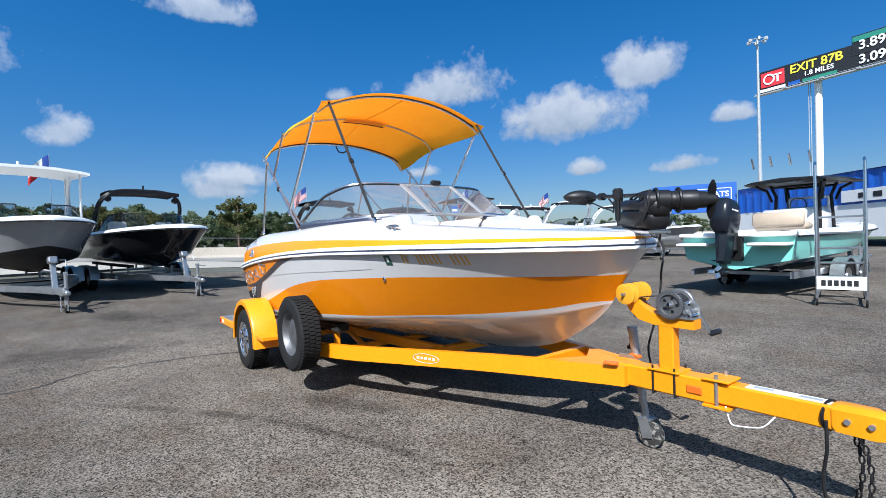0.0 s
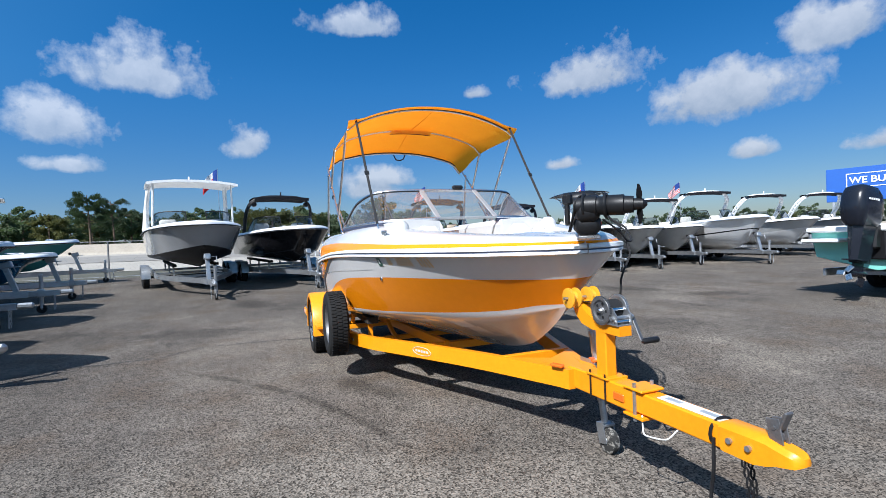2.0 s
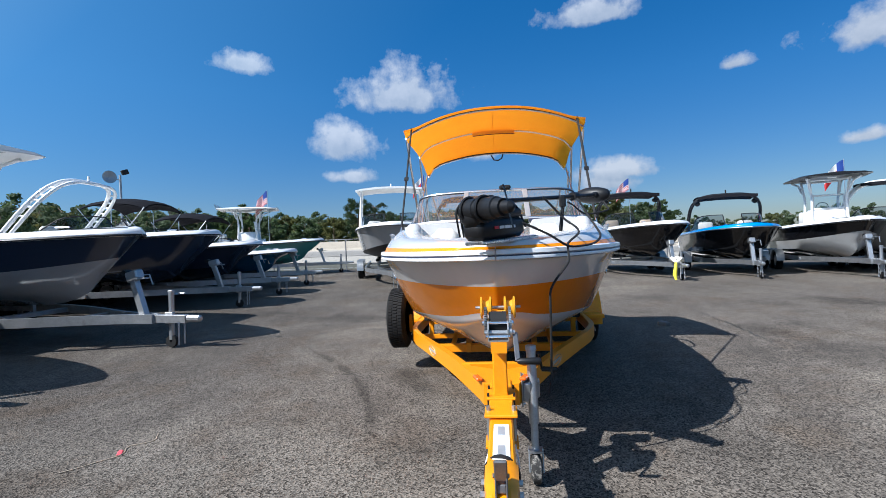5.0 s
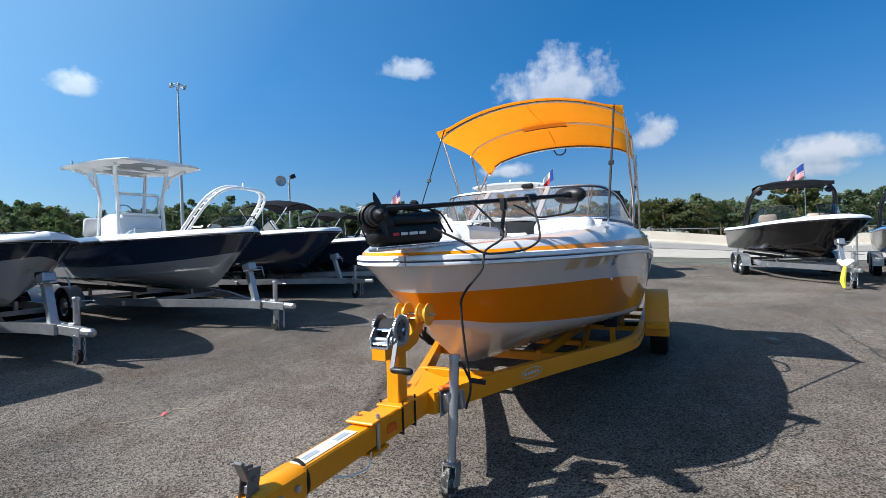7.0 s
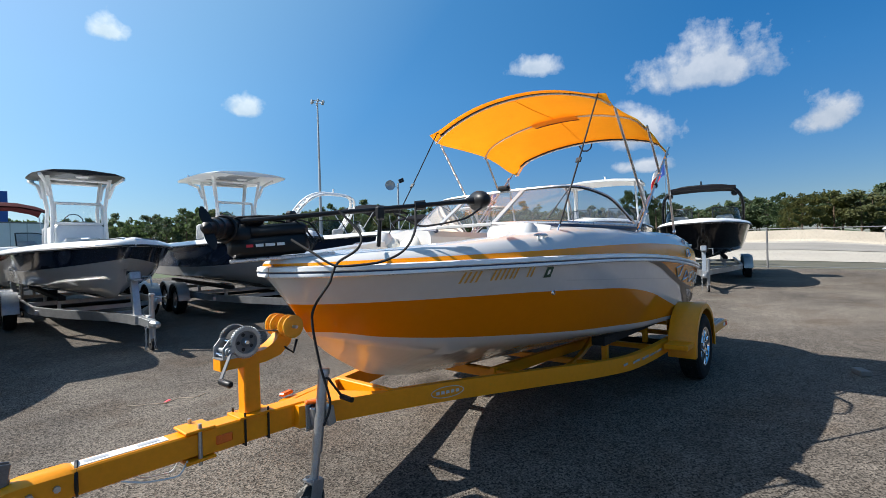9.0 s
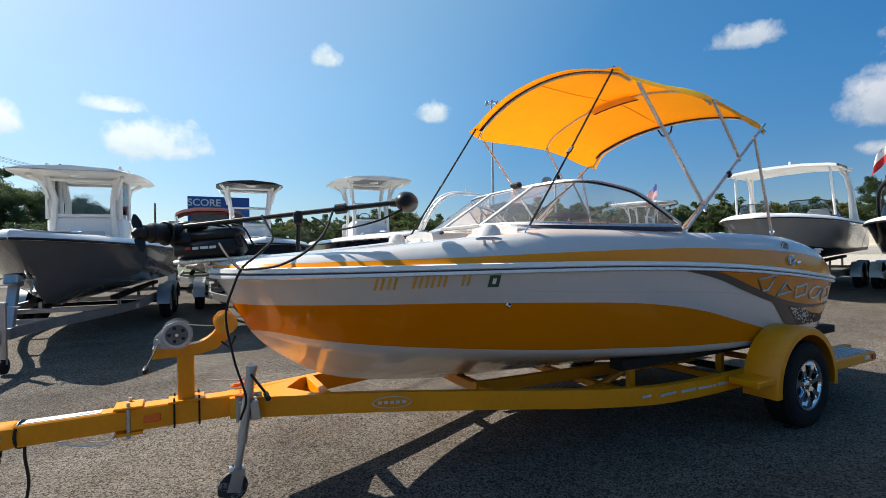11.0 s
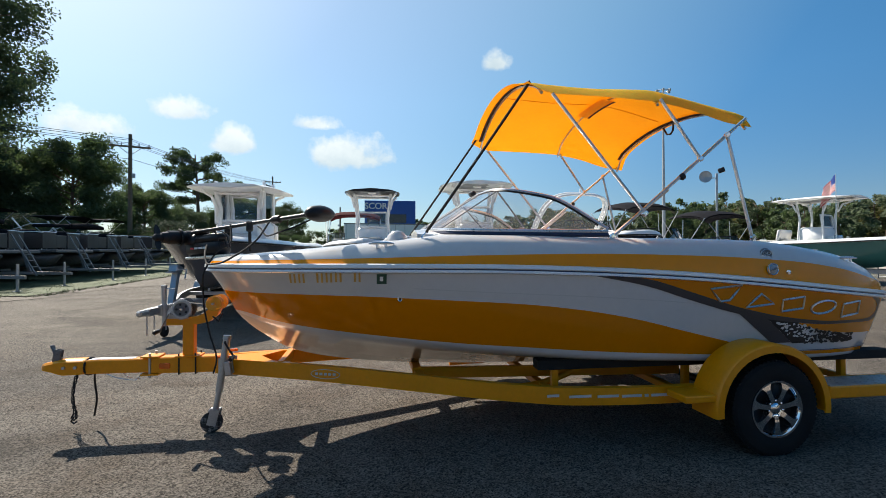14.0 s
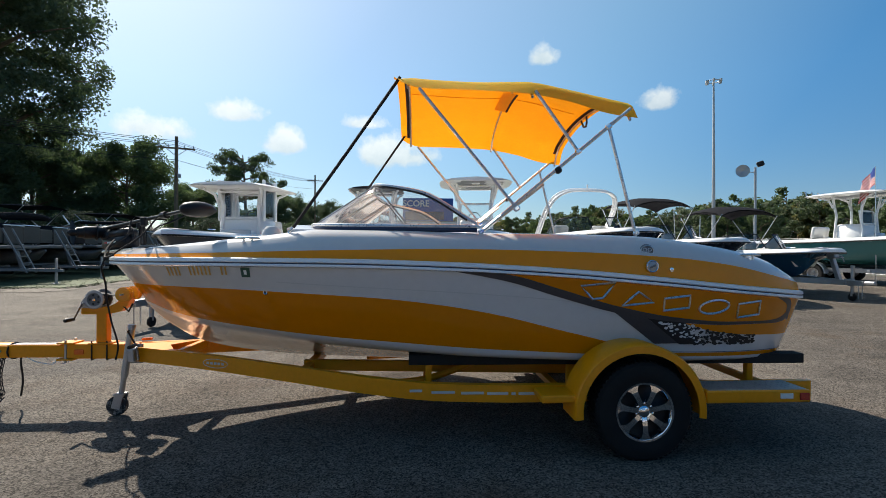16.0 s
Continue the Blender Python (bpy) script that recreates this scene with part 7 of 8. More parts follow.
    part("winch_handle", Geo().tube([(-0.06, 0.1, zf + 0.66), (-0.06, 0.22, zf + 0.66), (0.0, 0.22, zf + 0.5)], 0.012, 6), M_GALV, t, smooth=True)
    part("jack", Geo().tube([(reach, 0.09, 0.12), (reach, 0.09, zf + 0.42)], 0.04, 10), paint, t, smooth=True)
    part("caster", Geo().lathe([(0.02, -0.03), (0.09, -0.03), (0.10, 0), (0.09, 0.03), (0.02, 0.03)], (reach, 0.09, 0.10), "y", 16), M_RUBBER, t, smooth=True)
    for y in (0.06, -0.06):
        g = Geo()
        for k in range(7):
            zz = zf - 0.06 - 0.05 * k
            g.tube([(reach + 0.25 + 0.012 * math.cos(a) * (k % 2), y + 0.012 * math.cos(a) * (1 - k % 2), zz + 0.03 * math.sin(a)) for a in np.linspace(0, 2 * math.pi, 7)[:-1]], 0.006, 4, True)
        part("safety_chain", g, M_GALV, t)
    return t


def moored(jx, jy, heading, label, reach=1.1, **kw):
    """A parked boat and its trailer, placed by the trailer's jack."""
    h = radians(heading)
    bx, by = jx - math.cos(h) * reach, jy - math.sin(h) * reach
    tk = {k: kw[k] for k in ("length", "beam", "rise") if k in kw}
    parked_boat(bx, by, heading, label, **kw)
    parked_trailer(bx, by, heading, reach=reach, **tk)


moored(8.25, -4.45, 84, "grey centre console boat with a white pilot house top", 0.45, length=7.2, beam=2.5, hull=M_SLATE, lower=M_SLATE, style="pilot", rise=0.58, free=0.92, helm=0.50, top_h=1.32)
# white lower hull greyed: the shade under the flare is in its colour
moored(4.88, -5.75, 87, "navy-hulled bay boat with a white-legged black T-top", 0.45, length=6.8, beam=2.5, hull=M_NAVY, lower=M_GRAY_LIGHT, style="console", top=M_WHITE, canopy=M_BLACK_GLOSS, split=0.42, free=0.85, helm=0.68, top_w=0.80)
moored(5.5, -12.0, 88, "dark red and grey bowrider under a raised dark red bimini", 0.45, length=6.6, beam=2.5, hull=M_MAROON, lower=M_GRAY_LIGHT, style="bimini", canopy=M_MAROON_CANVAS, rise=0.55, free=0.80)
# lower hull set to grey so the paint carries the shade it lies in
moored(2.06, -5.07, 85, "navy-hulled centre console boat with a grey hard top", 0.45, length=7.2, beam=2.55, hull=M_NAVY, lower=M_GRAY, style="console", free=0.95, split=0.30, helm=0.57)
moored(-2.3, -6.45, 97, "navy and white bowrider with a white arch", 0.45, length=7.4, beam=2.55, hull=M_NAVY, lower=M_NAVY, style="arch", arch=M_WHITE, canopy=M_WHITE, free=1.0)
moored(-4.75, -6.6, 100, "navy-hulled deck boat with a black bimini", 0.45, length=6.6, beam=2.4, hull=M_NAVY, lower=M_NAVY, style="bimini", rise=0.52, free=0.84)
moored(-7.4, -6.85, 100, "blue-hulled boat with a black bimini", 0.30, length=6.2, beam=2.4, hull=M_BLUE, lower=M_BLUE, style="bimini", rise=0.42, free=0.66)
moored(-13.4, -7.6, 110, "teal-hulled centre console boat with a white hard top", 0.8, length=7.0, beam=2.5, hull=M_TEAL, lower=M_TEAL, style="console", rise=0.52, free=0.88)
moored(-5.35, -3.16, 13, "grey dual console boat with a white hard top", 0.55, rise=0.74, length=7.6, beam=2.7, hull=M_GRAY, lower=M_BLACK, style="hardtop", split=0.12, free=1.05)
moored(-6.5, -0.42, 12, "black wakeboard boat with a folding black tower", 0.55, rise=0.70, length=6.8, beam=2.6, hull=M_BLACK_GLOSS, lower=M_BLACK_GLOSS, style="wake", arch=M_BLACK, free=0.95)
moored(-6.15, 5.25, 6, "black and white wakeboard boat with a black tower", 0.35, length=6.8, beam=2.55, hull=M_BLACK_GLOSS, lower=M_BLACK_GLOSS, style="wake", arch=M_BLACK, free=0.9, cover=M_TAN)
moored(-6.15, 7.45, -12, "black wakeboard boat with a bright blue deck", 0.4, rise=0.46, length=6.8, beam=2.55, hull=M_BLACK_GLOSS, lower=M_BLACK_GLOSS, style="wake", arch=M_BLACK, deck=M_BRIGHTBLUE, free=0.9)
moored(-5.2, 9.95, -16, "black and white centre console boat with a T-top", 0.4, rise=0.46, length=7.2, beam=2.55, hull=M_BLACK_GLOSS, lower=M_GRAY_LIGHT, style="console", canopy=M_BLACK_GLOSS, split=0.40, free=0.95)
moored(-5.3, 11.8, -18, "light grey bowrider with a white arch", 0.4, rise=0.46, length=6.8, beam=2.5, hull=M_GRAY_LIGHT, lower=M_GRAY_LIGHT, style="arch", arch=M_WHITE, free=0.9)
moored(-5.6, 14.2, -18, "pale grey bowrider with a white arch tower", 0.4, rise=0.46, length=6.8, beam=2.5, hull=M_GRAY_LIGHT, lower=M_GRAY_LIGHT, style="arch", arch=M_WHITE, free=0.9)
moored(-3.9, 15.7, -20, "large white bowrider with a dark stripe and arch", 0.4, rise=0.46, length=8.6, beam=2.7, hull=M_WHITE, lower=M_WHITE, stripe=M_BLACK, style="arch", arch=M_WHITE, free=1.1)
moored(-5.0, 20.5, -20, "grey and white bowrider with a white arch", 0.4, rise=0.46, length=7.0, beam=2.5, hull=M_GRAY_LIGHT, lower=M_WHITE, style="arch", arch=M_WHITE, free=1.0)
moored(-4.5, 24.0, -22, "grey bowrider with a black arch canopy", 0.4, rise=0.46, length=7.0, beam=2.5, hull=M_GRAY, lower=M_WHITE, style="arch", arch=M_WHITE, free=1.0)
moored(7.0, 15.5, 200, "black and white bowrider in front of the blue building", length=7.0, beam=2.55, hull=M_BLACK_GLOSS, lower=M_WHITE, style="bimini", free=0.9)

# aqua bay boat, stern towards the lot, with its outboard
aqua = parked_boat(3.7, 15.0, 86, "aqua and white bay boat with its stern to the lot", length=6.6, beam=2.5, hull=M_AQUA, lower=M_AQUA, style="console", canopy=M_BLACK_GLOSS, rise=0.55, free=0.72, arch=M_BLACK, top_h=1.2, group="boats parked near the ladder")
part("stern_cap", Geo().box((-6.58, 0, 1.30), (0.30, 2.36, 0.10), bev=0.03).box((-6.78, 0.75, 1.10), (0.36, 0.72, 0.07), bev=0.02).box((-6.78, -0.75, 1.10), (0.36, 0.72, 0.07), bev=0.02), M_WHITE, aqua, "white transom cap and swim platforms", True, 40)
part("bench", Geo().box((-4.3, 0, 1.45), (0.5, 1.1, 0.18), bev=0.06).box((-4.55, 0, 1.62), (0.14, 1.1, 0.34), (0, 8, 0), 0.05), M_TAN, aqua, "tan padded bench", True, 50)
part("jack_plate", Geo().box((-6.66, 0, 1.0), (0.10, 0.4, 0.5), bev=0.02), M_BLACK, aqua)
parked_trailer(3.7, 15.0, 86, length=6.6, beam=2.5, rise=0.55)


def outboard(m, label):
    ob = thing("outboard_motor", label, "outboard motor", at=m)
    g = Geo()
    rows = []
    for z, fx, bx, w in ((0.0, 0.16, -0.30, 0.15), (0.08, 0.20, -0.36, 0.19), (0.30, 0.22, -0.40, 0.21), (0.50, 0.18, -0.38, 0.20), (0.62, 0.08, -0.32, 0.17), (0.67, -0.05, -0.22, 0.08)):
        rows.append([((fx + bx) / 2 + (fx - bx) / 2 * math.copysign(abs(math.cos(a)) ** 0.6, math.cos(a)), w * math.copysign(abs(math.sin(a)) ** 0.6, math.sin(a)), z) for a in np.linspace(0, 2 * math.pi, 21)[:-1]])
    g.loft(rows, True, caps=True)
    part("cowl", g, M_OUTBOARD, ob, "black glossy cowl", True, 50)
    g = Geo()
    g.loft([[(x, y * w, z) for x, y in ((0.10, -1), (0.10, 1), (-0.20, 1), (-0.26, 0), (-0.20, -1))] for z, w in ((0.0, 0.12), (-0.35, 0.09), (-0.6, 0.06))], True, caps=True)
    part("midsection", g, M_OUTBOARD, ob, smooth=True)
    part("bracket", Geo().box((0.16, 0, -0.15), (0.16, 0.26, 0.40), (0, 0, 0), 0.03), M_BLACK, ob)
    part("gearcase", Geo().tube([(0.15, 0, -0.78), (0.05, 0, -0.78), (-0.20, 0, -0.78), (-0.30, 0, -0.78)], [0.015, 0.05, 0.055, 0.03], 12).box((-0.08, 0, -0.66), (0.24, 0.03, 0.2), bev=0.01).box((-0.15, 0, -0.56), (0.34, 0.20, 0.02), bev=0.005).box((0.0, 0, -0.90), (0.16, 0.02, 0.16), (0, 20, 0), 0.005), M_OUTBOARD, ob, smooth=True, angle=40)
    for k in range(3):
        a = k * 2.094
        part("propeller_blade", Geo().box((-0.33, 0.08 * math.cos(a), -0.78 + 0.08 * math.sin(a)), (0.02, 0.12, 0.09), (math.degrees(a), 25, 0), 0.008), M_ALU, ob)
    for i in range(5):
        part("lettering_bar", Geo().box((-0.05 - 0.05 * i, -0.214, 0.42), (0.032, 0.004, 0.03)), M_LABEL, ob)
        part("lettering_bar", Geo().box((-0.05 - 0.05 * i, 0.214, 0.42), (0.032, 0.004, 0.03)), M_LABEL, ob)
    return ob


outboard(on_slope(3.7, 15.0, 86, 6.6) @ pose(-6.92, 0, 1.34, 0, 8, 0) @ Matrix.Scale(1.08, 4), "dark outboard motor on the aqua boat's transom")

# rolling boarding ladder
ladder = thing("boarding_ladder", "aluminium rolling boarding ladder with handrails and a sign", "ladder", at=pose(5.1, 8.15, gz(5.1, 8.15), 0, 0, -77) @ Matrix.Diagonal((1, 0.8, 1.14, 1)))
for y in (-0.42, 0.42):
    part("rail", Geo().tube([(0.35, y, 0.12), (0.35, y, 2.2), (0.15, y, 2.25)], 0.03, 8), M_ALU, ladder, smooth=True)
    part("stringer", Geo().tube([(-0.95, y, 0.15), (0.30, y, 1.45)], 0.028, 8), M_ALU, ladder, smooth=True)
    part("handrail", Geo().tube([(-0.85, y, 1.0), (0.35, y, 2.2)], 0.022, 8), M_ALU, ladder, smooth=True)
    part("handrail_post", Geo().tube([(-0.85, y, 0.25), (-0.85, y, 1.0)], 0.022, 8), M_ALU, ladder, smooth=True)
    part("base_rail", Geo().tube([(-1.0, y, 0.14), (0.42, y, 0.14)], 0.028, 8), M_ALU, ladder, smooth=True)
    for x in (-0.9, 0.36):
        part("caster", Geo().lathe([(0.02, -0.02), (0.07, -0.02), (0.075, 0), (0.07, 0.02), (0.02, 0.02)], (x, y, 0.075), "y", 14), M_RUBBER, ladder, smooth=True)
for k in range(5):
    part("step", Geo().box((-0.75 + 0.24 * k, 0, 0.38 + 0.25 * k), (0.18, 0.82, 0.03), bev=0.004), M_ALU, ladder)
sg = part("sign", Geo().box((0.40, 0, 0.36), (0.012, 0.84, 0.20)), M_LABEL, ladder, "white sign with plain dark bars")
for i in range(6):
    part("sign_bar", Geo().box((0.409, -0.30 + 0.11 * i, 0.36), (0.004, 0.08, 0.09)), M_SIGN_BLACK, ladder)

# ---------------- flags ----------------
def flag(x, y, z0, height, heading, kind, label):
    f = thing("flag", label, "flag", "flags on the boats", at=pose(x, y, gz(x, y), 0, 0, heading))
    height += z0
    part("flagpole", Geo().tube([(0, 0, 0), (0.02, 0, height)], 0.014, 6), M_ALU, f, smooth=True)

    def cloth(u0, u1, v0, v1, mat, off=0.0):
        g = Geo()
        rows = []
        for i in range(9):
            u = u0 + (u1 - u0) * i / 8
            rows.append([(0.02 + u * 0.62, 0.10 * math.sin(u * 8 + v * 2) * u + off, height - 0.03 - 0.55 * (1 - v) - 0.62 * u ** 1.5) for v in (v0, (v0 + v1) / 2, v1)])
        g.loft(rows)
        part("cloth", g, mat, f, smooth=True)
    if kind == "stripes":
        for i in range(13):
            cloth(0, 1, i / 13, (i + 1) / 13, M_FLAG_RED if i % 2 == 0 else M_FLAG_WHITE)
        cloth(0, 0.42, 6 / 13, 1, M_FLAG_BLUE, 0.006)
        cloth(0, 0.42, 6 / 13, 1, M_FLAG_BLUE, -0.006)
    else:
        cloth(0.34, 1, 0.5, 1, M_FLAG_WHITE)
        cloth(0.34, 1, 0, 0.5, M_FLAG_RED)
        cloth(0, 0.34, 0, 1, M_FLAG_BLUE)
    return f


flag(-15.0, -3.6, 0, 4.7, -100, "star", "red, white and blue one-star flag on a tall pole")
flag(-11.5, -10.2, 0, 3.9, -100, "stripes", "striped flag with a blue canton on a tall pole")
flag(-10.9, 13.0, 0, 4.0, -110, "star", "one-star flag on a tall pole among the boats")
flag(-16.3, 6.6, 0, 4.3, -110, "stripes", "striped flag on a tall pole among the boats")
flag(-11.0, 19.2, 0, 4.0, -110, "stripes", "striped flag on a tall pole among the boats")

# ---------------- building, signs and poles ----------------
shop = thing("sales_building", "long blue metal-clad sales building", "building")
g = Geo()
n = 150
P, Q = Vector((-11.5, 46.6, 0.8)), Vector((30, 15.5, 0.6))
d = (Q - P) / n
nrm = Vector((d.y, -d.x, 0)).normalized()
low, high = [], []
for i in range(n + 1):
    o = nrm * (0.06 if i % 3 == 1 else 0.0)
    low.append(P + d * i + o + Vector((0, 0, 2.2)))
    high.append(P + d * i + o + Vector((0, 0, 4.4)))
g.loft([low, high])
part("cladding", g, M_BUILDING, shop, "ribbed blue metal cladding")
back = Vector((-nrm.x, -nrm.y, 0)) * 14
g = Geo().loft([[P + Vector((0, 0, 0)), Q], [P + Vector((0, 0, 2.2)), Q + Vector((0, 0, 2.2))]])
g.loft([[P, P + back], [P + Vector((0, 0, 4.3)), P + back + Vector((0, 0, 4.3))]])
part("wall", g, M_WHITE, shop, "white lower wall")
part("roof", Geo().loft([[P + Vector((0, 0, 4.42)) + nrm * 0.15, Q + Vector((0, 0, 4.42)) + nrm * 0.15], [P + back + Vector((0, 0, 4.7)), Q + back + Vector((0, 0, 4.7))]]), M_BUILDING, shop)
for i in range(3):
    c = P + (Q - P) * (0.30 + 0.17 * i) + nrm * 0.12
    part("banner", Geo().bar(c - d * 11 + Vector((0, 0, 2.75)), c + d * 11 + Vector((0, 0, 2.75)), 0.04, 0.8), M_LABEL, shop, "white banner with plain bars")
    for k in range(5):
        part("banner_bar", Geo().bar(c + d * (-7 + 3.2 * k) + nrm * 0.03 + Vector((0, 0, 2.75)), c + d * (-5.2 + 3.2 * k) + nrm * 0.03 + Vector((0, 0, 2.75)), 0.02, 0.35), M_SIGN_BLACK, shop)

sign = thing("shop_sign", "blue board sign reading WE BUY BOATS", "sign", at=pose(-15.06, 45.36, 0.95, 0, 0, 25) @ Matrix.Scale(0.9, 4))
part("board", Geo().box((0, 0, 4.15), (8.2, 0.18, 3.1), bev=0.02), M_SIGN_BLUE, sign)
for s0, s1, sx, sz in ((0, 0.62, 6.2, 0.07), (0, -0.62, 6.2, 0.07), (3.1, 0, 0.07, 1.3), (-3.1, 0, 0.07, 1.3)):
    part("border", Geo().box((s0 + 0.5, -0.10, 4.5 + s1), (sx, 0.03, sz)), M_LABEL, sign)
text("lettering", "WE BUY BOATS", 0.82, M_LABEL, Matrix.Translation((0.5, -0.12, 4.48)) @ pose(0, 0, 0, 90, 0, 0), sign, 0.02)
for x in (-3.6, 3.6):
    part("post", Geo().tube([(x, 0.05, 0), (x, 0.05, 3.6)], 0.12, 8), M_POLE, sign, smooth=True)

bill = thing("billboard", "tall black fuel-price billboard on a single steel column", "billboard", at=pose(-18.2, 92.5, 9.4, 0, 0, -8) @ Matrix.Scale(0.52, 4))
part("column", Geo().tube([(1.6, 1.2, -17), (1.6, 1.2, 33)], 1.0, 16), M_WHITE, bill, "pale round steel column", True)
part("service_ladder", Geo().tube([(-0.2, 0.6, -17), (-0.2, 0.6, 31)], 0.12, 6).tube([(-0.8, 0.6, -17), (-0.8, 0.6, 31)], 0.12, 6), M_POLE, bill, smooth=True)
part("panel", Geo().box((2, 0, 34.0), (34, 0.8, 7.4)), M_SIGN_BLACK, bill)
part("price_panel", Geo().box((16.0, -0.05, 37.2), (10.4, 0.9, 5.6)), M_SIGN_BLACK, bill)
part("price_head", Geo().box((16.0, -0.55, 39.0), (10.0, 0.2, 1.4)), M_SIGN_GREEN, bill)
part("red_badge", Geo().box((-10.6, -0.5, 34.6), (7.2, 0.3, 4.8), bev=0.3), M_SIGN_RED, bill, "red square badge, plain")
part("badge_ring", Geo().lathe([(1.25, -0.12), (1.75, -0.12), (1.75, 0.12), (1.25, 0.12)], (-11.5, -0.75, 34.6), "y", 28).box((-8.9, -0.75, 35.6), (2.4, 0.2, 0.5)).box((-8.9, -0.75, 34.5), (0.55, 0.2, 2.6)), M_LABEL, bill)
part("walkway", Geo().box((2, -1.2, 29.9), (35, 2.0, 0.35)).box((2, -2.1, 30.4), (35, 0.1, 0.1)), M_POLE, bill)
part("floodlight", Geo().box((-6, -2.4, 30.1), (0.8, 0.8, 0.5)).box((4, -2.4, 30.1), (0.8, 0.8, 0.5)).box((13, -2.4, 30.1), (0.8, 0.8, 0.5)), M_POLE, bill)
part("banner_strip", Geo().box((-10.6, -0.5, 31.3), (7.6, 0.2, 0.9)), M_LABEL, bill)
part("banner_green", Geo().box((2.6, -0.5, 31.2), (9.0, 0.2, 1.1)), M_SIGN_GREEN, bill)
part("banner_blue", Geo().box((-4.3, -0.5, 31.3), (3.2, 0.2, 1.1)), M_SIGN_BLUE, bill)
up90 = pose(0, 0, 0, 90, 0, 0)
text("exit_text", "EXIT 87B", 3.6, M_SIGN_YELLOW, Matrix.Translation((1.6, -0.5, 35.6)) @ up90, bill, 0.06)
text("miles_text", "1.8 MILES", 2.0, M_LABEL, Matrix.Translation((2.4, -0.5, 33.2)) @ up90, bill, 0.06)
text("price_text", "3.89", 3.6, M_LABEL, Matrix.Translation((15.4, -0.6, 36.9)) @ up90, bill, 0.06)
text("price_text", "9", 2.0, M_LABEL, Matrix.Translation((20.2, -0.6, 37.8)) @ up90, bill, 0.06)
text("price_text", "3.09", 3.6, M_LABEL, Matrix.Translation((15.4, -0.6, 32.8)) @ up90, bill, 0.06)
text("price_text", "9", 2.0, M_LABEL, Matrix.Translation((20.2, -0.6, 33.7)) @ up90, bill, 0.06)


def high_mast(x, y, h):
    p = thing("light_pole", "tall grey steel high-mast light pole", "light pole", "high-mast lights", at=pose(x, y, gz(x, y)))
    part("mast", Geo().tube([(0, 0, 0), (0, 0, h)], [0.35, 0.14], 10), M_POLE, p, smooth=True)
    part("ring", Geo().tube([(1.0 * math.cos(a), 1.0 * math.sin(a), h - 0.3) for a in np.linspace(0, 6.283, 13)[:-1]], 0.07, 6, True), M_POLE, p, smooth=True)
    for k in range(6):
        a = k * 1.047
        part("lamp_head", Geo().box((1.2 * math.cos(a), 1.2 * math.sin(a), h - 0.4), (0.5, 0.35, 0.5), (0, 0, math.degrees(a)), 0.05), M_POLE, p)
    return p


def around(az, dist, cx=5.5, cy=1.0):
    return cx + dist * math.cos(radians(az)), cy + dist * math.sin(radians(az))


bt = thing("box_trailer", "white box trailer parked behind the boats", "trailer", at=pose(3.2, -47.0, gz(3.2, -47.0), 0, 0, 4))
part("body", Geo().box((0, 0, 2.25), (8.5, 2.5, 2.6), bev=0.05), M_WHITE, bt, "white panelled box", True)
for k in range(9):
    part("panel_rib", Geo().box((-4.0 + k, 1.262, 2.25), (0.05, 0.02, 2.5)), M_GRAY_LIGHT, bt)
part("roof_rail", Geo().box((0, 1.25, 3.56), (8.55, 0.06, 0.10)), M_DULL_ALU, bt)
part("chassis", Geo().box((0, 0, 0.85), (8.2, 1.0, 0.18)), M_BLACK, bt)
for wx in (-2.6, -1.7):
    for s_ in (-1, 1):
        part("wheel", Geo().lathe([(0.001, -0.11), (0.3, -0.11), (0.42, -0.09), (0.42, 0.09), (0.3, 0.11), (0.001, 0.11)], (wx, 1.05 * s_, 0.42), "y", 18), M_RUBBER, bt, smooth=True)
for s_ in (-0.6, 0.6):
    part("landing_leg", Geo().box((3.2, s_, 0.42), (0.12, 0.12, 0.84)), M_GALV, bt)
high_mast(-22.0, 82.0, 31.0)
high_mast(-49.3, -77.4, 30.0)


def utility_pole(x, y, h, heading):
    p = thing("utility_pole", "weathered wooden utility pole with crossarm and wires", "utility pole", "power poles", at=pose(x, y, gz(x, y), 0, 0, heading))
    part("pole", Geo().tube([(0, 0, 0), (0, 0, h)], [0.19, 0.13], 8), M_WOODPOLE, p, smooth=True)
    part("crossarm", Geo().box((0, 0, h - 1.0), (0.12, 2.9, 0.14)), M_WOODPOLE, p)
    for y0 in (-1.3, -0.6, 0.6, 1.3):
        part("insulator", Geo().tube([(0, y0, h - 0.93), (0, y0, h - 0.72)], 0.05, 6), M_POLE, p, smooth=True)
    part("lamp_box", Geo().box((0.3, 0.25, h - 3.4), (0.3, 0.25, 0.35), bev=0.03), M_POLE, p)
    for y0 in (-0.5, 0.5):
        part("brace", Geo().tube([(0.05, y0 * 1.6, h - 1.05), (0.05, 0, h - 1.7)], 0.03, 5), M_GALV, p, smooth=True)
    return p


U1 = (24.0, -37.8)
U2 = around(-78.2, 92, 3.4, 4.4)
U0 = around(-30, 44, 3.4, 4.4)
utility_pole(10.3, -86.8, 8.4, 8)
utility_pole(*U1, 10.6, 110)
utility_pole(*U2, 14.2, 110)
g = Geo()
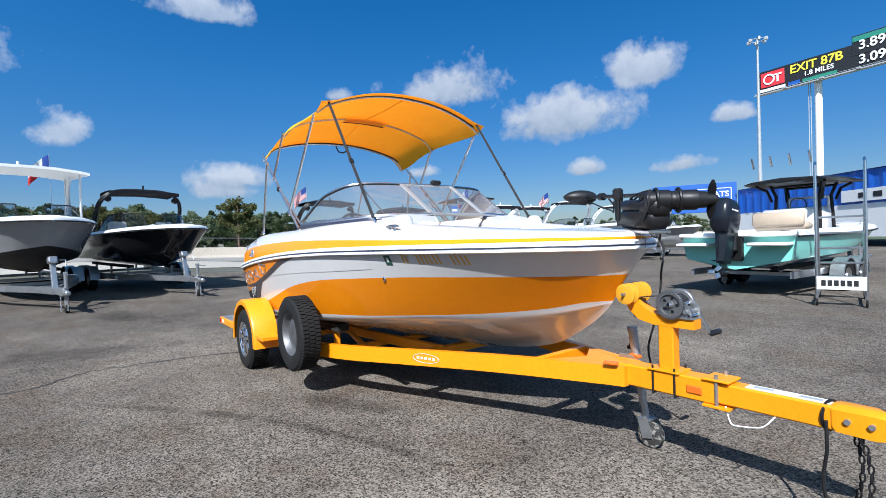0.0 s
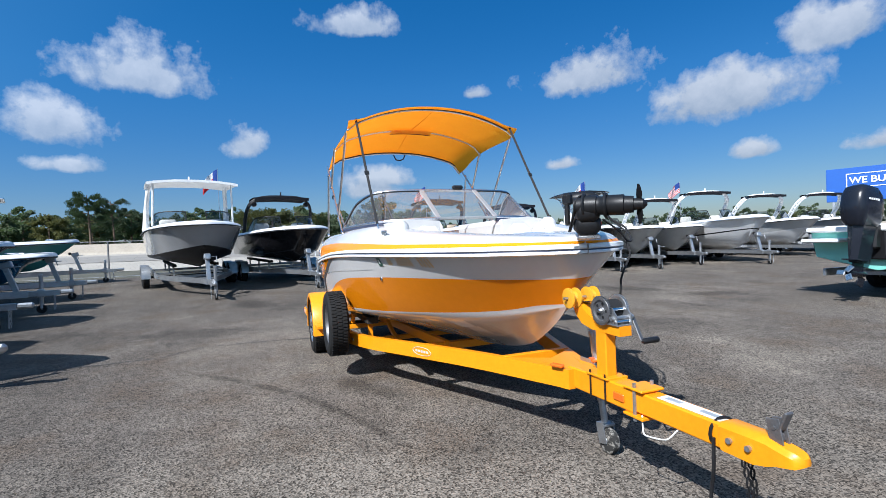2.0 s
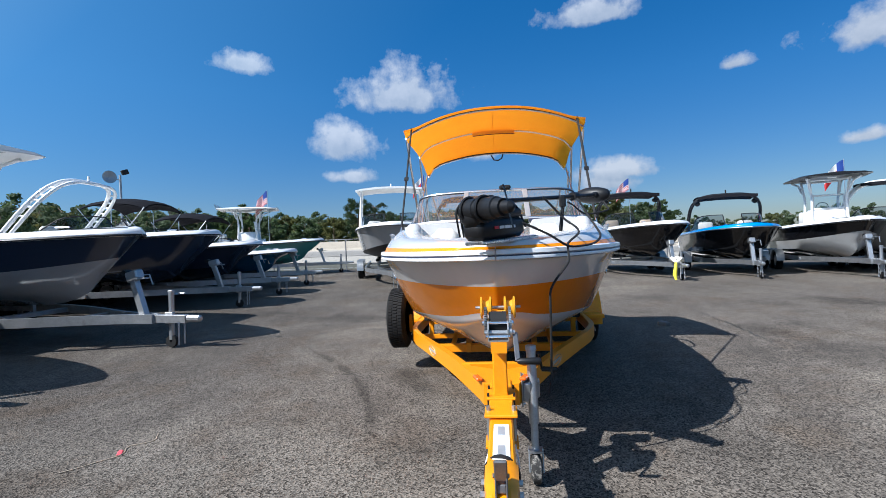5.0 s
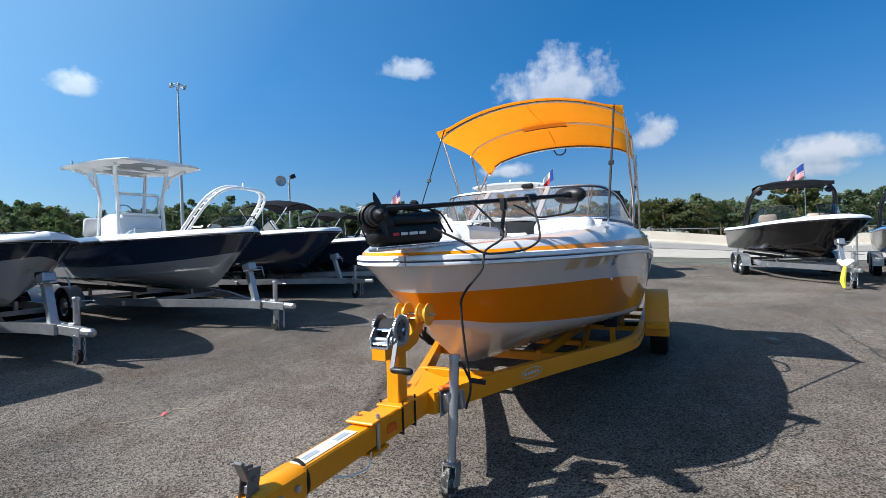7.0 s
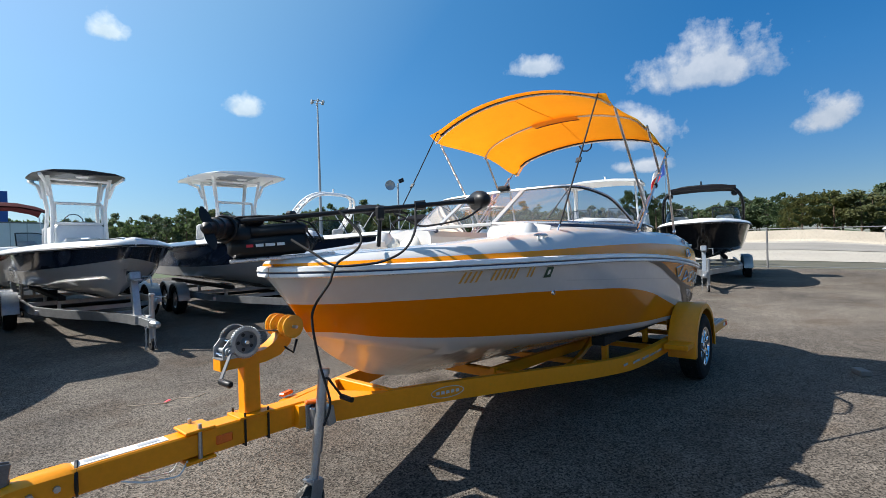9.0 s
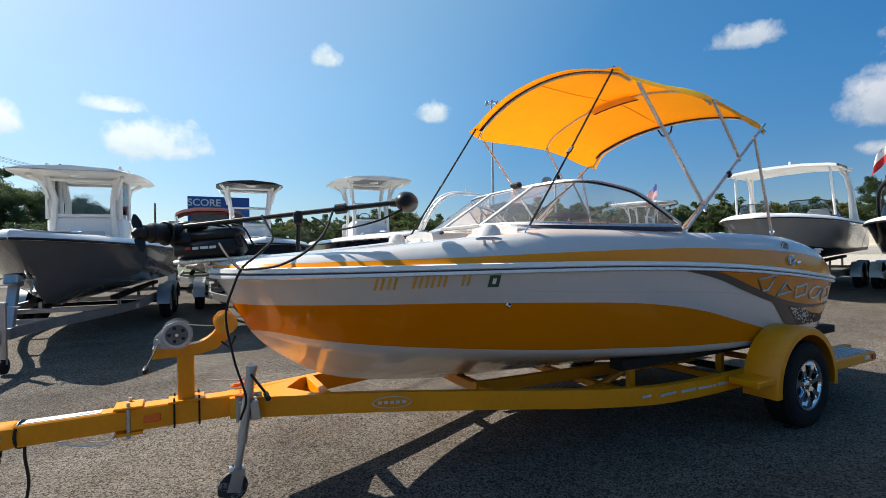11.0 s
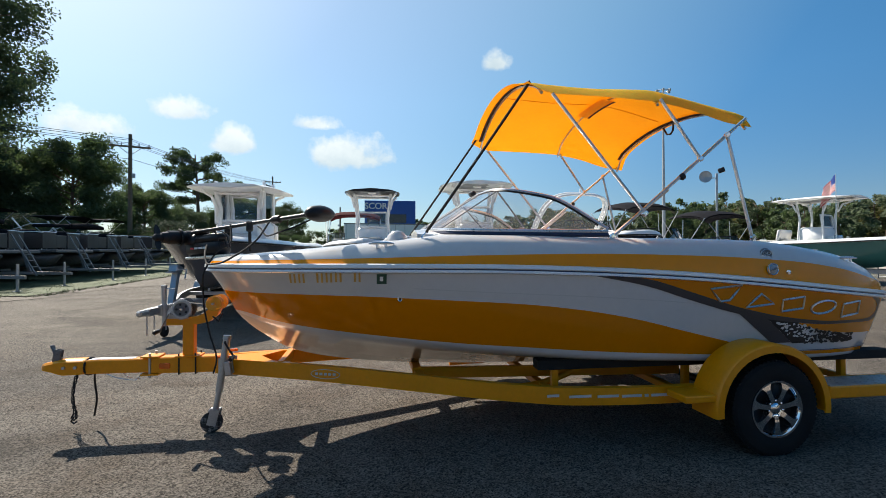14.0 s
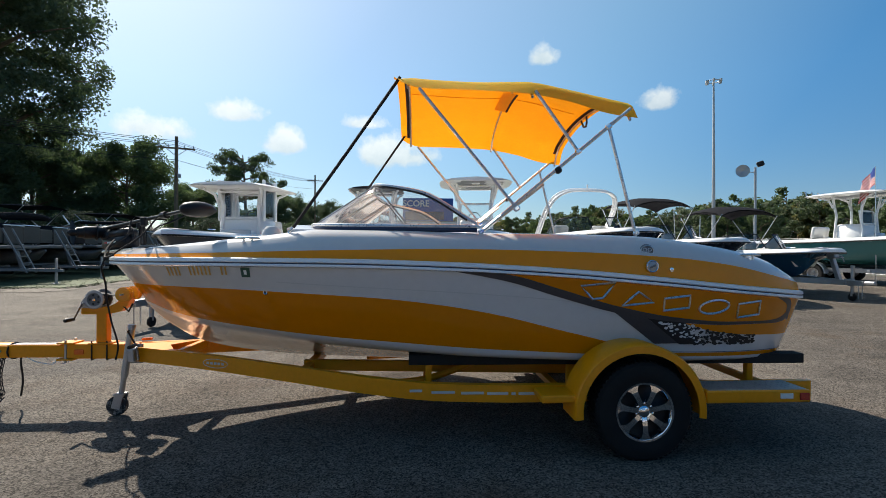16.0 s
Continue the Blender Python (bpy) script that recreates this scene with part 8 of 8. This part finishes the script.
for A, B, za, zb in ((U0, U1, 10.6, 10.6), (U1, U2, 10.6, 14.4)):
    for off in (-1.2, -0.5, 0.6, 1.25):
        for dz in ((0,) if abs(off) < 1.22 else (0, -1.6)):
            pts = []
            for i in range(15):
                t = i / 14
                pts.append((A[0] + (B[0] - A[0]) * t - off * 0.4, A[1] + (B[1] - A[1]) * t + off * 0.9, za + (zb - za) * t + dz - 2.2 * t * (1 - t)))
            g.tube(pts, 0.018, 4)
solo("power_lines", g, M_BLACK, "thin black power lines between the utility poles", "power lines", kind="stuff")

fl = thing("flood_light_pole", "floodlight and dish on a grey steel pole", "light pole", at=pose(-14.8, -20.2, 0.5, 0, 0, 60) @ Matrix.Scale(0.67, 4))
part("pole", Geo().tube([(0, 0, 0), (0, 0, 8.2)], 0.09, 8), M_POLE, fl, smooth=True)
part("dish", Geo().lathe([(0.001, 0.0), (0.3, 0.06), (0.48, 0.2), (0.5, 0.24), (0.001, 0.05)], (0.25, -0.9, 7.9), "x", 18), M_POLE, fl, smooth=True)
part("arm", Geo().tube([(0, 0, 7.8), (0, -0.9, 7.9)], 0.04, 6), M_POLE, fl, smooth=True)
part("lamp_head", Geo().box((0, 0.35, 8.45), (0.3, 0.5, 0.4), (20, 0, 0), 0.05), M_BLACK, fl)

sc = thing("led_sign", "blue electronic sign board above the boats", "sign", at=pose(1.3, -79.4, 1.7, 0, 0, 0))
part("board", Geo().box((0, 0, 7.0), (8.8, 0.5, 4.0), bev=0.03), M_SIGN_BLUE, sc)
part("lower_panel", Geo().box((0.6, 0.27, 5.9), (6.8, 0.03, 1.5)), M_DARKCAR, sc)
for x in (-1.5, 1.5):
    part("post", Geo().tube([(x, 0.1, 0), (x, 0.1, 5.5)], 0.15, 8), M_POLE, sc, smooth=True)
text("lettering", "SCORE", 1.5, M_LABEL, Matrix.Translation((2.1, 0.28, 8.0)) @ pose(0, 0, 0, 90, 0, 180), sc, 0.02)

far = thing("roadside_sign", "small blue roadside sign on a dark post, plain", "sign", at=pose(*around(142.9, 110, 8.9, 0.2), 4.6, 0, 0, -37) @ Matrix.Scale(0.62, 4))
part("board", Geo().box((0, 0, 6.0), (0.5, 4.6, 3.3), bev=0.1), M_SIGN_BLUE, far)
part("board_bar", Geo().box((0.27, 0, 6.0), (0.06, 3.6, 0.8)), M_LABEL, far)
part("post", Geo().tube([(0, 0, -3.6), (0, 0, 4.5)], 0.9, 8), M_STEEL_DARK, far, smooth=True)

# ---------------- fence ----------------
fence = thing("chain_link_fence", "grey chain-link fence along the lot edge", "fence")
FX = -15.4
for i in range(24):
    y = -36 + 4 * i
    part("post", Geo().tube([(FX, y, gz(FX, y)), (FX, y, gz(FX, y) + 1.6)], 0.035, 6), M_DULL_ALU, fence, smooth=True)
part("top_rail", Geo().tube([(FX, y, gz(FX, y) + 1.57) for y in range(-36, 57, 4)], 0.02, 6), M_DULL_ALU, fence, smooth=True)
part("bottom_wire", Geo().tube([(FX, y, gz(FX, y) + 0.08) for y in range(-36, 57, 4)], 0.008, 4), M_GALV, fence, smooth=True)
g = Geo()
for i in range(460):
    y = -36 + 0.2 * i
    for s in (1, -1):
        a, b = (y, 0.08) if s > 0 else (y + 1.5, 0.08), (y + 1.5, 1.55) if s > 0 else (y, 1.55)
        za, zb = gz(FX, a[0]) + a[1], gz(FX, b[0]) + b[1]
        g.add([(FX, a[0] - 0.0013, za), (FX, a[0] + 0.0013, za), (FX, b[0] + 0.0013, zb), (FX, b[0] - 0.0013, zb)], [(0, 1, 2, 3)])
mesh_wire = part("wire_mesh", g, M_DULL_ALU, fence)
tagged(mesh_wire, kind="stuff")

# pontoon boats on trailers along the lot edge
def pontoon(x, y, heading, label, bimini_up):
    """A pontoon boat whose front end stands over (x, y)."""
    m = pose(x, y, gz(x, y), 0, 0, heading) @ Matrix.Diagonal((1, 1, 0.94, 1))
    p = thing("pontoon_boat", label, "pontoon boat", "pontoon boats at the lot edge", at=m)
    L = 6.6
    # aluminium floats and deck in dark steel: backlit shade put into the colour
    for s in (-0.85, 0.85):
        part("float", Geo().tube([(-L, s, 0.98), (-L + 0.1, s, 0.98), (-0.9, s, 0.98), (-0.4, s, 1.05), (-0.05, s, 1.22)], [0.15, 0.32, 0.32, 0.24, 0.05], 16), M_STEEL_DARK, p, smooth=True)
    part("deck", Geo().box((-L / 2, 0, 1.36), (L, 2.5, 0.12), bev=0.02), M_STEEL_DARK, p)
    for s in (-1.2, 1.2):
        part("side_fence", Geo().box((-L / 2 - 0.1, s, 1.82), (L - 0.9, 0.04, 0.66), bev=0.01), M_PONTOON, p)
        part("fence_rail", Geo().tube([(-L + 0.4, s, 2.2), (-0.8, s, 2.2), (-0.55, s, 2.16)], 0.025, 6), M_ALU, p, smooth=True)
        for k in range(5):
            part("fence_post", Geo().tube([(-0.6 - 1.3 * k, s, 1.42), (-0.6 - 1.3 * k, s, 2.2)], 0.02, 6), M_ALU, p, smooth=True)
    for s in (-0.78, 0.78):
        part("front_fence", Geo().box((-0.58, s, 1.82), (0.04, 0.82, 0.66), bev=0.01), M_PONTOON, p)
        part("front_rail", Geo().tube([(-0.58, s - 0.42, 2.2), (-0.58, s + 0.42, 2.2)], 0.025, 6), M_ALU, p, smooth=True)
    part("gate", Geo().box((-0.60, 0, 1.80), (0.03, 0.68, 0.56), bev=0.01), M_PONTOON, p)
    for s in (-0.8, 0.8):
        part("lounge", Geo().box((-2.0, s, 1.75), (2.2, 0.6, 0.5), bev=0.08).box((-2.0, s * 1.3, 2.05), (2.2, 0.18, 0.5), bev=0.07), M_BLACK_CANVAS, p, smooth=True, angle=50)
    part("helm", Geo().box((-3.9, -0.75, 1.95), (0.6, 0.7, 1.0), bev=0.1), M_PONTOON, p, smooth=True, angle=50)
    part("motor_cover", Geo().box((-6.4, 0, 1.95), (0.5, 0.45, 0.7), bev=0.15), M_BLACK, p, smooth=True, angle=50)
    for s in (-1.15, 1.15):
        if bimini_up:
            part("bimini_pole", Geo().tube([(-4.2, s, 2.2), (-3.2, s, 3.25)], 0.02, 6).tube([(-4.2, s, 2.2), (-5.2, s, 3.25)], 0.02, 6), M_ALU, p, smooth=True)
        else:
            part("bimini_pole", Geo().tube([(-4.4, s, 2.2), (-3.1, s, 2.72), (-1.4, s, 2.66)], 0.022, 6), M_ALU, p, smooth=True)
            part("bimini_brace", Geo().bar((-3.3, s, 2.2), (-3.9, s, 3.0), 0.05, 0.05), M_ALU, p)
    if bimini_up:
        rows = [[(-3.0 - 2.4 * k, j * 1.2, 3.22 + 0.12 * (1 - j * j) + 0.06 * math.sin(math.pi * k)) for j in (-1, -0.6, 0, 0.6, 1)] for k in np.linspace(0, 1, 6)]
        part("bimini", Geo().loft(rows).loft([[(q[0], q[1], q[2] - 0.03) for q in r] for r in rows]), M_BLACK_CANVAS, p, "black canvas bimini", True)
    else:
        part("bimini_boot", Geo().tube([(-1.3, -1.2, 2.60), (-1.15, -0.5, 2.66), (-1.15, 0.5, 2.66), (-1.3, 1.2, 2.60)], 0.11, 8).tube([(-3.0, -1.1, 2.64), (-2.2, -1.16, 2.62), (-1.3, -1.2, 2.60)], 0.09, 8).tube([(-3.0, 1.1, 2.64), (-2.2, 1.16, 2.62), (-1.3, 1.2, 2.60)], 0.09, 8), M_BLACK_CANVAS, p, "folded black canvas boot", True)
    lad = part("boarding_ladder", Geo().bar((-0.16, -0.20, 2.05), (0.66, -0.20, 0.42), 0.05, 0.05).bar((-0.16, 0.20, 2.05), (0.66, 0.20, 0.42), 0.05, 0.05), M_DULL_ALU, p, "aluminium boarding ladder hung at the front", True)
    for k in range(4):
        t = 0.48 + 0.15 * k
        part("rung", Geo().bar((-0.16 + 0.82 * t, -0.20, 2.05 - 1.63 * t), (-0.16 + 0.82 * t, 0.20, 2.05 - 1.63 * t), 0.08, 0.035), M_DULL_ALU, lad)
    t = thing("pontoon_trailer", "grey steel pontoon trailer with a jack on the grass", "trailer", "pontoon trailers", at=m)
    for s in (-0.45, 0.45):
        part("side_rail", Geo().bar((-L + 0.3, s, 0.55), (-0.4, s, 0.55), 0.08, 0.12), M_DULL_ALU, t)
        part("tongue_arm", Geo().bar((-0.4, s, 0.55), (0.9, 0.05 * (1 if s > 0 else -1), 0.52), 0.08, 0.10), M_DULL_ALU, t)
        for wx in (-4.0, -4.75):
            part("wheel", Geo().lathe([(0.001, -0.09), (0.2, -0.09), (0.29, -0.07), (0.29, 0.07), (0.2, 0.09), (0.001, 0.09)], (wx, s * 2.3, 0.29), "y", 18), M_RUBBER, t, smooth=True)
    for k in (-5.5, -3.0, -0.9):
        part("cross_member", Geo().bar((k, -1.0, 0.63), (k, 1.0, 0.63), 0.10, 0.08), M_DULL_ALU, t)
    part("tongue", Geo().bar((0.8, 0, 0.52), (1.7, 0, 0.50), 0.10, 0.11), M_DULL_ALU, t)
    part("jack", Geo().tube([(1.4, 0.1, 0.0), (1.4, 0.1, 0.95)], 0.045, 8).box((1.4, 0.1, 0.02), (0.2, 0.2, 0.03)), M_GALV, t, smooth=True)
    part("winch_post", Geo().bar((0.35, 0, 0.55), (0.15, 0, 1.25), 0.09, 0.09), M_DULL_ALU, t)
    return p


for i, y in enumerate((-12.8, -15.3, -18.35, -21.7, -24.8, -28.0)):
    up_ = i in (2, 4, 5)
    pontoon(17.3 + 0.12 * math.sin(2.1 * i), y, 180 + 3 * math.sin(1.7 * i), "dark pontoon boat with a raised black bimini on its trailer" if up_ else "dark pontoon boat with fenced deck and folded bimini", up_)
solo("grass_strip", sheet(14.6, 50, -60, -11.3, 0.03), M_GRASS, "strip of rough green grass along the lot edge", "grass", kind="stuff")
g = Geo()
rr = random.Random(78)
for _ in range(2600):
    x, y = 14.25 + 2.6 * rr.random() ** 1.6, rr.uniform(-30, -11)
    h, a, ln = rr.uniform(0.03, 0.08), rr.uniform(0, 6.28), rr.uniform(-0.05, 0.05)
    z = gz(x, y)
    dx, dy = 0.025 * math.cos(a), 0.025 * math.sin(a)
    g.add([(x - dx, y - dy, z), (x + dx, y + dy, z), (x + ln, y + ln, z + h)], [(0, 1, 2)])
solo("grass_tufts", g, M_GRASS, "ragged grass tufts along the edge of the gravel", "grass", kind="stuff")

# ---------------- trees ----------------
def tree(name, seed, height, spread, trunk_h, leaf, label, clumps=70, leaves=46, leaf_size=0.30, flat=1.0, at=None, pad=(0.16, 0.30), limbs=14):
    rr = random.Random(seed)
    t = thing(name, label, "tree", "trees round the lot", at=at)
    g = Geo()
    lean = [rr.uniform(-0.4, 0.4), rr.uniform(-0.4, 0.4)]
    top = height * 0.86
    axis = [(lean[0] * k * k, lean[1] * k * k, top * k) for k in np.linspace(0, 1, 8)]
    r0 = height * 0.022
    g.tube(axis, [r0 * (1 - 0.8 * k / 7) for k in range(8)], 8)
    tips = []
    for i in range(limbs):
        k = trunk_h / height + (0.97 - trunk_h / height) * (i + 0.5) / limbs
        base = Vector((lean[0] * k * k, lean[1] * k * k, top * k))
        a = i * 2.4 + rr.uniform(-0.4, 0.4)
        ln = spread * (0.55 + 0.45 * math.sin(math.pi * min(1, 0.25 + 0.75 * (i + 0.5) / limbs))) * rr.uniform(0.7, 1.1)
        tip = base + Vector((math.cos(a) * ln, math.sin(a) * ln, ln * rr.uniform(0.15, 0.55) * flat))
        mid = (base + tip) / 2 + Vector((0, 0, ln * 0.08))
        g.tube([base, mid, tip], [r0 * 0.34, r0 * 0.2, r0 * 0.06], 5)
        tips += [(mid, 0.7), (tip, 1.0), ((mid + tip) / 2, 0.9)]
    part("trunk", g, M_BARK, t, smooth=True)
    verts, faces = [], []
    for i in range(clumps):
        c, k = tips[i % len(tips)]
        c = c + Vector((rr.gauss(0, 0.30), rr.gauss(0, 0.30), rr.gauss(0.1, 0.22))) * spread * 0.34
        rad = spread * rr.uniform(*pad) * k
        for _ in range(leaves):
            v = Vector((rr.gauss(0, 1), rr.gauss(0, 1), rr.gauss(0, 1))).normalized() * rad * rr.random() ** 0.45
            p = c + Vector((v.x, v.y, v.z * 0.8))
            u = Vector((rr.gauss(0, 1), rr.gauss(0, 1), rr.gauss(0, 1))).normalized()
            w = u.orthogonal().normalized()
            s = leaf_size * rr.uniform(0.5, 1.2)
            n = len(verts)
            verts += [tuple(p - u * s * 0.5), tuple(p + w * s * 0.28), tuple(p + u * s * 0.5), tuple(p - w * s * 0.28)]
            faces.append((n, n + 1, n + 2, n + 3))
    cr = Geo()
    cr.v, cr.f, cr.m = verts, faces, [0] * len(faces)
    part("crown", cr, leaf, t, "crown of small leaves with gaps")
    return t


oak = tree("oak_tree", 1, 11, 4.2, 2.5, M_LEAF, "broad leafy green oak", 330, 150, 0.22, pad=(0.14, 0.25), at=pose(*around(-59.6, 54, 3.4, 4.4), 0.9), limbs=26)
far_oak = tree("far_oak_tree", 6, 11, 4.8, 1.0, M_LEAF, "distant leafy green oak beyond the highway", 70, 42, 0.80, at=pose(*around(-150, 120), 2.0))
pine = tree("pine_tree", 2, 14.6, 4.0, 7.0, M_LEAF3, "tall dark pine with a ragged crown", 170, 130, 0.24, 0.4, pad=(0.11, 0.22), at=pose(34.3, -84.4, 1.4) @ Matrix.Scale(1.38, 4))
round_tree = tree("leafy_tree", 3, 9, 3.6, 1.6, M_LEAF2, "olive-green leafy tree at the edge of the highway", 80, 56, 0.60, at=pose(*around(168, 95), 2.0))
big = tree("big_oak_tree", 4, 20.5, 5.4, 5.0, M_LEAF3, "large dark oak overhanging the lot edge", 460, 230, 0.21, at=pose(*around(-48.8, 56, 3.4, 4.4), 0.9) @ Matrix.Scale(1.5, 4), pad=(0.13, 0.25), limbs=32)
bush = tree("leafy_bush", 5, 5.2, 2.7, 0.5, M_LEAF3, "dense dark bush behind the pontoon boats", 120, 72, 0.21, 0.5, at=pose(*around(-47, 37, 3.4, 4.4), 0.5))
rr = random.Random(11)
for az, dist, sc_, kind in ((-56.2, 58, 1.0, oak), (-52.5, 54, 1.0, oak), (-48, 52, 0.95, oak), (-65.6, 64, 0.80, oak), (-67.5, 70, 0.62, oak), (-70, 74, 0.66, oak), (-72.4, 78, 0.70, oak), (-75.0, 78, 0.90, oak), (-77.3, 95, 0.92, oak), (-80, 110, 1.0, oak), (-66.5, 90, 0.5, round_tree), (-73.5, 84, 0.8, round_tree), (-53, 60, 0.72, pine)):
    copy_thing(kind, pose(*around(az, dist, 3.4, 4.4), gz(*around(az, dist, 3.4, 4.4)) - 0.1, 0, 0, rr.uniform(0, 360)) @ Matrix.Scale(sc_, 4))
for az, d_, q in ((-164.3, 105, 0.58), (-166.2, 108, 0.54), (-167.6, 112, 0.43)):
    copy_thing(pine, pose(*around(az, d_, 8.5, -1.9), gz(*around(az, d_, 8.5, -1.9)) - 0.3, 0, 0, rr.uniform(0, 360)) @ Matrix.Scale(q, 4))
for i in range(34):
    az = -33 - i * 2.0 + rr.uniform(-0.5, 0.5)
    d_ = rr.uniform(43, 52) + (10 if az < -70 else 0)
    q = rr.uniform(0.55, 0.82)
    copy_thing(bush, pose(*around(az, d_, 3.4, 4.4), gz(*around(az, d_, 3.4, 4.4)) - 0.1, 0, 0, rr.uniform(0, 360)) @ Matrix.Scale(q, 4))
skyline = curve([(-200, 4.4), (-190, 4.2), (-180, 4.9), (-166, 4.4), (-150, 4.9), (-140, 5.5), (-135, 5.7), (-130.5, 6.2), (-127, 5.8), (-122, 5.2), (-119, 5.0), (-112, 5.5), (-107, 4.7), (-95, 4.2), (-85, 3.6)])
for i in range(150):
    az = -86 - i * (112 / 150) + rr.uniform(-0.6, 0.6)
    dist = rr.uniform(105, 150)
    kind = (far_oak, round_tree, far_oak, far_oak, pine)[rr.randrange(5)]
    if kind is pine and rr.random() < 0.6:
        kind = far_oak
    el = skyline(az) * rr.uniform(0.80, 1.0)
    q = (1.8 + dist * math.tan(radians(el)) - gz(*around(az, dist))) / (13.5 * 1.0 if kind is pine else 9.2 if kind is round_tree else 10.8)
    o = copy_thing(kind, pose(*around(az, dist), gz(*around(az, dist)) - 0.4, 0, 0, rr.uniform(0, 360)))
    o.scale = (q, q, q)
for i in range(40):
    az = 162 - i * 1.3
    dist = rr.uniform(150, 220)
    o = copy_thing(far_oak if i % 2 else round_tree, pose(*around(az, dist), gz(*around(az, dist)) - 0.4, 0, 0, rr.uniform(0, 360)))
    q = rr.uniform(0.6, 0.9)
    o.scale = (q, q, q)

# tie-down strap bundled on a trailer jack
strap_x, strap_y = -6.1, 5.2
strap = thing("tow_strap", "bundled tan and yellow tow strap hung on a trailer jack", "strap", at=pose(strap_x, strap_y, gz(strap_x, strap_y)))
part("bundle", Geo().tube([(0.20 * math.cos(a), 0.14 * math.sin(a), 0.62 + 0.05 * math.sin(3 * a)) for a in np.linspace(0, 2 * math.pi, 17)[:-1]], 0.055, 8, True), M_VINYL, strap, "tan coiled webbing", True)
part("tail", Geo().tube([(0.18, -0.08, 0.60), (0.22, -0.12, 0.40), (0.20, -0.14, 0.20), (0.24, -0.12, 0.04)], [0.03, 0.05, 0.06, 0.03], 8), M_SIGN_YELLOW, strap, "yellow strap tail", True)
